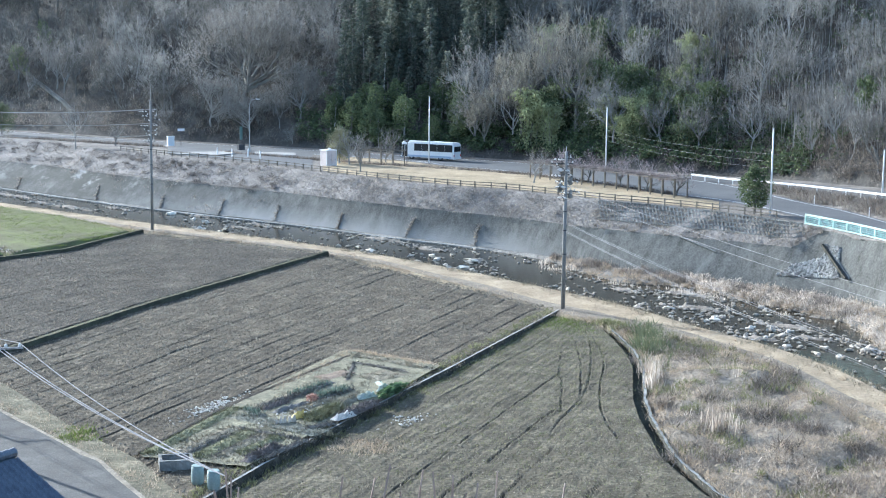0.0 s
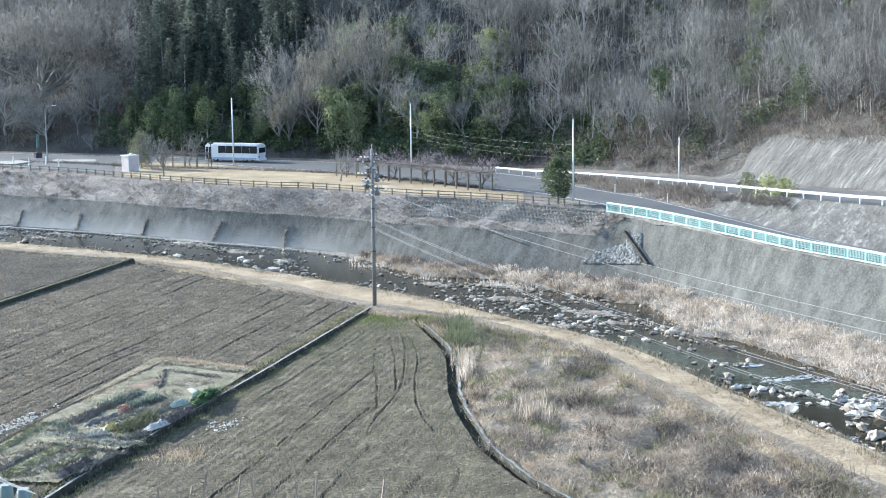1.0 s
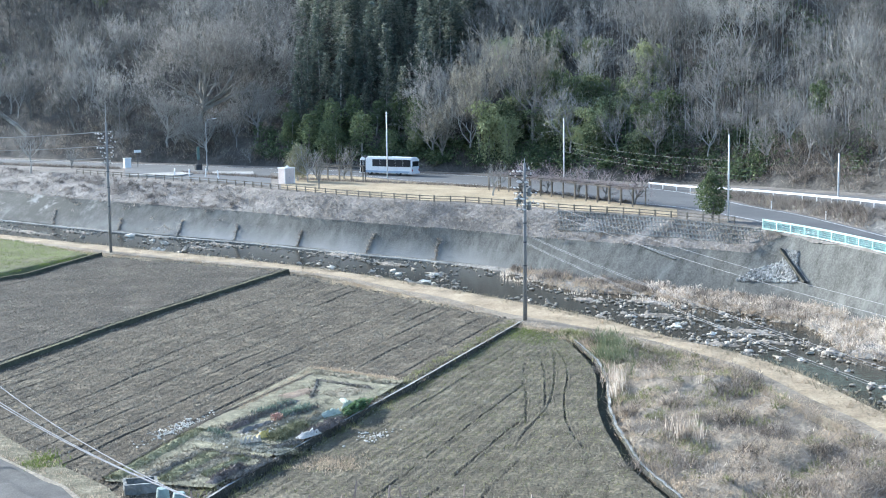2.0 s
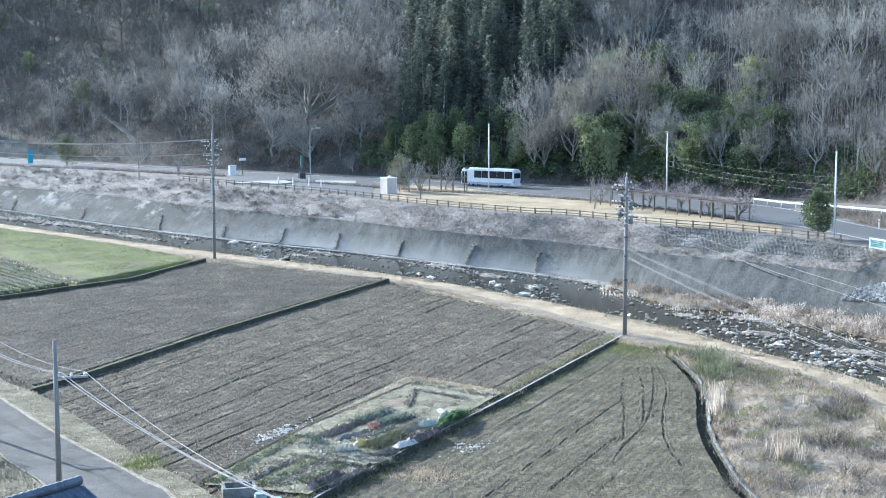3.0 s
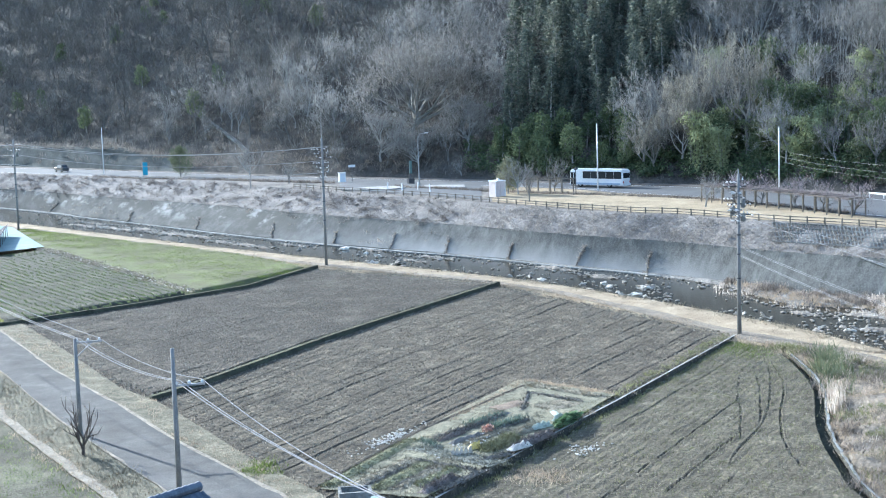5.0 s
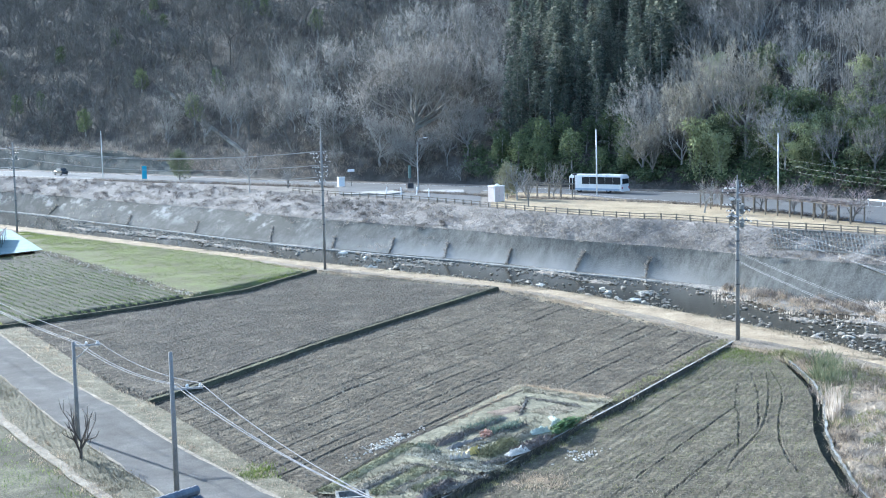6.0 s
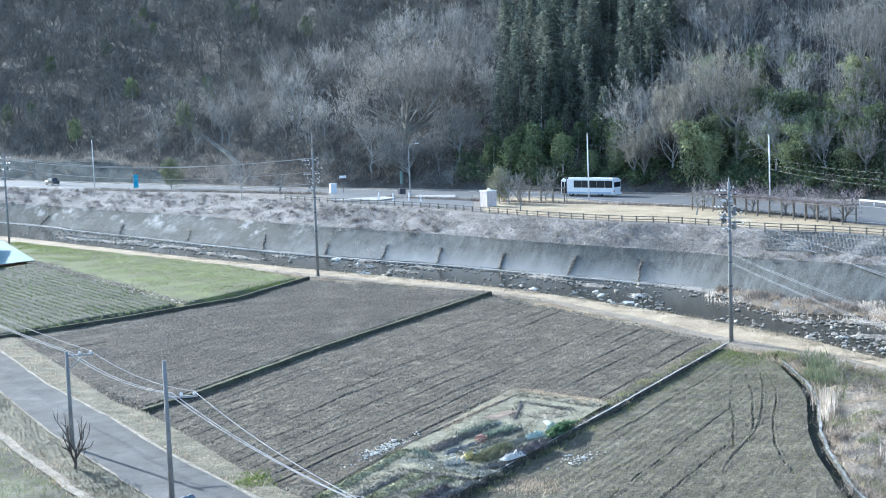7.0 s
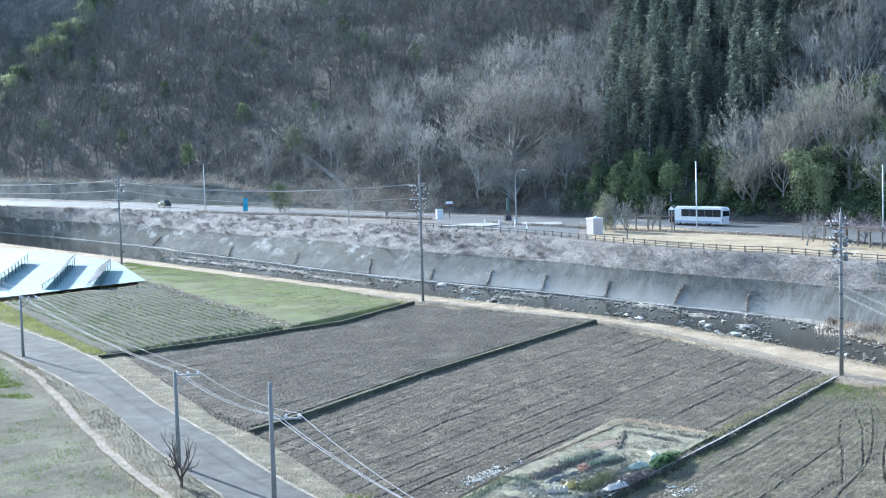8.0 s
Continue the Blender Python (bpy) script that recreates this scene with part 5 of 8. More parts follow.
far_end = Vector((-190, 305, 13))
for h, o in ((12.6, -0.9), (12.6, 0.9), (11.0, 0.6), (9.6, 0.0)):
    cable([far_end + Vector((o, o, h - 12.6)), (-95.4 + o * 0.7, 214.8 + o * 0.7, h + 1.4), (-36 + o * 0.7, 165.9 + o * 0.7, h + 1.8)], 1.3, 0.04)
for z1, z2, o in ((7.6, 7.5, 0.0), (7.4, 7.2, 0.4), (6.9, 6.5, 0.0), (6.7, 6.2, 0.4), (10.2, 10.0, -0.5), (10.6, 10.2, 0.5)):
    cable([(8.2 + o * 0.4, 116.8 + o * 0.6, z1 + 0.1), (25 + o, 50 + o * 0.6, z2)], 0.6, 0.011)
arm_tops = [[(-23 + k * 0.94, 69 + k * 0.34, 6.75), (-33 + k * 0.94, 81.2 + k * 0.34, 6.75), (-64.3 + k * 0.94, 122 + k * 0.34, 6.55), (-100 + k, 168, 7.0)] for k in (0.08, 0.3, 1.4)]
for line in arm_tops:
    cable([(-8, 48, 6.6), *line], 0.42, 0.02, "pale cable strung along the lane", "cables along the lane")


def road_pole(x, y, z, height, arm=0.0, label="slim pale concrete pole beside the road"):
    root = thing("road_pole", (x, y, z), 0, label=label, category="pole", group="poles along the main road")
    part("pole", tube_geo([(0, 0, -0.8), (0, 0, height)], [0.115, 0.08]), PORCELAIN if height < 10.5 else POLE, root, smooth=True)
    part("cap", tube_geo([(0, 0, height), (0, 0, height + 0.08)], [0.13, 0.08]), STEEL, root)
    if arm:
        q = Geo()
        q.box((0, 0, height - 0.5), (arm, 0.08, 0.1))
        part("crossarm", q, STEEL, root)
    return root


road_pole(-5.45, 221.3, 4.5, 10.1)
road_pole(20.1, 206.3, 4.5, 9.4)
road_pole(32.6, 153.9, 4.5, 9.2)
road_pole(47.0, 163.0, 5.4, 5.6)
road_pole(-112.5, 298.2, 4.5, 9.9)
road_pole(-176.2, 354.6, 4.5, 11.2)
road_pole(-58.0, 279.5, 8.0, 13.0, 1.4, "tall grey pole with a small crossarm before the wood")
for h in (0.2, 1.0, 1.7):
    cable([(20.1, 206.3, 10.9 - h), (32.6, 153.9, 11.2 - h), (47, 163, 10.6 - h), (75, 120, 12 - h)], 0.5, 0.009, "thin cable between roadside poles", "cables along the main road")


# ---- street furniture on the terrace ----
def street_lamp(x, y, z, height, reach, turn):
    root = thing("street_lamp", (x, y, z), turn, label="tall grey street lamp with a short curved arm", category="street lamp")
    part("pole", tube_geo([(0, 0, -0.2), (0, 0, height * 0.9), (reach * 0.3, 0, height * 0.98), (reach, 0, height)], [0.1, 0.07, 0.06, 0.05], 8), STEEL, root)
    q = Geo()
    q.box((reach + 0.25, 0, height - 0.02), (0.7, 0.28, 0.14), 0, 0.8)
    part("lamp_head", q, PORCELAIN, root)
    part("base", tube_geo([(0, 0, 0), (0, 0, 0.5)], [0.16, 0.13], 8), STEEL, root)
    return root


street_lamp(-36.0, 242.2, 4.5, 8.8, 1.2, 0)
park_lamp = thing("park_lamp", (-8.6, 216.5, 4.5), 0, label="small dark park lamp with a flat hood", category="park lamp")
part("pole", tube_geo([(0, 0, 0), (0, 0, 3.6)], 0.06), DARKSTEEL, park_lamp)
part("hood", tube_geo([(0, 0, 3.55), (0, 0, 3.7), (0, 0, 3.85)], [0.2, 0.42, 0.1], 10), DARKSTEEL, park_lamp)

TEAL = surface("dark_teal_paint", (0.07, 0.13, 0.12), (0.13, 0.20, 0.185), 1, 0.1, 0.6, 0.0)
sign = thing("road_sign", (-38.0, 245.7, 4.5), 40, label="narrow dark green upright sign by the road", category="sign")
part("support", tube_geo([(0, 0, 0), (0, 0, 4.0)], 0.09), DARKSTEEL, sign)
q = Geo()
q.box((0, -0.08, 2.9), (0.5, 0.12, 2.2))
part("board", q, TEAL, sign)
q = Geo()
q.box((0, 0, 0.5), (1.2, 0.6, 1.0))
part("plinth", q, DARKSTEEL, sign)

BLUE = surface("blue_paint", (0.03, 0.28, 0.42), (0.06, 0.38, 0.52), 1, 0.1, 0.5, 0.0)
banner = thing("roadside_banner", (-97.7, 282.1, 4.5), 30, label="tall narrow blue banner standing by the road", category="banner")
part("pole", tube_geo([(-0.5, 0, 0), (-0.5, 0, 3.2)], 0.04, 6), STEEL, banner)
q = Geo()
q.box((0, 0, 1.75), (0.95, 0.05, 2.6))
part("cloth", q, BLUE, banner)

box_sign = thing("roadside_cabinet", (-51.8, 254.7, 4.5), 35, label="small white roadside cabinet", category="cabinet")
q = Geo()
q.box((0, 0, 0.8), (1.2, 0.6, 1.6), 0, 0.97)
part("body", q, WHITE, box_sign)
q = Geo()
q.box((0, 0, 1.65), (1.35, 0.75, 0.1))
part("lid", q, WHITE, box_sign)
direction = thing("direction_sign", (-50.1, 255.4, 4.5), 35, label="thin dark signpost with a small plate", category="signpost")
part("post", tube_geo([(0, 0, 0), (0, 0, 3.1)], 0.06, 6), DARKSTEEL, direction)
q = Geo()
q.box((0, -0.06, 2.8), (1.3, 0.05, 0.45))
part("plate", q, WHITE, direction)

for x, y, lean in ((-39.6, 231.2, 3), (-36.8, 228.8, -2), (-34.4, 229.4, 4), (-31.7, 224.6, -5)):
    post = thing("white_post", (x, y, 4.57), 0, label="white painted marker post of the parking area", category="post", group="white posts of the parking area")
    post.rotation_euler = (radians(2), radians(lean), 0.4)
    q = Geo()
    q.box((0, 0, 0.6), (0.18, 0.15, 1.25), 0, 0.92)
    part("post", q, WHITE, post)
    q = Geo()
    q.box((0, 0, 1.25), (0.15, 0.12, 0.08), 0, 0.7)
    part("cap", q, WHITE, post)
q = Geo()
v0 = [(-47.5, 232.2), (-39.2, 230.4), (-37.2, 234.6), (-39.8, 238.5), (-44.5, 236.8)]
q.add([(x, y, 4.55) for x, y in v0] + [(x * 0.998 - 0.08, y * 0.999 + 0.2, 4.75) for x, y in v0], [(0, 1, 6, 5), (1, 2, 7, 6), (2, 3, 8, 7), (3, 4, 9, 8), (4, 0, 5, 9), (5, 6, 7, 8, 9)])
q.put("traffic_island", CONCRETE_LIGHT, label="low pale concrete island in the parking area", category="traffic island", kind="structure")

q = Geo()
v0 = [(-34.2, 233.9), (-27.2, 232.9), (-28.0, 238.5), (-34.8, 239.5)]
q.add([(x, y, 4.55) for x, y in v0] + [(x * 0.998, y + 0.1, 4.7) for x, y in v0], [(0, 1, 5, 4), (1, 2, 6, 5), (2, 3, 7, 6), (3, 0, 4, 7), (4, 5, 6, 7)])
q.put("traffic_island", CONCRETE_LIGHT, label="pale concrete slab between the road and the parking area", category="traffic island", kind="structure")

# shed
PINKISH = surface("pale_render", (0.56, 0.48, 0.455), (0.72, 0.64, 0.61), 1.2, 0.15, 0.8, 0.1)
shed = thing("shed", (-20.1, 213.4, 4.5), 42, label="small pale shed with a low domed vent on the roof", category="shed")
q = Geo()
q.box((0, 0, 1.15), (1.75, 1.6, 2.3))
part("body", q, PINKISH, shed)
q = Geo()
q.box((0, 0, 2.36), (1.95, 1.8, 0.13), 0, 0.97)
part("roof", q, WHITE, shed)
q = Geo()
q.tube([(0.2, 0, 2.4), (0.2, 0, 2.55), (0.2, 0, 2.68)], [0.3, 0.26, 0.1], 10)
part("vent", q, WHITE, shed)
for x in (-0.41, 0.41):
    q = Geo()
    q.box((x, -0.82, 1.0), (0.76, 0.06, 1.95))
    dr = part("door", q, PINKISH, shed)
    h = Geo()
    h.box((x + 0.28, -0.87, 1.0), (0.05, 0.05, 0.16))
    part("handle", h, STEEL, dr)
for s1 in (-1, 1):
    q = Geo()
    q.box((s1 * 0.87, -0.8, 1.15), (0.1, 0.1, 2.3))
    part("corner_post", q, WHITE, shed)


# pergolas
def pergola(name, line, width, height, spacing, label):
    root = thing(name, label=label, category="pergola", group="timber pergolas")
    p = np.array(line, float)
    length = np.linalg.norm(np.diff(p, axis=0), axis=1).sum()
    n = int(length / spacing)
    rows = [[], []]
    for i in range(n + 1):
        a = polyline(p, i / n)
        t = polyline(p, min(1, i / n + 0.02)) - polyline(p, max(0, i / n - 0.02))
        t /= np.linalg.norm(t)
        side = np.array([-t[1], t[0]])
        for k in (0, 1):
            c = a + side * width * (k - 0.5)
            q = Geo()
            q.box((c[0], c[1], Z_CREST + height / 2), (0.13, 0.13, height), 0.6)
            part("post", q, WOOD, root)
            rows[k].append(Vector((c[0], c[1], Z_CREST + height)))
        q = Geo()
        c1, c2 = a - side * (width / 2 + 0.4), a + side * (width / 2 + 0.4)
        q.add(*bar((c1[0], c1[1], Z_CREST + height + 0.16), (c2[0], c2[1], Z_CREST + height + 0.16), 0.12, 0.14))
        part("rafter", q, WOOD, root)
    for row in rows:
        for a, b in zip(row, row[1:]):
            q = Geo()
            q.add(*bar(a, b, 0.1, 0.13))
            part("beam", q, WOOD, root)
    return root


pergola("long_pergola", [(9.8, 198), (15.5, 188.5), (20.5, 180.5), (25.6, 171)], 1.9, 2.15, 2.3, "long dark timber pergola beside the lawn")
pergola("small_pergola", [(-15.5, 222.5), (-9.8, 216.5)], 2.2, 2.1, 2.6, "small dark timber pergola near the shed")

# trees of the terrace
hedge_line = [(-40, 239), (-24, 226), (-12, 216.5), (0, 209.5), (9, 201.5), (14, 194.5), (19.5, 186), (25, 176.5)]
PINKTWIG = surface("cherry_twigs", (0.26, 0.20, 0.20), (0.50, 0.42, 0.42), 3, 0.4, 1.0, 0.0)
for i, (x, y, h, w, lab) in enumerate(((-17.2, 216.5, 6.0, 2.4, "leafless tree with upswept limbs beside the shed"), (-14.6, 202.3, 5.9, 2.1, "pale-barked leafless tree beside the timber fence"), (-12.0, 221.5, 6.0, 2.5, "leafless spreading tree beside the small pergola"), (-67.5, 250.3, 8.0, 2.6, "thin leafless roadside tree"), (-61.2, 253.0, 4.2, 1.4, "young leafless roadside tree"), (9.0, 188.6, 5.2, 2.4, "leafless cherry tree at the edge of the lawn"))):
    ob = bare_tree("small_tree", 200 + i, h, w * 1.15, 0.14, 5, 480, 0.04, (BARK, TWIG), 0.045, 4)
    ob.matrix_basis = pose(x, y, Z_CREST, 0, 0, 40 * i)
    tagged(ob, lab, "tree")
for i, (x, y) in enumerate(((13.0, 195.5), (16.5, 190.5), (20.0, 184.5), (22.5, 179.5), (25.5, 174.0))):
    ob = bare_tree("cherry_tree", 220 + i, 4.5 + 0.4 * (i % 2), 2.5, 0.13, 5, 640, 0.05, (BARK, PINKTWIG), 0.045, 4)
    ob.matrix_basis = pose(x, y, Z_CREST, 0, 0, 70 * i)
    tagged(ob, "leafless cherry tree with pinkish twigs by the pergola", "tree", "cherry trees by the pergola")
OLIVE = surface("olive_leaves", (0.17, 0.165, 0.10), (0.38, 0.37, 0.24), 1.5, 0.3, 0.9, 0.0)
for seed, x, y, h, w, mt, lab in ((301, -18.9, 218.4, 5.4, 2.3, OLIVE, "small tree with yellow-green leaves behind the shed"), (302, 31.2, 155.5, 5.2, 2.1, LEAF, "round dark evergreen tree at the end of the timber fence"), (303, -90.3, 281.9, 6.2, 2.7, PINE, "round clipped evergreen tree by the road")):
    ob = leafy("round_tree", seed, h, w, mt, 0.2, 4200, 16, 0.15, 0.0, 0.2)
    ob.matrix_basis = pose(x, y, Z_CREST)
    tagged(ob, lab, "tree")
YELLOWLEAF = surface("yellow_green_leaves", (0.24, 0.25, 0.11), (0.48, 0.50, 0.25), 1.5, 0.3, 0.9, 0.0, translucent=0.4)
for i, (x, y, w) in enumerate(((50.4, 147, 1.2), (51.4, 143.5, 1.3), (52.0, 140.5, 1.1))):
    ob = leafy("shrub", 320 + i, 3.2, w * 1.35, YELLOWLEAF if i else OLIVE, 0.2, 1100, 10, 0.06, 0.0, 0.1)
    ob.matrix_basis = pose(x - 0.5, y, 5.0)
    tagged(ob, "yellow-green shrub on the bank under the guard rail", "shrub", "shrubs on the bank")

# ---- vehicles ----
GLASS = surface("tinted_glass", (0.015, 0.018, 0.022), (0.03, 0.034, 0.04), 1, 0.3, 0.12, 0.0, spec=0.6)
TYRE = surface("tyre_rubber", (0.015, 0.015, 0.015), (0.035, 0.035, 0.035), 0.5, 0.05, 0.9, 0.0)
BUSBLUE = surface("bus_skirt_blue", (0.30, 0.38, 0.50), (0.40, 0.48, 0.58), 1, 0.2, 0.4, 0.0)
RED = surface("lamp_red", (0.35, 0.02, 0.02), (0.5, 0.04, 0.03), 0.3, 0.05, 0.3, 0.0)


def rounded_box(size, centre, bevel):
    bmh = bmesh.new()
    bmesh.ops.create_cube(bmh, size=1.0, matrix=Matrix.Translation(centre) @ Matrix.Diagonal((*size, 1)))
    bmesh.ops.bevel(bmh, geom=bmh.edges[:], offset=bevel, segments=3, affect="EDGES")
    q = Geo()
    q.add([v.co.copy() for v in bmh.verts], [[v.index for v in f.verts] for f in bmh.faces])
    bmh.free()
    return q


def wheel(parent, x, y, r, w):
    t = part("wheel", tube_geo([(x, y - w / 2, r), (x, y - w / 2 + 0.03, r), (x, y + w / 2, r)], [r * 0.92, r, r * 0.95], 14), TYRE, parent)
    part("rim", tube_geo([(x, y - w / 2 - 0.015, r), (x, y + w / 2 + 0.01, r)], r * 0.55, 12), STEEL, t)


bus = thing("bus", (-5.3, 228.9, Z_CREST + 0.04), 149, label="white single-deck bus on the road by the lawn", category="bus")
bus.scale = (0.98, 1.0, 0.9)
part("body", rounded_box((9.9, 2.35, 2.65), (0, 0, 1.67), 0.16), WHITE, bus)
part("roof", rounded_box((9.5, 2.1, 0.22), (0, 0, 3.03), 0.1), WHITE, bus)
for s1 in (-1, 1):
    q = Geo()
    q.box((0, s1 * 1.165, 0.62), (9.1, 0.04, 0.34))
    part("skirt", q, BUSBLUE, bus)
    for i in range(6):
        if s1 > 0 and i == 5:
            continue
        q = Geo()
        q.box((-4.05 + i * 1.45, s1 * 1.17, 2.15), (1.41, 0.05, 1.25))
        part("side_window", q, GLASS, bus)
for x, w_, h_ in ((4.93, 2.0, 1.45), (-4.93, 1.9, 0.9)):
    q = Geo()
    q.box((x, 0, 2.05), (0.06, w_, h_))
    part("windscreen" if x > 0 else "rear_window", q, GLASS, bus)
q = Geo()
q.box((4.25, 1.17, 1.5), (1.0, 0.05, 2.1))
door = part("door", q, GLASS, bus, "folding glazed front door")
q = Geo()
q.box((4.25, 1.2, 1.5), (0.06, 0.03, 2.1))
part("door_frame", q, WHITE, door)
for x in (3.0, -2.5):
    for s1 in (-1, 1):
        wheel(bus, x, s1 * 1.02, 0.47, 0.3)
for s1 in (-1, 1):
    q = Geo()
    q.box((-4.95, s1 * 0.95, 0.95), (0.05, 0.22, 0.35))
    part("tail_lamp", q, RED, bus)
    q = Geo()
    q.box((4.95, s1 * 0.85, 0.85), (0.05, 0.35, 0.22))
    part("headlamp", q, PORCELAIN, bus)
for x in (4.95, -4.95):
    q = Geo()
    q.box((x, 0, 0.45), (0.12, 2.3, 0.28))
    part("bumper", q, WHITE, bus)
q = Geo()
q.box((-1.2, 0, 3.1), (2.0, 1.5, 0.2), 0, 0.9)
part("roof_unit", q, WHITE, bus)

car = thing("car", (-126.5, 309.5, Z_CREST + 0.04), 140, label="small dark car on the far road", category="car")
CARPAINT = surface("dark_car_paint", (0.04, 0.045, 0.05), (0.07, 0.075, 0.08), 1, 0.2, 0.3, 0.0, spec=0.6)
part("body", rounded_box((4.0, 1.65, 0.75), (0, 0, 0.68), 0.15), CARPAINT, car)
q = Geo()
q.box((-0.2, 0, 1.28), (2.3, 1.5, 0.55), 0, 0.82)
part("cabin", q, GLASS, car)
q = Geo()
q.box((-0.2, 0, 1.57), (1.85, 1.2, 0.06))
part("roof", q, CARPAINT, car)
for x in (1.25, -1.25):
    for s1 in (-1, 1):
        wheel(car, x, s1 * 0.75, 0.31, 0.2)

# ---- rocks in the river ----
gen = np.random.default_rng(5)


def rock_mesh(seed):
    bmr = bmesh.new()
    bmesh.ops.create_icosphere(bmr, subdivisions=2, radius=0.5)
    for v in bmr.verts:
        k = 1 + 0.95 * noise.noise(v.co * 2.6 + Vector((seed * 7.3, 0, 0))) + 0.3 * noise.noise(v.co * 5 + Vector((0, seed, 0)))
        v.co = Vector((v.co.x * k, v.co.y * k * 0.8, v.co.z * k * 0.55))
    me = bpy.data.meshes.new("rock")
    bmr.to_mesh(me)
    bmr.free()
    me.materials.append(ROCK)
    return me


rocks = [rock_mesh(i) for i in range(7)]


def river_place(az, k):
    b = math.radians(az)
    r = WATER_NEAR.at(b) + (WATER_FAR.at(b) - WATER_NEAR.at(b)) * k
    return math.sin(b) * r, math.cos(b) * r


# (bearing, share of the way across, how many, spread in bearing, spread across, size)
HEAPS = ((-22, 0.5, 14, 1.6, 0.25, 0.7), (-17.5, 0.45, 8, 1.2, 0.3, 0.8), (-13.6, 0.35, 6, 0.7, 0.2, 0.8), (-10.2, 0.5, 18, 0.9, 0.22, 0.9), (-8.6, 0.4, 14, 0.8, 0.2, 0.8), (-6.9, 0.3, 8, 0.6, 0.15, 0.8),
         (-4.0, 0.45, 20, 0.8, 0.18, 0.8), (-1.0, 0.5, 22, 0.7, 0.2, 0.9), (0.8, 0.45, 8, 0.4, 0.2, 0.9), (4.2, 0.5, 8, 0.7, 0.25, 0.8), (7.6, 0.5, 26, 0.9, 0.12, 0.9), (9.6, 0.55, 10, 0.8, 0.12, 0.9),
         (11.0, 0.35, 26, 1.0, 0.16, 0.85), (13.0, 0.45, 30, 1.2, 0.16, 0.8), (15.6, 0.75, 8, 0.9, 0.12, 0.7), (17.5, 0.25, 5, 0.6, 0.1, 0.7), (24.6, 0.5, 20, 0.6, 0.25, 0.75))
count = 0
for az, k, many, sa, sk, size in HEAPS:
    for _ in range(int(many * 0.62)):
        x, y = river_place(az + gen.normal() * sa, min(0.97, max(0.03, k + gen.normal() * sk)))
        ob = new("rock", rocks[int(gen.integers(7))])
        sz = size * float(np.exp(gen.normal() * 0.33)) * (0.85 if az < 1 else 0.5 if az < 15 else 0.4)
        ob.matrix_basis = pose(x, y, Z_WATER + 0.13 * sz, float(gen.uniform(-15, 15)), float(gen.uniform(-15, 15)), float(gen.uniform(0, 360)))
        ob.scale = (sz * float(gen.uniform(0.9, 1.7)), sz * 1.1, sz * float(gen.uniform(0.7, 1.2)))
        tagged(ob, "pale weathered rock lying in the shallow river", "rock", "rocks in the river")
        count += 1
# the rapids downstream: (x, y, how many, spread, size)
for x0, y0, many, spread, size in ((32.3, 98.4, 2, 0.3, 0.75), (32.4, 94.8, 7, 0.6, 0.4), (33.2, 93.4, 8, 0.7, 0.4), (34.1, 94.1, 5, 0.5, 0.4), (34.4, 92.2, 4, 0.35, 0.4), (35.4, 92.2, 6, 0.5, 0.38), (35.5, 89.2, 3, 0.3, 0.5), (31.4, 88.2, 7, 0.5, 0.42),
                                   (31.8, 87.0, 9, 0.6, 0.45), (32.3, 87.2, 1, 0.1, 1.1), (32.2, 85.0, 5, 0.5, 0.4), (32.1, 83.2, 6, 0.5, 0.36), (33.2, 84.2, 4, 0.4, 0.36), (36.9, 87.5, 4, 0.3, 0.5), (38.1, 89.3, 7, 0.6, 0.5), (37.3, 86.5, 7, 0.5, 0.5),
                                   (38.2, 87.4, 9, 0.6, 0.55), (37.9, 85.3, 6, 0.5, 0.6), (36.0, 84.4, 4, 0.4, 0.45), (35.8, 81.2, 1, 0.1, 1.4), (36.3, 82.3, 5, 0.6, 0.6), (41.0, 94.9, 5, 0.5, 0.4), (37.7, 91.4, 3, 0.4, 0.4), (32.6, 102.2, 4, 0.5, 0.4), (32.4, 116, 4, 0.6, 0.5),
                                   (33.1, 114.6, 6, 0.6, 0.5), (29.4, 100.6, 3, 0.4, 0.4), (28.4, 99.1, 3, 0.4, 0.4), (33.2, 82.3, 5, 0.5, 0.4), (34.5, 102.0, 6, 0.6, 0.4), (34.0, 79.0, 6, 0.6, 0.4)):
    for _ in range(many):
        ob = new("rock", rocks[int(gen.integers(7))])
        sz = size * float(np.exp(gen.normal() * 0.3))
        ob.matrix_basis = pose(x0 + float(gen.normal()) * spread, y0 + float(gen.normal()) * spread, Z_WATER + 0.12 * sz, float(gen.uniform(-12, 12)), float(gen.uniform(-12, 12)), float(gen.uniform(0, 360)))
        ob.scale = (sz * float(gen.uniform(0.9, 1.5)), sz * 1.1, sz * float(gen.uniform(0.7, 1.2)))
        tagged(ob, "pale weathered boulder standing in the rapids", "rock", "rocks in the river")
small_v, small_f = [], []
low = bmesh.new()
bmesh.ops.create_icosphere(low, subdivisions=1, radius=0.5)
low_v, low_f = np.array([v.co[:] for v in low.verts]), [[v.index for v in f.verts] for f in low.faces]
low.free()
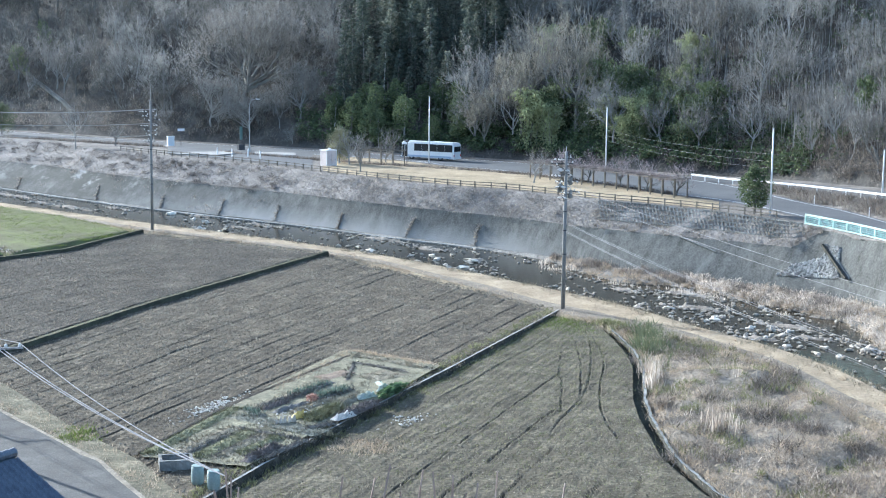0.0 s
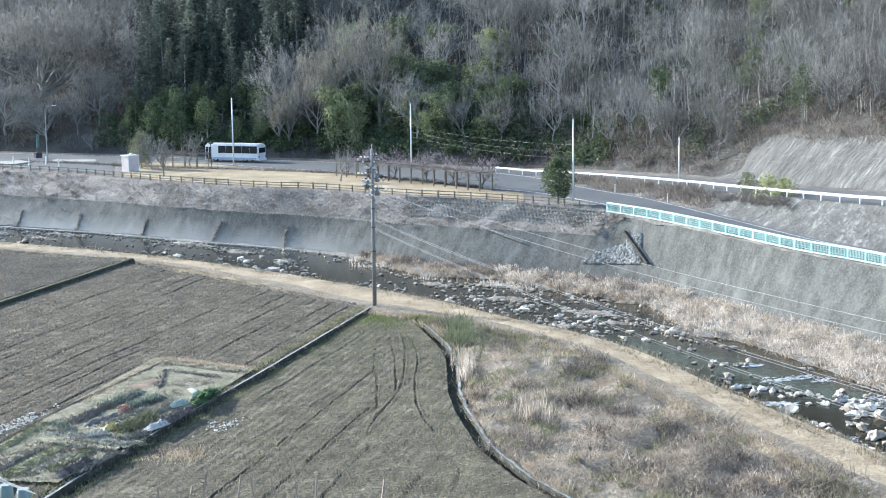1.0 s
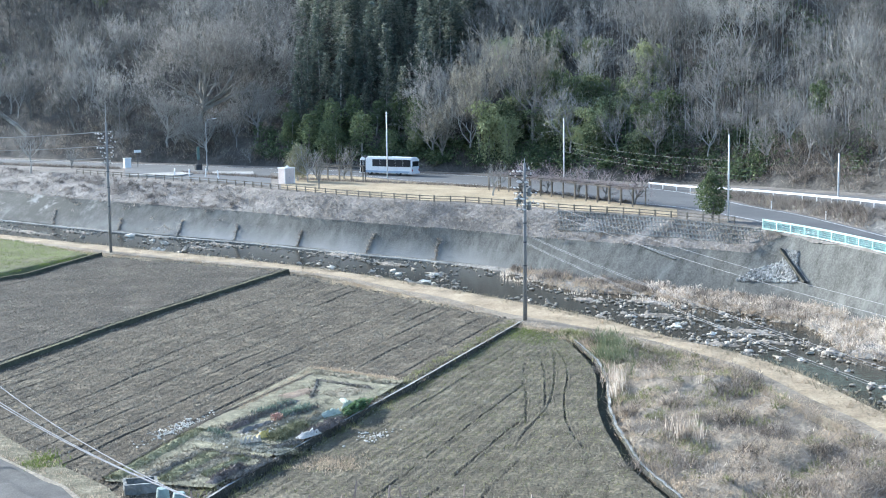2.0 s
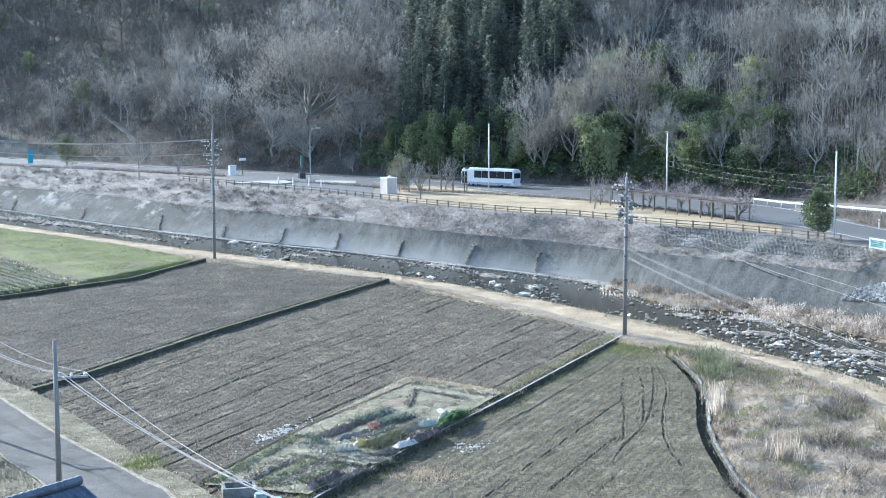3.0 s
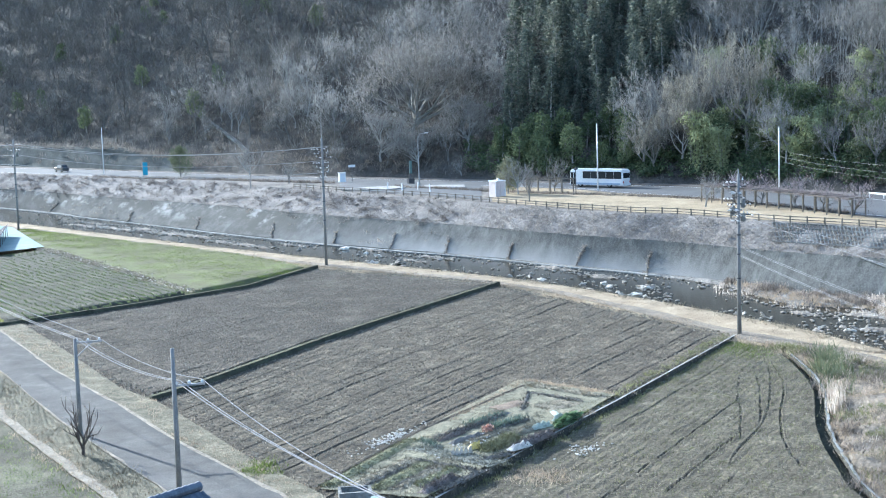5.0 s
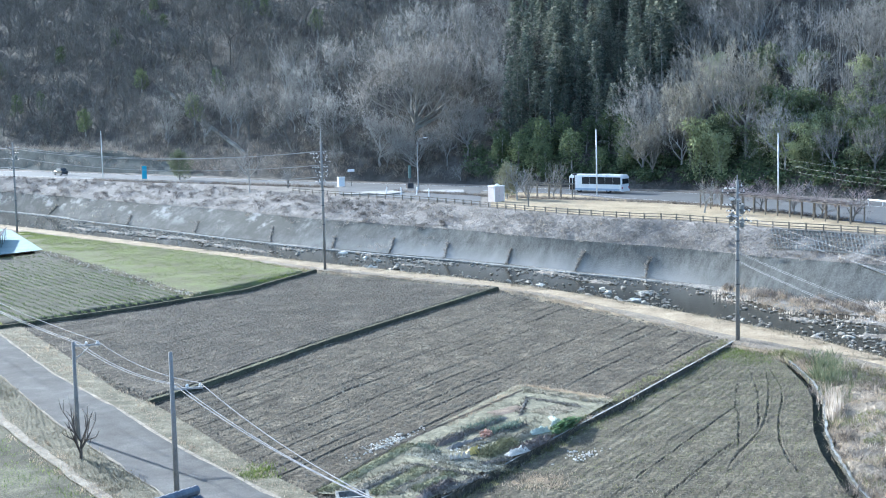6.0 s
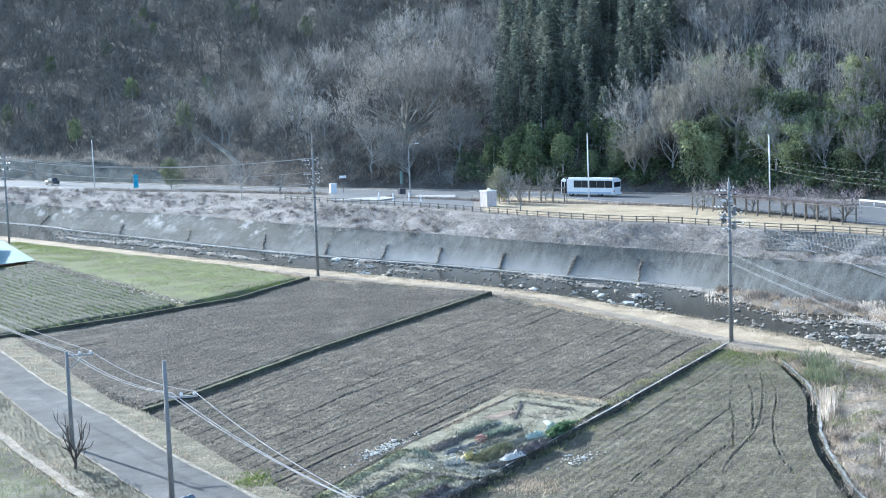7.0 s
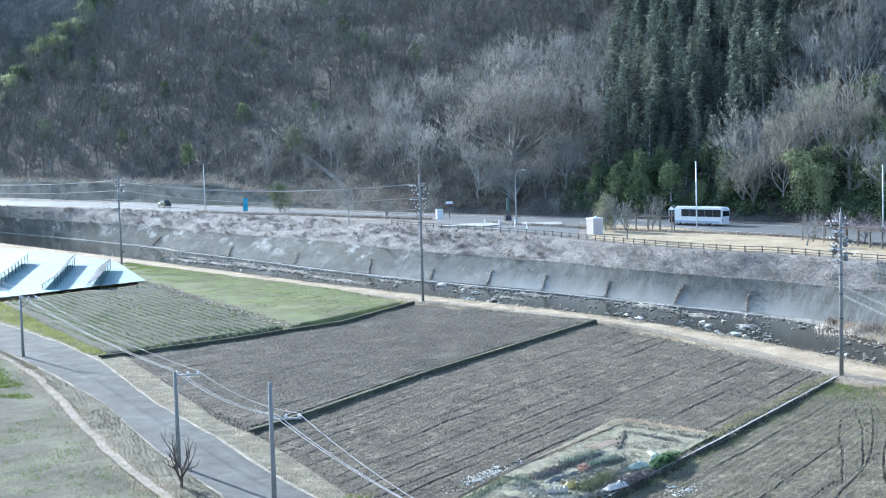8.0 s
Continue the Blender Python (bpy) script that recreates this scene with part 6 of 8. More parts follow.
for i in range(2300):
    az, k, many, sa, sk, size = HEAPS[int(gen.integers(len(HEAPS)))]
    if gen.random() < 0.6:
        x, y = river_place(az + gen.normal() * sa, min(1.0, max(0.0, k + gen.normal() * sk * 1.3)))
    else:
        x, y = river_place(gen.uniform(-24, 25), gen.choice([gen.uniform(0, 0.12), gen.uniform(0.85, 1.02)]))
    if math.degrees(math.atan2(x, y)) > 14 and gen.random() < 0.6:
        continue
    sz = gen.uniform(0.12, 0.42) if gen.random() < 0.9 else gen.uniform(0.4, 0.65)
    q = low_v * [sz * gen.uniform(0.7, 1.5), sz, sz * 0.6] * (1 + 0.25 * gen.normal(size=(len(low_v), 1)) * 0.6) + [x, y, Z_WATER + 0.07]
    n0 = len(small_v)
    small_v.extend(q.tolist())
    small_f.extend([tuple(j + n0 for j in f) for f in low_f])

# low gravel shoals that break the water
SHOAL = surface("tan_shoal_gravel", (0.15, 0.128, 0.105), (0.44, 0.385, 0.325), 1.2, 0.2, 1.0, 1.0, third=(0.28, 0.243, 0.20))
for x, y, length, width, turn in ((22.4, 141.5, 7, 2.2, 40), (22.0, 133.4, 6, 1.8, 35), (16.4, 143.4, 5, 1.6, 45), (28.2, 125, 7, 1.7, 40), (24.6, 119.4, 5, 1.2, 30), (29.6, 119.6, 4, 1.2, 35), (33.2, 129.5, 5, 1.4, 30), (24.5, 151.6, 9, 1.5, 42), (-99, 251, 16, 2.6, 42), (-90, 243.5, 15, 2.2, 42), (-79, 234.5, 14, 2.4, 42), (-71, 228, 10, 1.8, 42), (-58, 213, 12, 1.6, 42), (-29.5, 191, 6, 1.2, 42), (-9.9, 181, 8, 2.6, 42), (-4.1, 172.6, 6, 1.6, 42), (-27.5, 194.6, 7, 2.0, 42), (-97, 253.5, 9, 2.0, 42), (-85, 242.4, 12, 1.8, 42), (-75, 232.3, 9, 1.8, 42), (-64.5, 219.3, 8, 1.8, 42), (-51.5, 213, 8, 1.2, 42), (-37.5, 204, 5, 1.2, 42)):
    c, s1 = math.cos(radians(-turn)), math.sin(radians(-turn))
    vs, nx, ny = [], 8, 14
    for j in range(ny + 1):
        for i in range(nx + 1):
            u, v = i / nx * 2 - 1, j / ny * 2 - 1
            w = noise.noise(Vector((x + u * 2, y + v * 2, 1)))
            px, py = v * length / 2 * (1 + 0.2 * w), u * width / 2 * (1 + 0.3 * w)
            vs.append((x + px * c - py * s1, y + px * s1 + py * c, Z_WATER - 0.12 + 0.32 * max(0.0, 1 - u * u - v * v * 0.8) * (0.8 + w)))
    put("shoal", vs, [(j * (nx + 1) + i, j * (nx + 1) + i + 1, (j + 1) * (nx + 1) + i + 1, (j + 1) * (nx + 1) + i) for j in range(ny) for i in range(nx)], SHOAL, smooth=True, label="low gravel shoal breaking the surface of the river", category="shoal", group="shoals in the river")
    for _ in range(int(length * width * 5)):
        u, v = gen.normal() * 0.42, gen.normal() * 0.42
        px, py, sz = v * length, u * width, gen.uniform(0.1, 0.42)
        q = low_v * [sz * gen.uniform(0.8, 1.6), sz, sz * 0.55] * (1 + 0.2 * gen.normal(size=(len(low_v), 1))) + [x + px * c - py * s1, y + px * s1 + py * c, Z_WATER + 0.1]
        n0 = len(small_v)
        small_v.extend(q.tolist())
        small_f.extend([tuple(j + n0 for j in f) for f in low_f])
put("river_stones", small_v, small_f, ROCK, label="small stones strewn over the river bed and shoals", category="stones", kind="stuff")

# white water over the shallows
FOAM = surface("white_water", (0.40, 0.385, 0.36), (0.80, 0.775, 0.735), 0.4, 0.1, 0.9, 0.3, island=0.5)
q = Geo()
for xa, ya, xb, yb, many, wide in ((34.2, 96.5, 38.0, 97.4, 120, 0.35), (37.6, 95.6, 39.0, 96.4, 40, 0.3), (31.5, 90.2, 34.1, 89.8, 110, 0.3), (33.2, 81.6, 34.3, 80.6, 70, 0.3), (34.2, 101.4, 35.6, 101.7, 50, 0.3), (39.3, 90.7, 40.2, 89.8, 60, 0.4), (28.9, 93.7, 30.4, 93.6, 40, 0.2), (33.8, 76.3, 34.6, 77, 60, 0.35), (25.6, 111.3, 26.7, 111.3, 26, 0.3), (24.0, 119, 24.8, 119, 12, 0.3)):
    for _ in range(many):
        k = gen.random()
        x, y = xa + (xb - xa) * k + gen.normal() * wide * 0.5, ya + (yb - ya) * k + gen.normal() * wide
        r = gen.uniform(0.04, 0.13)
        ring = [(x + math.cos(t) * r * gen.uniform(1.0, 2.6), y + math.sin(t) * r * gen.uniform(0.4, 1.0), Z_WATER + 0.015 + gen.uniform(0, 0.02)) for t in np.arange(0, 6.28, 0.9)]
        q.add([(x, y, Z_WATER + 0.06)] + ring, [(0, i + 1, (i + 1) % len(ring) + 1) for i in range(len(ring))])
q.put("white_water", FOAM, label="broken white water over the shallows", category="foam", kind="stuff")


# ---- grasses, reeds and brush ----
def tufts(name, places, low, high, width, spread, blades, mat, label, category, arch=0.35):
    """Tufts of upright blades at the given places."""
    p = np.repeat(np.array(places, float), blades, axis=0)
    n = len(p)
    base = p + np.column_stack([gen.normal(size=(n, 2)) * spread, np.zeros(n)])
    h = gen.uniform(low, high, n)
    lean = gen.normal(size=(n, 2)) * h[:, None] * arch
    tip = base + np.column_stack([lean, h])
    w = gen.uniform(0, 3.14, n)
    side = np.column_stack([np.cos(w), np.sin(w), np.zeros(n)]) * (width * gen.uniform(0.6, 1.4, n))[:, None] / 2
    base[:, 2] -= 0.08
    v = np.stack([base - side, base + side, tip], 1).reshape(-1, 3)
    f = np.arange(3 * n).reshape(-1, 3)
    me = bpy.data.meshes.new(name)
    me.vertices.add(3 * n)
    me.vertices.foreach_set("co", v.ravel())
    me.loops.add(3 * n)
    me.loops.foreach_set("vertex_index", f.ravel())
    me.polygons.add(n)
    me.polygons.foreach_set("loop_start", np.arange(0, 3 * n, 3))
    me.polygons.foreach_set("loop_total", np.full(n, 3))
    me.materials.append(mat)
    me.update()
    me.validate()
    return tagged(new(name, me), label, category, kind="stuff")


def mounds(name, centres, low, high, blades, length, width, mat, label, category):
    """Rounded bushes: blades that stand out all over low domes."""
    c = np.repeat(np.array(centres, float), blades, axis=0)
    n = len(c)
    r = np.repeat(gen.uniform(low, high, len(centres)), blades)[:, None]
    d = gen.normal(size=(n, 3))
    d[:, 2] = np.abs(d[:, 2]) * 0.8 + 0.05
    d /= np.linalg.norm(d, axis=1)[:, None]
    base = c + d * r * gen.uniform(0.35, 1.0, n)[:, None]
    way = d + gen.normal(size=(n, 3)) * 0.6
    tip = base + way / np.linalg.norm(way, axis=1)[:, None] * length * gen.uniform(0.5, 1.4, n)[:, None]
    w = gen.uniform(0, 3.14, n)
    side = np.column_stack([np.cos(w), np.sin(w), gen.normal(size=n) * 0.4]) * width / 2
    v = np.stack([base - side, base + side, tip], 1).reshape(-1, 3)
    return put(name, v, [(3 * i, 3 * i + 1, 3 * i + 2) for i in range(n)], mat, label=label, category=category, kind="stuff")


def between(a, b, za, zb, low, high, n, keep=None):
    """Random places on the sheet between two lines."""
    out = []
    while len(out) < n:
        az, k = gen.uniform(low, high), gen.random()
        t = math.radians(az)
        ra, rb = a.at(t), b.at(t)
        r = ra + (rb - ra) * k
        x, y = math.sin(t) * r, math.cos(t) * r
        if keep and not keep(x, y, az, k):
            continue
        za_ = za(t) if callable(za) else za
        zb_ = zb(t) if callable(zb) else zb
        out.append((x, y, za_ + (zb_ - za_) * k))
    return out


def patchy(scale, level, seed):
    return lambda x, y, az, k: noise.noise(Vector((x / scale, y / scale, seed))) > level + gen.normal() * 0.12


tufts("reed_bed", between(WATER_FAR.beyond(0.6), WALL_BASE, Z_WATER + 0.2, Z_WATER + 0.3, 11.0, 34, 1000, patchy(1.5, 0.0, 6)), 0.15, 0.7, 0.08, 0.3, 12, REED, "bed of tall dry straw-coloured reeds at the foot of the wall", "reeds", 0.8)
mounds("reed_clumps", between(WATER_FAR.beyond(0.4), WALL_BASE.beyond(-0.5), Z_WATER + 0.15, Z_WATER + 0.3, 9, 34, 520, patchy(2.2, -0.1, 16)), 0.4, 1.15, 85, 0.3, 0.085, REED, "rounded clumps of pale dry reed", "reeds")
tufts("reed_fringe", between(WATER_FAR.beyond(-2.5), WALL_BASE, Z_WATER + 0.1, Z_WATER + 0.3, 3.2, 16, 160, patchy(5, 0.1, 4)), 0.1, 0.35, 0.08, 0.4, 10, REED, "patches of dry reeds on the gravel bar", "reeds", 0.25)
SHRUBS = surface("dull_brown_twigs", (0.10, 0.09, 0.083), (0.30, 0.272, 0.25), 5, 0.6, 1.0, 0.0, translucent=0.25, island=0.35)
tufts("embankment_grass", between(FACE, CREST, face_top, crest_z, -33, 5.5, 4600, patchy(4, -0.6, 1)), 0.05, 0.2, 0.12, 0.4, 8, surface("matted_grass", (0.17, 0.157, 0.142), (0.345, 0.32, 0.29), 3, 0.4, 1.0, 0.0, translucent=0.35, island=0.15), "matted withered grass on the embankment", "grass", 0.8)
mounds("embankment_shrubs", [(x, y, z - 0.1) for x, y, z in between(FACE.beyond(-0.3), CREST.beyond(-0.6), face_top, crest_z, -33, -7, 620, patchy(7, -0.12, 51)) if x < -38 or gen.random() < 0.3], 0.25, 0.75, 60, 0.35, 0.07, SHRUBS, "low brown shrubs on the embankment", "shrubs")
tufts("lattice_grass", between(FACE, CREST, face_top, crest_z, 5.3, 14, 900), 0.08, 0.3, 0.08, 0.25, 7, BRUSH, "withered grass between the lattice ribs", "grass", 0.7)
HANG = surface("hanging_dead_grass", (0.15, 0.136, 0.12), (0.33, 0.303, 0.272), 2, 0.3, 1.0, 0.0, translucent=0.4, island=0.2)
fringe = []
for az in np.arange(-33, -8.0, 0.03):
    t = math.radians(az)
    drop = max(0.0, 0.03 + 0.3 * noise.noise(Vector((az * 1.5, 0, 2))) + 0.22 * noise.noise(Vector((az * 5, 3, 2))))
    for k in np.arange(1.04 - drop, 1.05, 0.07):
        r = float(WALL_BASE.at(t) + (FACE.at(t) - WALL_BASE.at(t)) * k) - 0.1
        fringe.append((math.sin(t) * r, math.cos(t) * r, Z_BED + (face_top(t) - Z_BED) * k))
tufts("wall_fringe", fringe, 0.08, 0.25, 0.08, 0.22, 2, HANG, "dead grass hanging over the top of the river wall", "grass", 1.1)
tufts("wall_creeper", between(WALL_BASE, FACE, Z_BED + 1.2, face_top, -33, -8, 110, patchy(5, 0.18, 8)), 0.15, 0.5, 0.09, 0.4, 8, BRUSH, "dry creeper hanging on the river wall", "creeper", 1.0)
tufts("joint_weeds", [tuple(p) for p in joint_places], 0.1, 0.5, 0.08, 0.2, 8, BRUSH, "dry weeds growing from the wall's joints", "weeds", 1.0)
tufts("bank_grass", between(PATH_OUT.beyond(-0.4), WATER_NEAR, Z_PATH, Z_WATER, -30, 34, 1900), 0.15, 0.5, 0.06, 0.3, 8, DRY, "dry grass on the near river bank", "grass", 0.5)
tufts("track_grass", between(PATH_IN.beyond(-1.0), PATH_OUT.beyond(-1.2), Z_PATH, Z_PATH, -28, 34, 2400, patchy(3.5, 0.0, 31)), 0.04, 0.14, 0.05, 0.3, 8, WEEDTAN, "short dry grass on the track", "grass", 0.9)
tufts("reed_litter", between(WATER_FAR.beyond(0.2), WALL_BASE, Z_WATER + 0.15, Z_WATER + 0.3, 5, 34, 2200), 0.08, 0.45, 0.08, 0.45, 8, WEEDTAN, "flattened dead reeds and litter on the gravel bar", "reeds", 1.1)
tufts("bar_scrub", [(x + gen.normal() * 0.5, y + gen.normal() * 0.5, z) for x, y, z in between(WATER_FAR.beyond(1.0), WALL_BASE.beyond(0.5), Z_WATER + 0.2, Z_WATER + 0.4, 3.5, 15, 30) for _ in range(6)], 0.3, 1.2, 0.07, 0.4, 11, THICKET, "brown scrub at the foot of the river wall", "scrub", 0.5)
tufts("bar_stalks", [(x + gen.normal() * 0.4, y + gen.normal() * 0.4, z) for x, y, z in between(WATER_FAR.beyond(0.5), WALL_BASE, Z_WATER + 0.2, Z_WATER + 0.3, 3.2, 13, 40) for _ in range(5)], 0.1, 0.4, 0.08, 0.35, 10, REED, "pale dry stalks among the scrub", "reeds", 0.4)
mounds("track_bushes", between(PATH_OUT.beyond(-1.3), PATH_OUT.beyond(1.2), Z_PATH - 0.1, Z_PATH - 0.6, -24, 30, 420, patchy(4, -0.1, 41)), 0.12, 0.4, 45, 0.22, 0.05, WEEDTAN, "low tan bushes along the river edge of the track", "weeds")
tufts("track_edge", between(PATH_OUT.beyond(-0.9), PATH_OUT.beyond(0.8), Z_PATH, Z_PATH - 0.4, -28, 34, 2200, patchy(3, -0.2, 11)), 0.1, 0.4, 0.06, 0.35, 7, DRY, "pale grass along the river edge of the track", "grass", 0.7)
tufts("track_edge_field", between(PATH_IN.beyond(-1.6), PATH_IN.beyond(0.5), Z_PATH - 0.3, Z_PATH, -28, 34, 2200, patchy(2.5, -0.1, 12)), 0.08, 0.3, 0.06, 0.35, 7, WEEDTAN, "ragged turf along the field edge of the track", "grass", 0.8)
mounds("bar_bushes", between(WATER_FAR.beyond(0.8), WALL_BASE, Z_WATER + 0.1, Z_WATER + 0.3, 3.4, 15, 70), 0.4, 0.95, 90, 0.5, 0.06, THICKET, "rounded brown bushes on the gravel bar", "bushes")
mounds("bar_weeds", between(WATER_FAR.beyond(0.4), WALL_BASE, Z_WATER + 0.1, Z_WATER + 0.3, 3.4, 22, 130), 0.3, 0.7, 70, 0.4, 0.06, WEEDTAN, "rounded clumps of tan weeds on the gravel bar", "weeds")
VINE = surface("vine_twigs", (0.20, 0.165, 0.155), (0.46, 0.40, 0.38), 2, 0.3, 1.0, 0.0)
tufts("pergola_vines", [(*(polyline([(9.8, 198), (15.5, 188.5), (20.5, 180.5), (25.6, 171)], t) + gen.normal(size=2) * 0.6), Z_CREST + 2.15) for t in gen.random(520)], 0.1, 0.7, 0.05, 0.3, 8, VINE, "tangle of bare vines on top of the long pergola", "vines", 1.1)
tufts("low_hedge", [(*(polyline(hedge_line, t) + gen.normal(size=2) * 0.35), Z_CREST) for t in gen.random(700)], 0.15, 0.6, 0.08, 0.3, 11, THICKET, "low brown hedge between lawn and road", "hedge", 0.7)
tufts("road_hedge", between(ROAD_FRONT.beyond(-2.2), ROAD_FRONT.beyond(-0.8), crest_z, crest_z, -21, -11.8, 420), 0.2, 0.75, 0.09, 0.35, 10, THICKET, "low dark hedge between the road and the embankment", "hedge", 0.6)
tufts("verge_brush", between(ROAD_BACK.beyond(0.6), GUARD, crest_z, rise, 11, 17.2, 460), 0.2, 0.9, 0.09, 0.4, 9, BRUSH, "withered brush on the bank under the side road", "brush", 0.6)
tufts("rock_cut_brush", [(x, y, rise(math.atan2(x, y)) + 4.6 * cut_share(math.atan2(x, y))) for x, y, _ in between(FOOT.beyond(4.0), FOOT.beyond(7.5), 0, 0, 17.6, 30, 480)], 0.3, 1.6, 0.08, 0.5, 10, BRUSH, "withered brush overhanging the rock face", "brush", 0.8)
tufts("hill_wall_brush", [(x, y, float(np.interp(math.degrees(math.atan2(x, y)), [-34, -20, -16.6], [9.2, 9.0, 5.2]))) for x, y, _ in between(FOOT.beyond(1.8), FOOT.beyond(5.0), 0, 0, -33, -16.6, 420)], 0.4, 1.8, 0.12, 0.7, 10, BRUSH, "withered brush along the top of the mossy wall", "brush", 0.8)
tufts("verge_thicket", between(ROAD_BACK.beyond(0.8), GUARD.beyond(-0.6), crest_z, rise, 11, 17.4, 330, patchy(5, -0.05, 3)), 0.3, 1.1, 0.08, 0.45, 12, THICKET, "brown twiggy bushes on the bank under the side road", "bushes", 0.7)
mounds("slope_shrubs", [(x, y, hill_height(x, y) - 0.2) for x, y, _ in between(FOOT.beyond(0.8), FOOT.beyond(60), 0, 0, 9.5, 27, 800, lambda x, y, az, k: gen.random() < 1.1 - k and not (az > 17.2 and k < 0.1))], 0.5, 1.5, 60, 0.7, 0.08, SHRUBS, "purple-brown leafless shrubs on the slope", "shrubs")
mounds("cut_shrubs", [(x, y, rise(math.atan2(x, y)) + 4.5 * cut_share(math.atan2(x, y))) for x, y, _ in between(FOOT.beyond(5.0), FOOT.beyond(8.5), 0, 0, 17.3, 28, 110)], 0.5, 1.2, 75, 0.8, 0.08, SHRUBS, "leafless shrubs along the top of the rock face", "shrubs")
mounds("rail_shrubs", between(GUARD.beyond(-1.6), GUARD.beyond(-0.5), lambda b: rise(b) - 0.7, lambda b: rise(b) - 0.25, 11.5, 20.2, 120), 0.3, 0.7, 70, 0.45, 0.06, SHRUBS, "leafless shrubs under the guard rail of the side road", "shrubs")
tufts("far_saplings", [(x, y, hill_height(x, y)) for x, y, _ in between(FOOT.beyond(6), FOOT.beyond(130), 0, 0, -33, -6, 6000)], 0.8, 3.2, 0.16, 1.0, 6, TWIG, "dense bare saplings between the trees high on the hill", "saplings", 0.45)
tufts("slope_stems", [(x, y, hill_height(x, y)) for x, y, _ in between(FOOT.beyond(5), FOOT.beyond(75), 0, 0, 7, 30, 1500, lambda x, y, az, k: not (az > 17.4 and k < 0.06))], 3.0, 7.5, 0.13, 1.2, 3, BARK, "thin bare stems of young trees on the slope", "saplings", 0.07)
tufts("wood_floor", [(x, y, hill_height(x, y)) for x, y, _ in between(FOOT.beyond(0.5), FOOT.beyond(40), 0, 0, -33, 30, 5500, lambda x, y, az, k: not (az > 17.4 and k < 0.18))], 0.3, 1.8, 0.08, 0.6, 8, surface("brown_saplings", (0.08, 0.068, 0.057), (0.28, 0.245, 0.21), 4, 0.5, 1.0, 0.0, translucent=0.2), "brown undergrowth and saplings in the wood", "undergrowth", 0.5)
WEED_EDGE = Line([(x + 0.65, y) for x, y in DITCH])
strip("weed_ground", [(WEED_EDGE, Z_C - 0.15), (PATH_IN.beyond(-1.0), Z_PATH - 0.1)], WEEDSOIL, [16], 0.85, low=6.0, high=40, step=0.35, label="lumpy ground of withered weeds beside the track", category="ground", kind="structure")
tufts("weeds", [(x, y, z + 0.85 * noise.noise(Vector((x, y, z)) * 0.35)) for x, y, z in between(WEED_EDGE, PATH_IN, Z_C - 0.15, Z_PATH, 7.0, 40, 3600, lambda x, y, az, k: y > 46 and x > 9)], 0.06, 0.26, 0.05, 0.35, 10, WEEDTAN, "tangled withered weeds beside the track", "weeds", 1.6)
tufts("pale_weeds", [(x, y, z + 0.85 * noise.noise(Vector((x, y, z)) * 0.35)) for x, y, z in between(WEED_EDGE, PATH_IN, Z_C - 0.05, Z_PATH, 7.0, 36, 90, lambda x, y, az, k: y > 46 and x > 9)], 0.2, 0.6, 0.05, 0.2, 7, REED, "pale dead stalks among the weeds", "weeds", 0.5)
tufts("brambles", [(x + gen.normal() * 0.5, y + gen.normal() * 0.5, z + 0.6 * noise.noise(Vector((x, y, z)) * 0.35)) for x, y, z in between(WEED_EDGE, PATH_IN, Z_C - 0.1, Z_PATH, 7.0, 34, 60, lambda x, y, az, k: y > 50 and x > 11) for _ in range(14)], 0.2, 0.8, 0.05, 0.35, 12, THICKET, "dark brown bramble bushes among the weeds", "brambles", 0.9)
def lumpy(n, low, high, keep=None):
    return [(x, y, z + 0.7 * noise.noise(Vector((x, y, z)) * 0.35) - 0.15) for x, y, z in between(WEED_EDGE, PATH_IN, Z_C - 0.1, Z_PATH, low, high, n, lambda x, y, az, k: y > 46 and x > 11.4 and (keep is None or keep(x, y)))]


GREYWEED = surface("grey_withered_weeds", (0.28, 0.236, 0.19), (0.56, 0.485, 0.40), 3, 0.4, 1.0, 0.0, third=(0.42, 0.358, 0.292), translucent=0.4, island=0.1)
mounds("weed_mounds", lumpy(340, 7, 40), 0.3, 1.0, 90, 0.28, 0.055, GREYWEED, "rounded grey mounds of withered weeds", "weeds")
mounds("bramble_mounds", lumpy(230, 8, 38, lambda x, y: noise.noise(Vector((x / 6, y / 6, 9))) > -0.05), 0.35, 1.0, 80, 0.3, 0.05, THICKET, "reddish-brown bramble mounds among the weeds", "brambles")
GREENWEED = surface("greenish_weeds", (0.11, 0.12, 0.06), (0.30, 0.30, 0.165), 3, 0.4, 1.0, 0.0, translucent=0.45)
mounds("green_mounds", lumpy(190, 6.5, 36, lambda x, y: noise.noise(Vector((x / 5, y / 5, 21))) > 0.05 or y > 96), 0.25, 0.7, 70, 0.26, 0.06, GREENWEED, "low green mounds of weeds beside the track", "weeds")
tufts("green_weeds", between(Line([(x + 0.7, y) for x, y in DITCH]), PATH_IN, Z_C - 0.2, Z_PATH, 5.5, 40, 900, lambda x, y, az, k: y > 48 and noise.noise(Vector((x / 5, y / 5, 2))) > (0.0 if y > 88 else 0.25)), 0.12, 0.45, 0.07, 0.35, 10, GREENWEED, "patches of green weeds beside the track", "weeds", 0.7)
tufts("pampas_tuft", [(12.4 + gen.normal() * 0.25, 93.2 + gen.normal() * 1.6, Z_C) for _ in range(15)] + [(14.4 + gen.normal() * 0.7, 79.5 + gen.normal() * 0.7, Z_C + 0.1) for _ in range(9)], 0.5, 1.3, 0.06, 0.2, 14, REED, "tall pale pampas grass beside the ditch", "grass", 0.16)
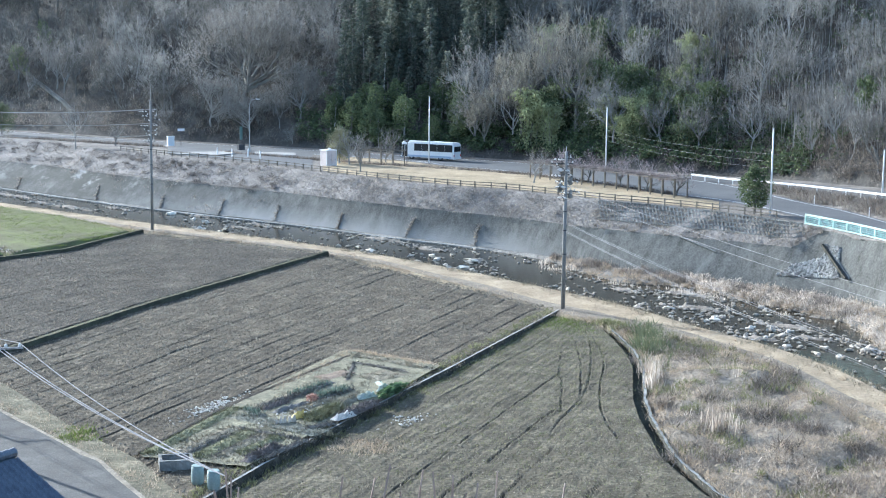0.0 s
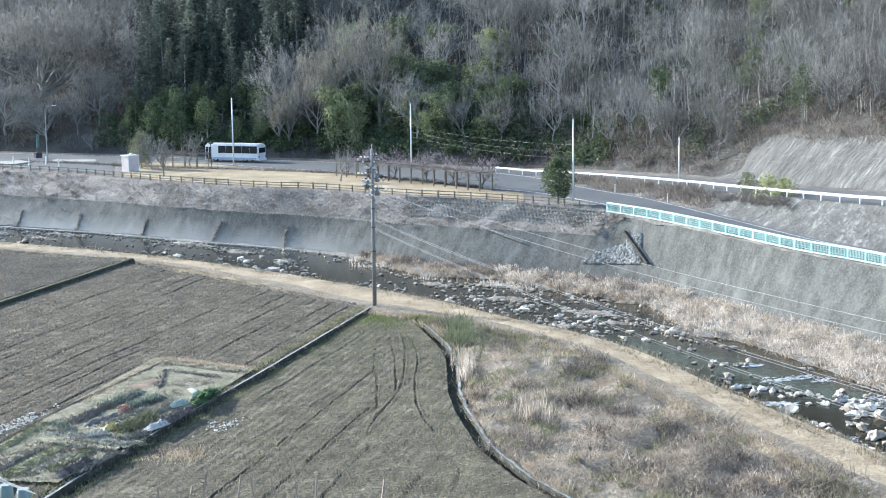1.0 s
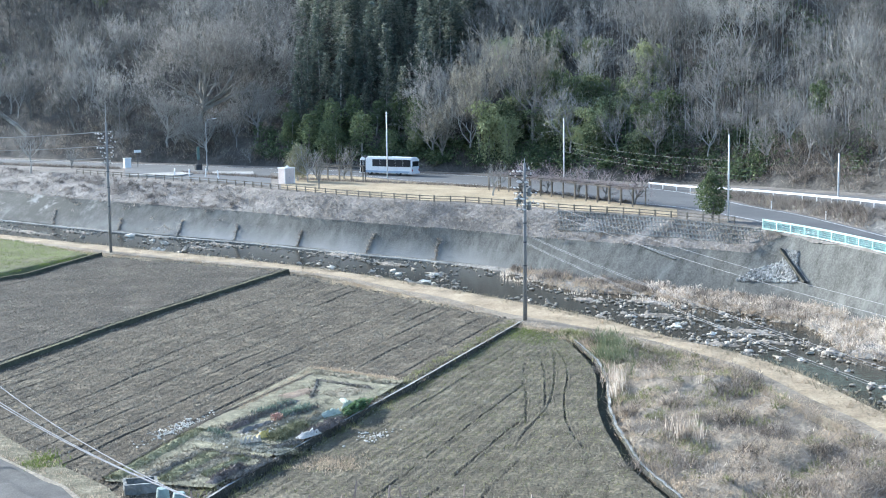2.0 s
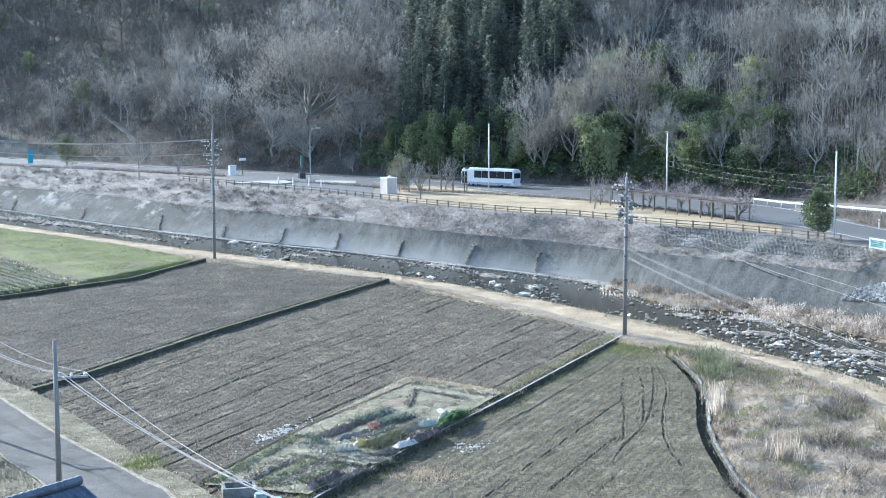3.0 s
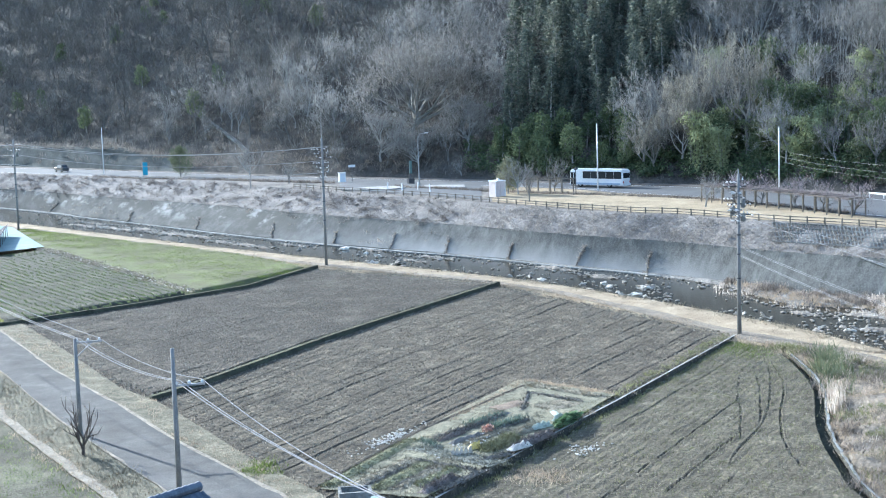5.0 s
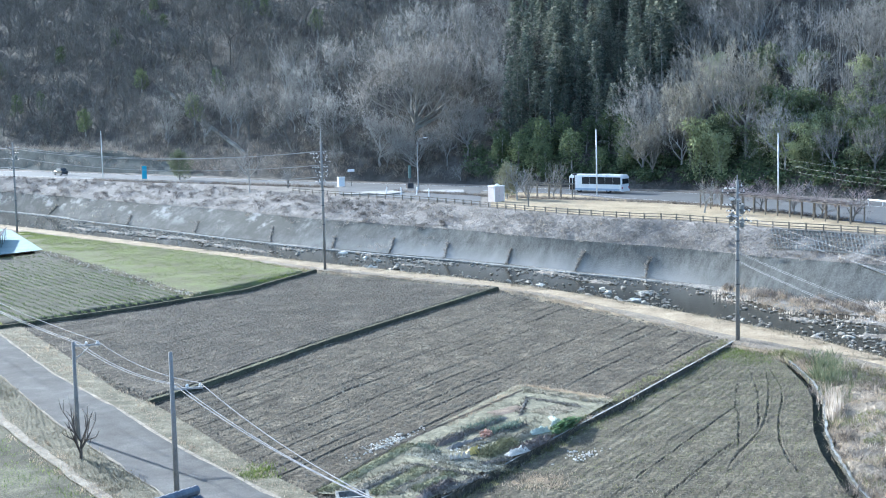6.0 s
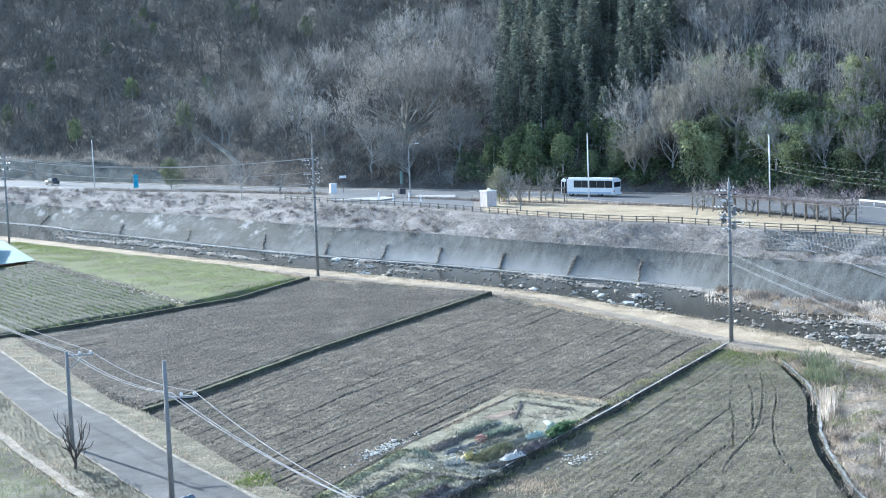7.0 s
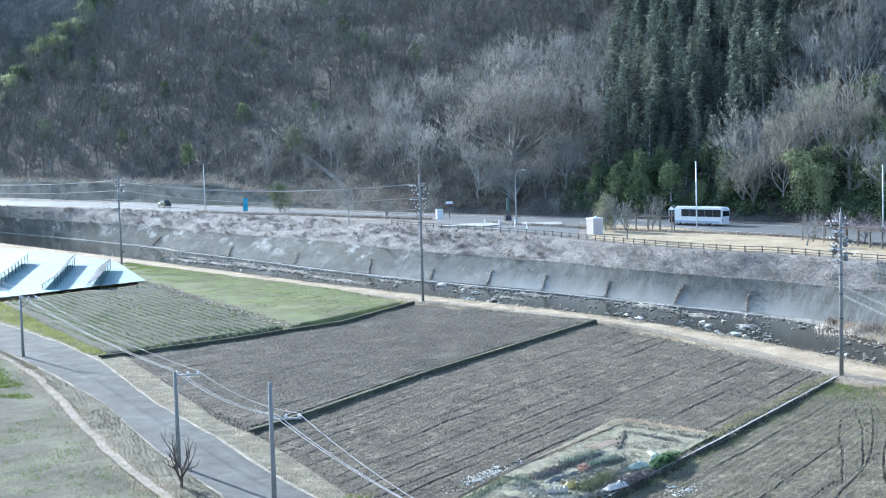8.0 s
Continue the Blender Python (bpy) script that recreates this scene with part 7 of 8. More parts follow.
tufts("dark_bush", [(13.9 + gen.normal() * 0.7, 104.6 + gen.normal() * 2.6, Z_C) for _ in range(90)], 0.3, 1.0, 0.1, 0.3, 16, PINE, "dark green bush beside the ditch", "bush", 0.5)


def in_field(left, right, z, n, keep=None):
    out = []
    while len(out) < n:
        u, v = gen.random(), gen.random()
        a, b = polyline(left, v), polyline(right, v)
        p = a + (b - a) * u
        if keep is None or keep(u, v, p):
            out.append((p[0], p[1], z + lump_at(p[0], p[1])))
    return out


def clods(name, places, low, high, mat, label):
    """Loose lumps of earth: small uneven pyramids."""
    p = np.array(places, float)
    n = len(p)
    r = gen.uniform(low, high, n) ** 1.0
    turn = gen.uniform(0, 6.28, n)
    v = np.zeros((n, 5, 3))
    for k in range(4):
        w = turn + k * 1.57 + gen.uniform(-0.4, 0.4, n)
        rr = r * gen.uniform(0.7, 1.3, n)
        v[:, k] = p + np.column_stack([np.cos(w) * rr, np.sin(w) * rr, np.full(n, -0.05)])
    v[:, 4] = p + np.column_stack([gen.normal(size=n) * r * 0.3, gen.normal(size=n) * r * 0.3, r * gen.uniform(0.25, 0.6, n)])
    f = [(5 * i + k, 5 * i + (k + 1) % 4, 5 * i + 4) for i in range(n) for k in range(4)]
    return put(name, v.reshape(-1, 3), f, mat, label=label, category="clods", kind="stuff")


CLOD = surface("dry_clods", (0.10, 0.087, 0.066), (0.33, 0.29, 0.225), 4, 0.3, 1.0, 0.3, island=0.5)
clods("clods_middle", in_field(DIKE_A, DIKE_P, Z_B, 26000), 0.05, 0.13, CLOD, "loose clods on the ploughed field")
clods("clods_left", in_field(DIKE_D, DIKE_A, Z_A, 15000), 0.05, 0.13, CLOD, "loose clods on the bare field")
clods("clods_right", in_field(DIKE_P, [(x - 0.45, y) for x, y in DITCH], Z_C, 15000), 0.04, 0.1, CLOD, "loose clods on the tilled field")
tufts("stubble_middle", in_field(DIKE_A, DIKE_P, Z_B + 0.02, 12000), 0.04, 0.13, 0.05, 0.12, 2, STUBBLE, "pale stubble on the ploughed field", "stubble", 1.0)
tufts("stubble_left", in_field(DIKE_D, DIKE_A, Z_A + 0.02, 7000), 0.04, 0.14, 0.06, 0.14, 2, STUBBLE, "pale stubble on the bare field", "stubble", 1.0)
tufts("sprouts", in_field(DIKE_P, [(x - 0.45, y) for x, y in DITCH], Z_C + 0.03, 4200), 0.03, 0.08, 0.05, 0.16, 4, GREENWEED, "thin green sprouts on the tilled field", "sprouts", 0.8)
tufts("stubble_right", in_field(DIKE_P, [(x - 0.45, y) for x, y in DITCH], Z_C + 0.03, 1900), 0.04, 0.11, 0.05, 0.16, 3, STUBBLE, "pale stubble on the tilled field", "stubble", 1.0)
tufts("wall_foot_grass", in_field([(x + 0.3, y) for x, y in DIKE_P], [(x + 0.95, y) for x, y in DIKE_P], Z_C, 420), 0.05, 0.22, 0.06, 0.2, 7, GREENWEED, "dark green grass at the foot of the field wall", "grass", 0.7)
tufts("wall_top_grass", in_field([(x - 0.35, y) for x, y in DIKE_P], [(x + 0.05, y) for x, y in DIKE_P], Z_B - 0.04, 260), 0.05, 0.16, 0.05, 0.12, 6, WEEDTAN, "dry grass growing over the field wall", "grass", 1.0)
tufts("edge_grass", in_field([(-13.4, 62), *[(x - 1.2, y) for x, y in DIKE_P[1:]]], [(x - 0.3, y) for x, y in DIKE_P], Z_B, 500), 0.08, 0.25, 0.06, 0.15, 6, GREENWEED, "grass along the field wall", "grass", 0.7)
GRASSBLADE = surface("bright_grass_blades", (0.085, 0.108, 0.032), (0.20, 0.25, 0.075), 5, 0.4, 1.0, 0.0, translucent=0.4, island=0.4)
tufts("young_grass", in_field([(-44, 139.8), (-56.6, 155), (-77.5, 182.5), (-94, 210)], [(-36.4, 160), (-52, 177.5), (-70, 192.5), (-93, 212)], Z_D - 0.1, 6000, lambda u, v, p: 1.3 * (u - 0.35) + noise.noise(Vector((p[0] / 4, p[1] / 4, 3))) + 0.5 * noise.noise(Vector((p[0], p[1], 8))) > -0.1), 0.05, 0.14, 0.06, 0.25, 5, GRASSBLADE, "bright young grass of the green field", "grass", 0.5)
tufts("corner_grass", [(8 + gen.normal() * 1.0, 111.5 + gen.normal() * 2.0, Z_C) for _ in range(500)], 0.06, 0.2, 0.06, 0.3, 6, GRASSBLADE, "green grass at the field's tip", "grass", 0.6)
# crop rows
litter_points = [(-44.3 + (-78.0 + 44.3) * t + gen.normal() * 0.5, 140.2 + (182.8 - 140.2) * t + gen.normal() * 0.5, Z_D) for t in gen.random(700) ** 0.8]
tufts("straw_strip", litter_points, 0.04, 0.16, 0.14, 0.2, 4, STUBBLE, "pale straw strewn between two crops", "straw", 1.2)
rows_p = []
quad = [np.array(q) for q in ((-55.0, 122.5), (-44.6, 139.6), (-78.0, 182.0), (-88.4, 163.6))]
along_row, over_rows = np.array([0.65, -0.76]), np.array([0.76, 0.65])
for i in range(90):
    for j in range(150):
        p = np.array([-66.0, 151.0]) + over_rows * (i - 45) * 0.95 + along_row * (j - 75) * 0.42
        inside = all((quad[(k + 1) % 4] - quad[k])[0] * (p - quad[k])[1] - (quad[(k + 1) % 4] - quad[k])[1] * (p - quad[k])[0] > 0 for k in range(4))
        if inside and gen.random() < (0.95 if p[1] < 150 else 0.95 - (p[1] - 150) * 0.026) + 0.2 * noise.noise(Vector((p[0] / 5, p[1] / 5, 4))):
            rows_p.append((p[0] + gen.normal() * 0.08, p[1] + gen.normal() * 0.08, Z_D))
tufts("crop_rows", rows_p, 0.06, 0.2, 0.1, 0.08, 9, surface("crop_leaves", (0.085, 0.112, 0.055), (0.205, 0.245, 0.125), 2, 0.3, 0.9, 0.0, translucent=0.4), "rows of low leafy winter crop", "crop", 0.7)
tufts("verge_grass", in_field(N_FAR, VERGE, Z_ROAD - 0.05, 1300), 0.04, 0.16, 0.05, 0.2, 7, WEEDTAN, "dry grass of the lane verge", "grass", 0.7)
tufts("verge_green_far", in_field([(-100, 168), (-79, 146), (-66, 132.5), (-58, 123)], [(-91, 166), (-76, 148), (-62, 132), (-56.5, 124)], Z_ROAD + 0.02, 1500), 0.05, 0.2, 0.07, 0.3, 7, surface("yellow_green_grass", (0.15, 0.165, 0.055), (0.34, 0.36, 0.14), 3, 0.3, 1.0, 0.0, translucent=0.4, island=0.4), "yellow-green grass between the lane and the crop", "grass", 0.7)
tufts("verge_green", [(-20.2 + gen.normal() * 0.5, 73.9 + gen.normal() * 0.8, Z_ROAD - 0.05) for _ in range(90)], 0.06, 0.2, 0.05, 0.2, 8, GRASSBLADE, "bright green grass patch on the lane verge", "grass", 0.7)
tufts("edging_grass", in_field([(x + 0.5, y + 0.3) for x, y in KERB_IN], [(x - 0.5, y - 0.3) for x, y in KERB_OUT], Z_ROAD - 0.05, 700), 0.06, 0.22, 0.05, 0.15, 8, WEEDTAN, "dry grass creeping over the concrete edging", "grass", 0.8)
tufts("shoulder_grass", in_field(N_NEAR, KERB_IN, Z_ROAD - 0.04, 1500), 0.05, 0.2, 0.05, 0.25, 8, DRY, "withered grass of the lane's shoulder", "grass", 0.7)
tufts("plot_green", in_field([(-70, 124), (-58, 109), (-47, 93)], [(-86, 112), (-70, 98), (-50, 84)], 1.0, 2600, lambda u, v, p: noise.noise(Vector((p[0] / 6, p[1] / 6, 18))) > v * 0.8 - 0.55), 0.06, 0.18, 0.09, 0.25, 7, GRASSBLADE, "thin young green grass over the plot beside the lane", "grass", 0.8)
tufts("plot_grass", in_field(KERB_OUT, [(-130, 120), (-110, 100), (-90, 85), (-75, 72), (-62, 62), (-50, 55), (-40, 48), (-30, 44)], 0.93, 3600, lambda u, v, p: u < 0.75 and noise.noise(Vector((p[0] / 7, p[1] / 7, 8))) > u * 0.9 - 0.25), 0.04, 0.15, 0.06, 0.3, 6, surface("fresh_green_blades", (0.10, 0.13, 0.045), (0.24, 0.29, 0.11), 4, 0.4, 1.0, 0.0, translucent=0.4, island=0.4), "short grass of the plot beside the lane", "grass", 0.8)

mound_spots = []
for _ in range(1600):
    r, w = 1.5 + 24 * gen.random(), gen.uniform(-3.14, 3.14)
    ahead = min(1.0, max(0.0, (110 - abs(math.degrees(w))) / 50))
    zz = np.interp(r, [0, 3, 16, 30], [19.3, 18.6, 13.2, 7.0]) * ahead + np.interp(r, [0, 3, 16, 43], [19.3, 19.4, 23, 32]) * (1 - ahead)
    mound_spots.append((math.sin(w) * r, math.cos(w) * r, float(zz)))
tufts("hillside_grass", mound_spots, 0.15, 0.5, 0.03, 0.3, 10, WEEDTAN, "withered grass on the hillside round the viewpoint", "grass", 0.6)

# the ditch
tufts("ditch_weeds", [(*(polyline(DITCH, t) + (0.95 + gen.normal() * 0.25, 0)), Z_C - 0.05) for t in gen.random(260)], 0.08, 0.45, 0.05, 0.2, 9, WEEDTAN, "dry weeds hanging over the ditch edge", "weeds", 0.8)
# sides carry painted shade, only the flat top is pale
bank("ditch_edge", [(x + 0.4, y) for x, y in DITCH], Z_C + 0.06, Z_C - 0.6, 0.16, DARK_SIDE, 0.04, cap=CONCRETE, label="pale concrete edge of the field ditch", category="ditch")
# the ditch's deep shade is painted in with dark earth
ribbon("ditch_bottom", [(x - 0.5, y) for x, y in DITCH], [(x + 0.4, y) for x, y in DITCH], Z_C - 0.5, DARKEARTH, label="dark bottom of the field ditch", category="ditch")

# ---- vegetable garden ----
def bed(name, start, end, width, mat, height, label):
    """A low heaped bed with rounded, knobbly shoulders, from one end to the other."""
    q = Geo()
    length = math.dist(start, end)
    nx, ny = 9, max(8, int(length * 8))
    vs = []
    for j in range(ny + 1):
        for i in range(nx + 1):
            u, v = i / nx * 2 - 1, j / ny * 2 - 1
            edge = 0.95 * (1 - u * u) * (1 - abs(v) ** 6)
            px, py = u * width / 2, v * length / 2
            bump = 0.75 + 0.55 * noise.noise(Vector((px * 11, py * 11 + start[0], 7))) + 0.5 * noise.noise(Vector((px * 1.7 + start[0], py * 1.7 + start[1], 1))) + 0.45 * noise.noise(Vector((px * 5 + start[0], py * 5, 2)))
            vs.append((px + 0.06 * noise.noise(Vector((py * 1.5, start[0], u))), py, height * edge * bump))
    q.add(vs, [(j * (nx + 1) + i, j * (nx + 1) + i + 1, (j + 1) * (nx + 1) + i + 1, (j + 1) * (nx + 1) + i) for j in range(ny) for i in range(nx)])
    ob = q.put(name, mat, label=label, category="garden bed", group="beds of the vegetable garden")
    turn = math.degrees(math.atan2(end[0] - start[0], end[1] - start[1]))
    ob.matrix_basis = pose((start[0] + end[0]) / 2, (start[1] + end[1]) / 2, Z_B + 0.13, 0, 0, -turn)
    return ob


GARDEN_TURF = surface("garden_turf", (0.13, 0.12, 0.08), (0.40, 0.37, 0.255), 0.8, 0.12, 1.0, 1.0, third=(0.245, 0.228, 0.157))
ribbon("garden_ground", [(-16.2, 71), (-11.8, 87), (-8.1, 98.4)], [(-10.6, 69.5), (-5.2, 83), (-1.4, 93.6)], Z_B + 0.12, GARDEN_TURF, n=60, across=12, jitter=0.06, label="rough turf of the vegetable garden", category="garden")
GSOIL = surface("garden_soil", (0.085, 0.076, 0.064), (0.26, 0.237, 0.20), 0.6, 0.1, 1.0, 0.9)
GDRY = surface("garden_straw", (0.19, 0.166, 0.118), (0.47, 0.415, 0.305), 0.4, 0.08, 1.0, 1.0, third=(0.31, 0.272, 0.198))
GGREEN = surface("garden_green", (0.125, 0.125, 0.072), (0.345, 0.335, 0.20), 0.5, 0.1, 1.0, 1.0)
PLASTIC = surface("white_plastic_sheet", (0.48, 0.46, 0.42), (0.86, 0.83, 0.76), 0.3, 0.08, 0.5, 0.6, translucent=0.3)
MULCH = surface("grey_mulch_film", (0.07, 0.067, 0.062), (0.25, 0.24, 0.225), 0.3, 0.06, 0.8, 0.8)
FILM = surface("grey_green_film", (0.14, 0.142, 0.115), (0.38, 0.376, 0.31), 0.35, 0.08, 1.0, 1.0, third=(0.24, 0.238, 0.195))
PLUM = surface("plum_brown_mulch", (0.085, 0.07, 0.063), (0.25, 0.215, 0.195), 0.4, 0.08, 1.0, 1.0)
RUSTTURF = surface("reddish_dry_turf", (0.15, 0.11, 0.08), (0.33, 0.255, 0.19), 1.2, 0.15, 1.0, 0.7)
bed_places = {}
for start, end, w, mt, h, lab in (
        ((-15.9, 71.4), (-12.9, 81.4), 0.8, GGREEN, 0.12, "long green grass strip along the garden's edge"), ((-14.6, 71.2), (-12.3, 77.0), 0.9, GDRY, 0.1, "garden bed covered with dry straw"),
        ((-14.2, 71.0), (-12.3, 75.6), 0.22, GSOIL, 0.12, "narrow dark furrow of soil between beds"), ((-13.2, 70.9), (-11.2, 76.4), 1.1, GGREEN, 0.12, "garden bed of short green leaves"),
        ((-12.2, 70.8), (-10.6, 75.4), 0.9, GDRY, 0.12, "garden bed of pale straw"), ((-12.6, 71.0), (-10.8, 75.2), 0.2, GSOIL, 0.12, "narrow dark furrow of soil between beds"), ((-11.3, 71.6), (-9.6, 75.2), 0.8, GGREEN, 0.14, "garden bed with thin greens"),
        ((-10.8, 70.2), (-9.5, 73.3), 0.65, PLUM, 0.32, "heaped bed of plum-brown mulch"), ((-9.9, 71.0), (-8.2, 74.6), 0.5, GSOIL, 0.14, "bare bed of dark soil beside the wall"), ((-12.4, 76.9), (-8.5, 74.6), 0.3, GSOIL, 0.16, "dark ridge of soil across the garden"),
        ((-12.5, 79.6), (-7.5, 75.9), 1.5, FILM, 0.06, "flat strip of grey-green film across the garden"), ((-12.3, 80.9), (-11.2, 79.4), 0.7, FILM, 0.15, "folded heap of grey-green film"),
        ((-12.1, 81.4), (-8.6, 87.6), 0.5, GDRY, 0.1, "strip of straw along the beds"), ((-11.4, 80.9), (-10.2, 83.2), 0.5, PLUM, 0.2, "short raised bed of plum-brown soil"), ((-10.8, 82.4), (-8.6, 87.0), 0.5, GSOIL, 0.22, "raised bed of dark soil"),
        ((-10.6, 80.2), (-8.9, 83.0), 0.5, MULCH, 0.2, "raised bed under grey mulch film"), ((-8.8, 83.4), (-6.6, 86.6), 0.55, GSOIL, 0.2, "raised bed of dark soil"), ((-9.7, 80.2), (-7.6, 84.0), 0.5, GDRY, 0.16, "raised bed with straw"),
        ((-9.9, 84.4), (-8.0, 88.3), 0.45, MULCH, 0.18, "raised bed under grey mulch film"), ((-8.4, 78.4), (-7.1, 82.0), 0.85, GGREEN, 0.26, "garden bed of bright greens"), ((-7.2, 82.2), (-6.0, 84.7), 0.8, GDRY, 0.26, "garden bed heaped with tan straw"),
        ((-6.8, 79.3), (-5.0, 83.0), 0.8, PLUM, 0.3, "raised bed of plum-brown soil beside the wall"), ((-8.6, 76.6), (-7.0, 78.2), 0.5, GSOIL, 0.16, "bare bed of dark soil near the wall"), ((-9.0, 89.2), (-7.2, 91.4), 1.3, RUSTTURF, 0.06, "patch of reddish dry turf"),
        ((-7.2, 88.8), (-7.1, 94.0), 0.25, GSOIL, 0.12, "narrow dark ridge of soil round the dry plot"), ((-7.1, 94.1), (-3.4, 91.3), 0.28, GSOIL, 0.14, "narrow dark ridge of soil round the dry plot"), ((-6.0, 89.4), (-4.2, 91.4), 2.0, GDRY, 0.06, "square plot of pale dry grass"),
        ((-7.3, 96.5), (-1.8, 92.3), 0.5, GDRY, 0.16, "bank of pale straw along the garden's far edge")):
    bed("garden_bed", start, end, w, mt, h, lab)
    t, u = gen.random(int(math.dist(start, end) * w * 26) + 4), gen.uniform(-0.5, 0.5, int(math.dist(start, end) * w * 26) + 4)
    dx, dy = (end[0] - start[0]) / math.dist(start, end), (end[1] - start[1]) / math.dist(start, end)
    bed_places[mt.name] = bed_places.get(mt.name, []) + [(start[0] + (end[0] - start[0]) * a + dy * c * w, start[1] + (end[1] - start[1]) * a - dx * c * w, Z_B + 0.1 + h * (1 - 4 * c * c)) for a, c in zip(t, u)]
LEEK = surface("blue_green_leaves", (0.075, 0.11, 0.088), (0.20, 0.25, 0.205), 0.8, 0.15, 0.8, 0.0, translucent=0.3, island=0.4)
for a, b in (((-16.6, 71.2), (-13.35, 82.4)), ((-13.35, 82.4), (-7.5, 96.8))):
    bed("garden_furrow", a, b, 0.3, CUT_DARK, 0.05, "dark furrow along the garden's edge")
tufts("film_weeds", [(-12.4 + 4.9 * t + gen.normal() * 0.4, 79.5 - 3.6 * t + gen.normal() * 0.4, Z_B + 0.12) for t in gen.random(260)], 0.03, 0.16, 0.06, 0.2, 6, GARDEN_TURF, "thin weeds growing through the film", "weeds", 1.0)
tufts("leek_row", [(-10.1 + 1.9 * t + gen.normal() * 0.12, 84.7 + 2.9 * t + gen.normal() * 0.12, Z_B + 0.2) for t in gen.random(34)] + [(-8.5 + 1.4 * t + gen.normal() * 0.1, 83.9 + 2.2 * t + gen.normal() * 0.1, Z_B + 0.3) for t in gen.random(30)] + [(-12.2 + 0.8 * t, 80.7 - 1.0 * t, Z_B + 0.2) for t in gen.random(14)], 0.1, 0.32, 0.07, 0.16, 11, LEEK, "row of dark blue-green leafy vegetables", "vegetables", 0.5)
for mt, nm, lab in ((GSOIL, "bed_weeds", "dark dead leaves on the garden beds"), (GDRY, "bed_straw", "straw on the garden beds"), (GGREEN, "bed_greens", "low green leaves on the garden beds"), (PLUM, "bed_mulch", "loose brown mulch on the garden beds"), (FILM, "bed_scraps", "torn scraps of film on the garden beds")):
    tufts(nm, bed_places[mt.name], 0.03, 0.13, 0.07, 0.15, 6, mt, lab, "plants", 1.2)
tufts("garden_plants", [(x + gen.normal() * 0.25, y + gen.normal() * 0.25, Z_B + 0.2) for x, y in [(-7.75 + 0.36 * t, 80.2 + 0.93 * t) for t in gen.uniform(-1.7, 1.7, 110)]], 0.1, 0.4, 0.07, 0.2, 9, GGREEN, "leafy vegetables in the garden beds", "vegetables", 0.7)
tufts("garden_grass", in_field([(-16, 71), (-11.6, 87), (-8, 98)], [(-10.6, 69.5), (-5.2, 83), (-1.8, 93.6)], Z_B + 0.1, 1700, lambda u, v, p: noise.noise(Vector((p[0] / 2, p[1] / 2, 5))) > -0.1), 0.03, 0.15, 0.05, 0.2, 8, GDRY, "dry grass between the garden beds", "grass", 0.9)
tufts("straw_border", [(-7.6 + 5.8 * t + gen.normal() * 0.2, 98.2 - 4.3 * t + gen.normal() * 0.2, Z_B + 0.1) for t in gen.random(160)] + [(-11.3 + 3.7 * t + gen.normal() * 0.15, 86.5 + 11.6 * t + gen.normal() * 0.15, Z_B + 0.1) for t in gen.random(120)], 0.05, 0.2, 0.05, 0.15, 9, WEEDTAN, "pale straw border of the vegetable garden", "straw", 0.9)
BUSHGREEN = surface("bright_green_leaves", (0.055, 0.10, 0.045), (0.19, 0.285, 0.14), 1, 0.15, 0.7, 0.0, translucent=0.35, island=0.4)
ob = leafy("leafy_vegetable_bush", 401, 0.9, 1.2, BUSHGREEN, 0.28, 700, 10, 0.04, 0.0, 0.15)
ob.matrix_basis = pose(-4.2, 85.8, Z_B + 0.1, 0, 0, -22)
ob.scale = (0.42, 1.9, 0.42)
tagged(ob, "bright green leafy vegetables heaped beside the field wall", "vegetables")
RUST = surface("rusty_leaves", (0.34, 0.20, 0.16), (0.56, 0.36, 0.30), 0.8, 0.15, 0.9, 0.0)
ob = leafy("red_plant", 402, 0.8, 0.8, RUST, 0.2, 260, 7, 0.03, 0.0, 0.15)
ob.matrix_basis = pose(-8.75, 83.1, Z_B + 0.1)
ob.scale = (0.55, 0.8, 0.55)
tagged(ob, "reddish-leaved plant in the vegetable garden", "plant")


def sheet(name, x, y, length, width, height, turn, seed, mat, label):
    """A crumpled plastic sheet thrown over a heap."""
    q = Geo()
    nx, ny = 10, 14
    vs = []
    for j in range(ny + 1):
        for i in range(nx + 1):
            u, v = i / nx * 2 - 1, j / ny * 2 - 1
            k = max(0.0, (1 - u * u)) * max(0.0, 1 - v ** 4)
            w = noise.noise(Vector((u * 3 + seed, v * 5, seed))) + 0.25 * noise.noise(Vector((u * 7, v * 11 + seed, seed)))
            vs.append((u * width / 2 * (1 + 0.15 * w), v * length / 2 + 0.1 * w, 0.02 + height * k * (0.8 + 0.7 * w) + 0.05 * abs(w)))
    q.add(vs, [(j * (nx + 1) + i, j * (nx + 1) + i + 1, (j + 1) * (nx + 1) + i + 1, (j + 1) * (nx + 1) + i) for j in range(ny) for i in range(nx)])
    ob = q.put(name, mat, label=label, category="plastic sheet", group="plastic sheets in the garden")
    ob.matrix_basis = pose(x, y, Z_B + 0.14, 0, 0, -turn)
    return ob


NETTING = surface("pale_green_netting", (0.30, 0.36, 0.31), (0.60, 0.65, 0.58), 0.4, 0.08, 0.7, 0.4, translucent=0.3)
sheet("plastic_sheet", -6.6, 79.3, 1.7, 0.6, 0.3, 36, 1, PLASTIC, "crumpled grey-white plastic sheet over a garden bed")
sheet("plastic_sheet", -5.65, 84.2, 1.5, 0.55, 0.35, 44, 2, NETTING, "pale green-white netting over a low bed")
sheet("plastic_sheet", -4.95, 87.4, 1.9, 0.42, 0.2, -17, 3, NETTING, "pale netting draped high over green leaves")
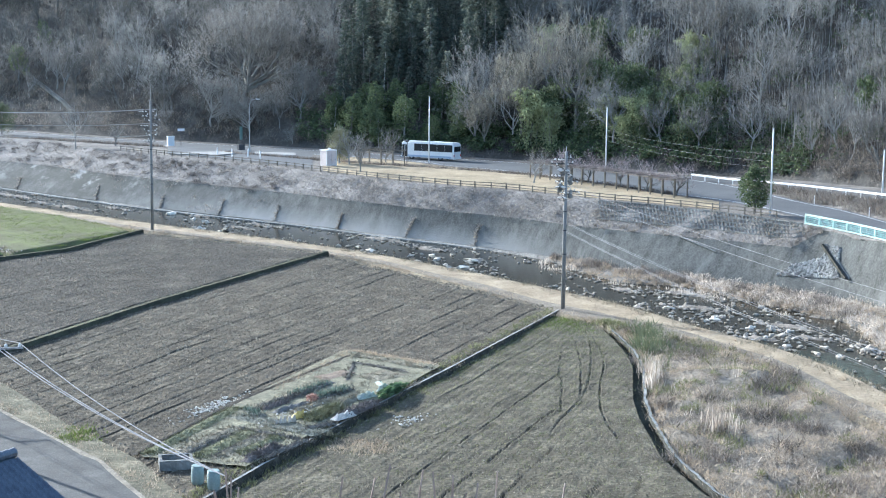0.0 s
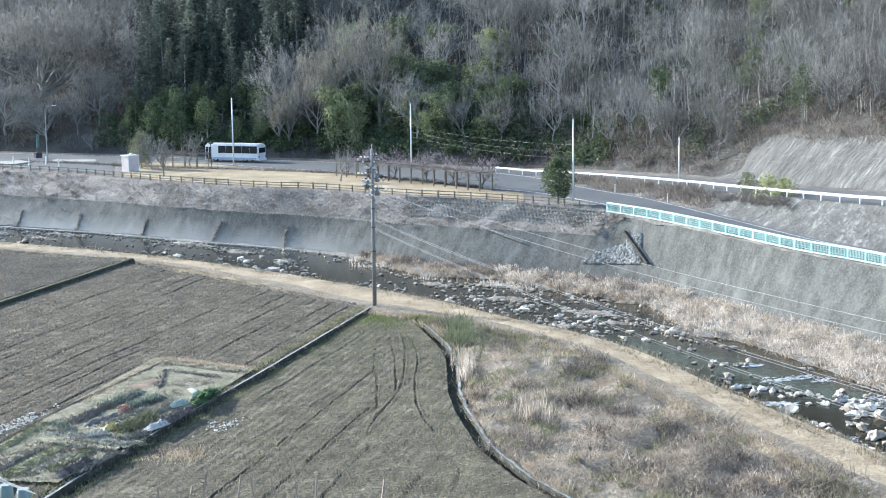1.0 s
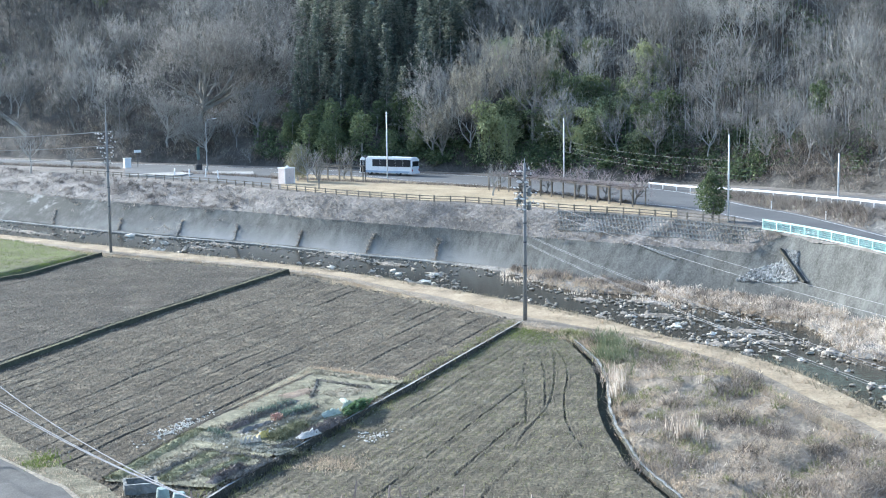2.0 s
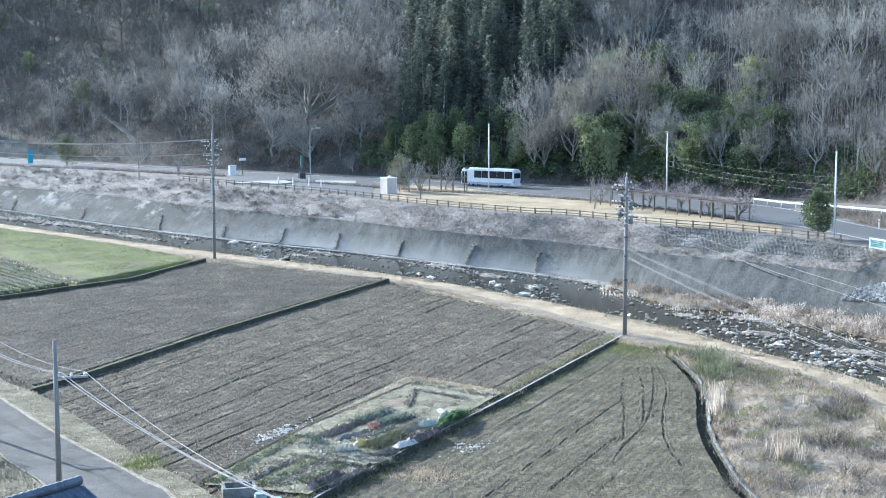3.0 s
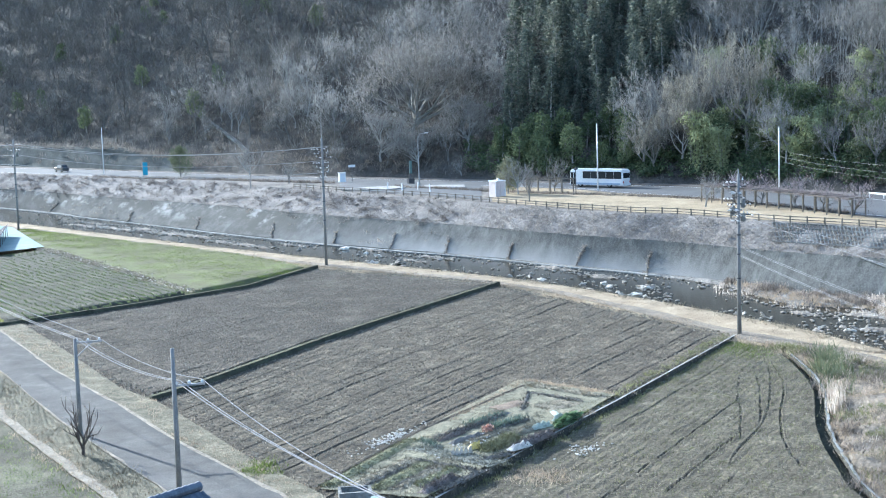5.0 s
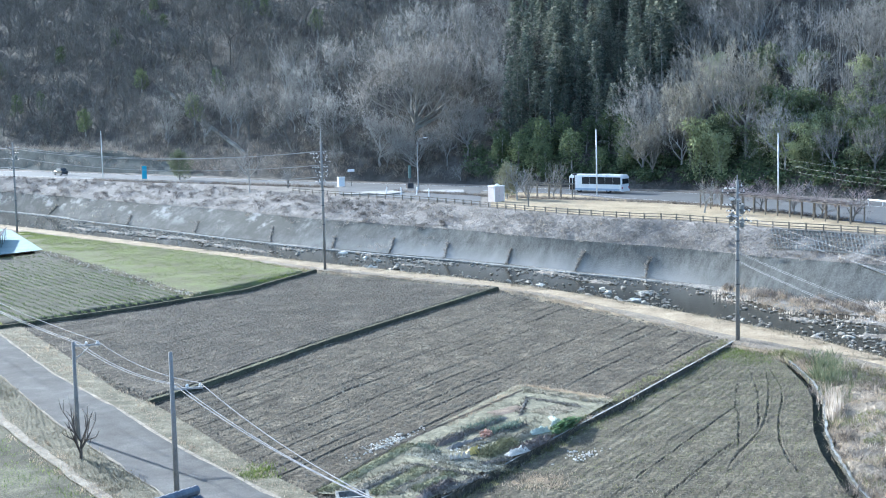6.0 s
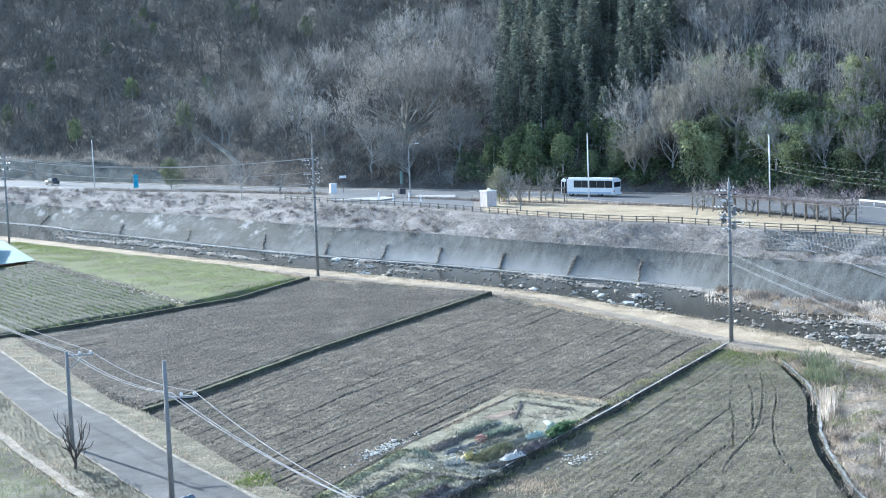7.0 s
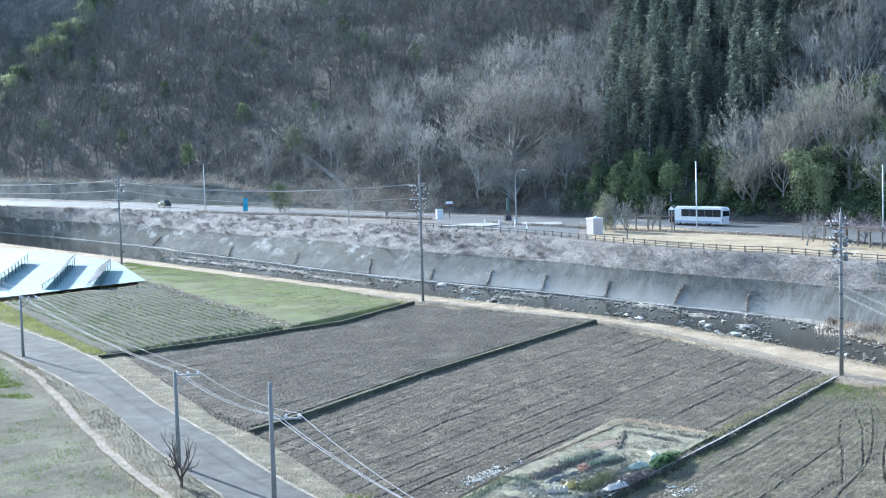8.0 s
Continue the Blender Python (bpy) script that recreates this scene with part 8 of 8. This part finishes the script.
sheet("plastic_sheet", -4.75, 86.2, 1.2, 0.35, 0.35, 30, 4, NETTING, "pale netting among the green leaves")
for i, (x, y) in enumerate(((-10.15, 77.65), (-9.95, 77.8), (-9.72, 77.9), (-9.48, 78.05), (-9.25, 78.2))):
    sheet("plastic_sheet", x, y, 0.2, 0.13, 0.4, 20 + 15 * i, 5 + i, PLASTIC, "white plastic bag standing upright in the garden")
YELLOW = surface("yellow_plastic", (0.45, 0.34, 0.10), (0.62, 0.50, 0.18), 0.4, 0.05, 0.6, 0.1)
sheet("plastic_sheet", -9.1, 79.2, 0.8, 0.5, 0.35, 50, 12, YELLOW, "crumpled yellow plastic sack in the garden")


def litter(name, x, y, sx, sy, n, mat, label, z):
    q = Geo()
    for _ in range(n):
        px, py = gen.normal() * sx, gen.normal() * sy
        px, py = px + py * 0.38, py
        s1, a = gen.uniform(0.035, 0.12), gen.uniform(0, 6.28)
        q.box((x + px, y + py, z + 0.04), (s1 * 1.6, s1, 0.05), a, 0.6)
    return q.put(name, mat, label=label, category="litter", kind="stuff")


clods("straw_lumps", [p for p in litter_points if gen.random() < 0.5], 0.05, 0.16, PLASTIC, "pale lumps of torn film between two crops")
litter("stone_litter", -14.4, 82.0, 0.45, 1.6, 170, PLASTIC, "scattered pale rubble on the ploughed field", Z_B)
litter("film_scraps", -9.3, 80.2, 0.6, 1.7, 46, PLASTIC, "small torn scraps of white film between the garden beds", Z_B + 0.16)
litter("straw_litter", -3.05, 80.5, 0.55, 0.7, 60, PLASTIC, "scattered pale scraps beside the field wall", Z_C)

tufts("field_straw", [(-5.1 + gen.normal() * 0.9, 74.8 + gen.normal() * 0.8, Z_C + 0.03) for _ in range(120)], 0.05, 0.2, 0.06, 0.2, 6, WEEDTAN, "thin tan straw strewn beside the field wall", "straw", 1.0)

# drums and a concrete pit at the garden's corner
AQUA = surface("grey_green_plastic", (0.22, 0.29, 0.28), (0.32, 0.39, 0.37), 0.6, 0.08, 0.6, 0.0)
for x, y in ((-12.5, 66.8), (-11.6, 66.0)):
    drum = thing("drum", (x, y, Z_B), 0, label="faded grey-green plastic drum at the garden's corner", category="drum", group="drums at the garden corner")
    part("barrel", tube_geo([(0, 0, 0), (0, 0, 0.12), (0, 0, 0.45), (0, 0, 0.8), (0, 0, 0.88)], [0.27, 0.3, 0.32, 0.3, 0.26], 14), AQUA, drum, smooth=True)
    part("lid", tube_geo([(0, 0, 0.87), (0, 0, 0.93)], [0.29, 0.27], 14), AQUA, drum)
pit = thing("concrete_pit", (-14.1, 69.6, Z_B), 15, label="small square concrete pit at the garden's edge", category="pit")
for dx, dy, sx, sy in ((-0.75, 0, 0.15, 1.3), (0.75, 0, 0.15, 1.3), (0, -0.58, 1.35, 0.15), (0, 0.58, 1.35, 0.15)):
    q = Geo()
    q.box((dx, dy, 0.2), (sx, sy, 0.6))
    part("side", q, CONCRETE, pit)
q = Geo()
q.box((0, 0, 0.05), (1.3, 1.0, 0.08))
part("floor_slab", q, DARKSTEEL, pit)

# bare tree by the lane
ob = bare_tree("lane_tree", 501, 3.7, 1.3, 0.12, 6, 200, 0.06, (surface("dark_bark", (0.06, 0.05, 0.045), (0.16, 0.14, 0.12), 1, 0.1, 1.0, 0.0), BRUSH), 0.03, 3)
ob.matrix_basis = pose(-31.0, 76.3, Z_ROAD - 0.05)
tagged(ob, "small dark leafless tree on the lane's shoulder", "tree")
# thin shrubs on the near hillside
STALK = surface("pale_stalks", (0.18, 0.13, 0.11), (0.42, 0.36, 0.32), 1.5, 0.3, 1.0, 0.0)
for i, (x, y) in enumerate(((-4.4, 27.6), (-4.0, 27.2), (-2.5, 27.8), (-2.0, 27.3), (-1.4, 27.6), (-0.9, 27.2), (-0.3, 27.7), (0.1, 27.3), (0.6, 27.5), (1.9, 27.4))):
    ob = bare_tree("hillside_shrub", 520 + i, 4.6 + 0.17 * (i * 3 % 5), 0.8, 0.03, 4, 40, 0.1, (STALK, STALK), 0.02, 2)
    ob.matrix_basis = pose(x, y, 8.1, 0, 0, 50 * i)
    tagged(ob, "thin leafless shrub on the near hillside", "shrub", "shrubs below the viewpoint")

# ---- house with a tiled roof ----
TILE = surface("blue_grey_roof_tile", (0.045, 0.06, 0.085), (0.11, 0.135, 0.17), 0.8, 0.1, 0.35, 0.1, per_object=0.2, spec=0.5)
PLASTER = surface("cream_plaster", (0.50, 0.46, 0.38), (0.64, 0.60, 0.52), 1.5, 0.15, 0.9, 0.1)
house = thing("house", (-19.2, 48.0, -0.17), -30, label="small house with a blue-grey tiled gable roof", category="house")
LENG, HALF, RIDGE, EAVE = 10.0, 3.6, 6.15, 4.4
q = Geo()
q.box((0, 0, 2.2), (2 * HALF - 1.2, LENG - 1.0, 4.7))
part("walls", q, PLASTER, house)
q = Geo()
q.add([(-HALF + 0.6, LENG / 2 - 0.52, 4.5), (HALF - 0.6, LENG / 2 - 0.52, 4.5), (0, LENG / 2 - 0.52, 5.9), (-HALF + 0.6, LENG / 2 - 0.8, 4.5), (HALF - 0.6, LENG / 2 - 0.8, 4.5), (0, LENG / 2 - 0.8, 5.9)], [(0, 1, 2), (5, 4, 3), (0, 3, 4, 1), (1, 4, 5, 2), (2, 5, 3, 0)])
part("gable", q, PLASTER, house)
for s1 in (-1, 1):
    q = Geo()
    q.add([(0, -LENG / 2, RIDGE - 0.12), (0, LENG / 2, RIDGE - 0.12), (s1 * HALF, LENG / 2, EAVE - 0.12), (s1 * HALF, -LENG / 2, EAVE - 0.12), (0, -LENG / 2, RIDGE - 0.02), (0, LENG / 2, RIDGE - 0.02), (s1 * HALF, LENG / 2, EAVE - 0.02), (s1 * HALF, -LENG / 2, EAVE - 0.02)], [(0, 1, 2, 3), (7, 6, 5, 4), (0, 4, 5, 1), (2, 6, 7, 3), (1, 5, 6, 2), (0, 3, 7, 4)])
    roof = part("roof", q, TILE, house)
    tile = Geo()
    prof = [(-0.15, 0.02), (-0.08, -0.01), (0.02, 0.0), (0.09, 0.06), (0.15, 0.07)]
    for yy, zz in ((0.0, 0.0), (0.34, 0.035)):
        tile.v.extend((x, yy, z + zz) for x, z in prof)
    for k in range(4):
        tile.f.append((k, k + 1, k + 6, k + 5))
    tile.v.extend((x, 0.0, z - 0.035) for x, z in prof)
    for k in range(4):
        tile.f.append((k + 10, k + 11, k + 1, k))
    tm = mesh_of("tile", tile.v, tile.f, TILE)
    slope = math.atan2(RIDGE - EAVE, HALF)
    run = math.hypot(HALF, RIDGE - EAVE)
    for j in range(12):
        for i in range(24):
            if s1 < 0 and j > 5:
                continue
            d = run - 0.32 * (j + 1)
            if d < 0:
                continue
            ti = new("roof_tile", tm)
            ti.parent = roof
            rot = Matrix.Rotation(math.pi / 2 * s1, 4, "Z") @ Matrix.Rotation(slope, 4, "X")
            ti.matrix_basis = Matrix.Translation((s1 * (HALF - 0.31 * math.cos(slope) * (11 - j)), LENG / 2 - 0.15 - i * 0.3, EAVE + (RIDGE - EAVE) * 0.31 * (11 - j) / run * 1.0)) @ rot
q = Geo()
q.tube([(0, -LENG / 2 - 0.05, RIDGE + 0.1), (0, LENG / 2 + 0.05, RIDGE + 0.1)], 0.17, 10)
part("ridge_cap", q, TILE, house)
for k in range(30):
    q = Geo()
    q.tube([(0, LENG / 2 + 0.06 - k * 0.33, RIDGE + 0.1), (0, LENG / 2 - 0.2 - k * 0.33, RIDGE + 0.1)], [0.2, 0.17], 10)
    part("ridge_tile", q, TILE, house)

# ---- solar panels on a white ground sheet ----
WHITESHEET = surface("white_ground_sheet", (0.15, 0.245, 0.255), (0.225, 0.335, 0.35), 4, 0.3, 0.7, 0.3)
ribbon("ground_sheet", [(-140, 236), (-120, 205), (-97, 168), (-90.3, 164.8)], [(-137, 246), (-116, 232), (-95.5, 212.8), (-78.3, 184)], Z_D + 0.12, WHITESHEET, across=4, jitter=0.06, label="white weed-control sheet spread under the solar panels", category="ground sheet")
PANEL = surface("solar_glass", (0.03, 0.04, 0.07), (0.05, 0.06, 0.10), 1, 0.2, 0.15, 0.0, spec=0.6)
ALU = surface("panel_back", (0.45, 0.48, 0.50), (0.60, 0.63, 0.65), 1, 0.2, 0.5, 0.0)
for x, y, length in ((-86.6, 187.5, 26), (-94.5, 191.5, 36), (-103.5, 193.5, 40)):
    table = thing("solar_table", (x, y, Z_D + 0.1), 21, label="long tilted table of solar panels facing the low sun", category="solar panel", group="solar tables")
    n = int(length / 2)
    for i in range(n):
        yy = -length / 2 + 2 * i + 1
        tilt = radians(32)
        for nm, lift, mt, th in (("panel", 0.0, PANEL, 0.03), ("panel_back", -0.04, ALU, 0.04)):
            q = Geo()
            c, s1 = math.cos(tilt), math.sin(tilt)
            vs = []
            for zz in (lift - th / 2, lift + th / 2):
                for u, v in ((-1.1, -0.97), (1.1, -0.97), (1.1, 0.97), (-1.1, 0.97)):
                    vs.append((u * c - zz * s1, yy + v, 1.1 + u * s1 + zz * c))
            q.add(vs, [(0, 3, 2, 1), (4, 5, 6, 7), (0, 1, 5, 4), (1, 2, 6, 5), (2, 3, 7, 6), (3, 0, 4, 7)])
            part(nm, q, mt, table)
        if i % 2 == 0:
            part("leg", tube_geo([(0.8, yy, -0.1), (0.8, yy, 1.55)], 0.05, 6), DARKSTEEL, table)
            part("leg", tube_geo([(-0.8, yy, -0.1), (-0.8, yy, 0.6)], 0.05, 6), STEEL, table)
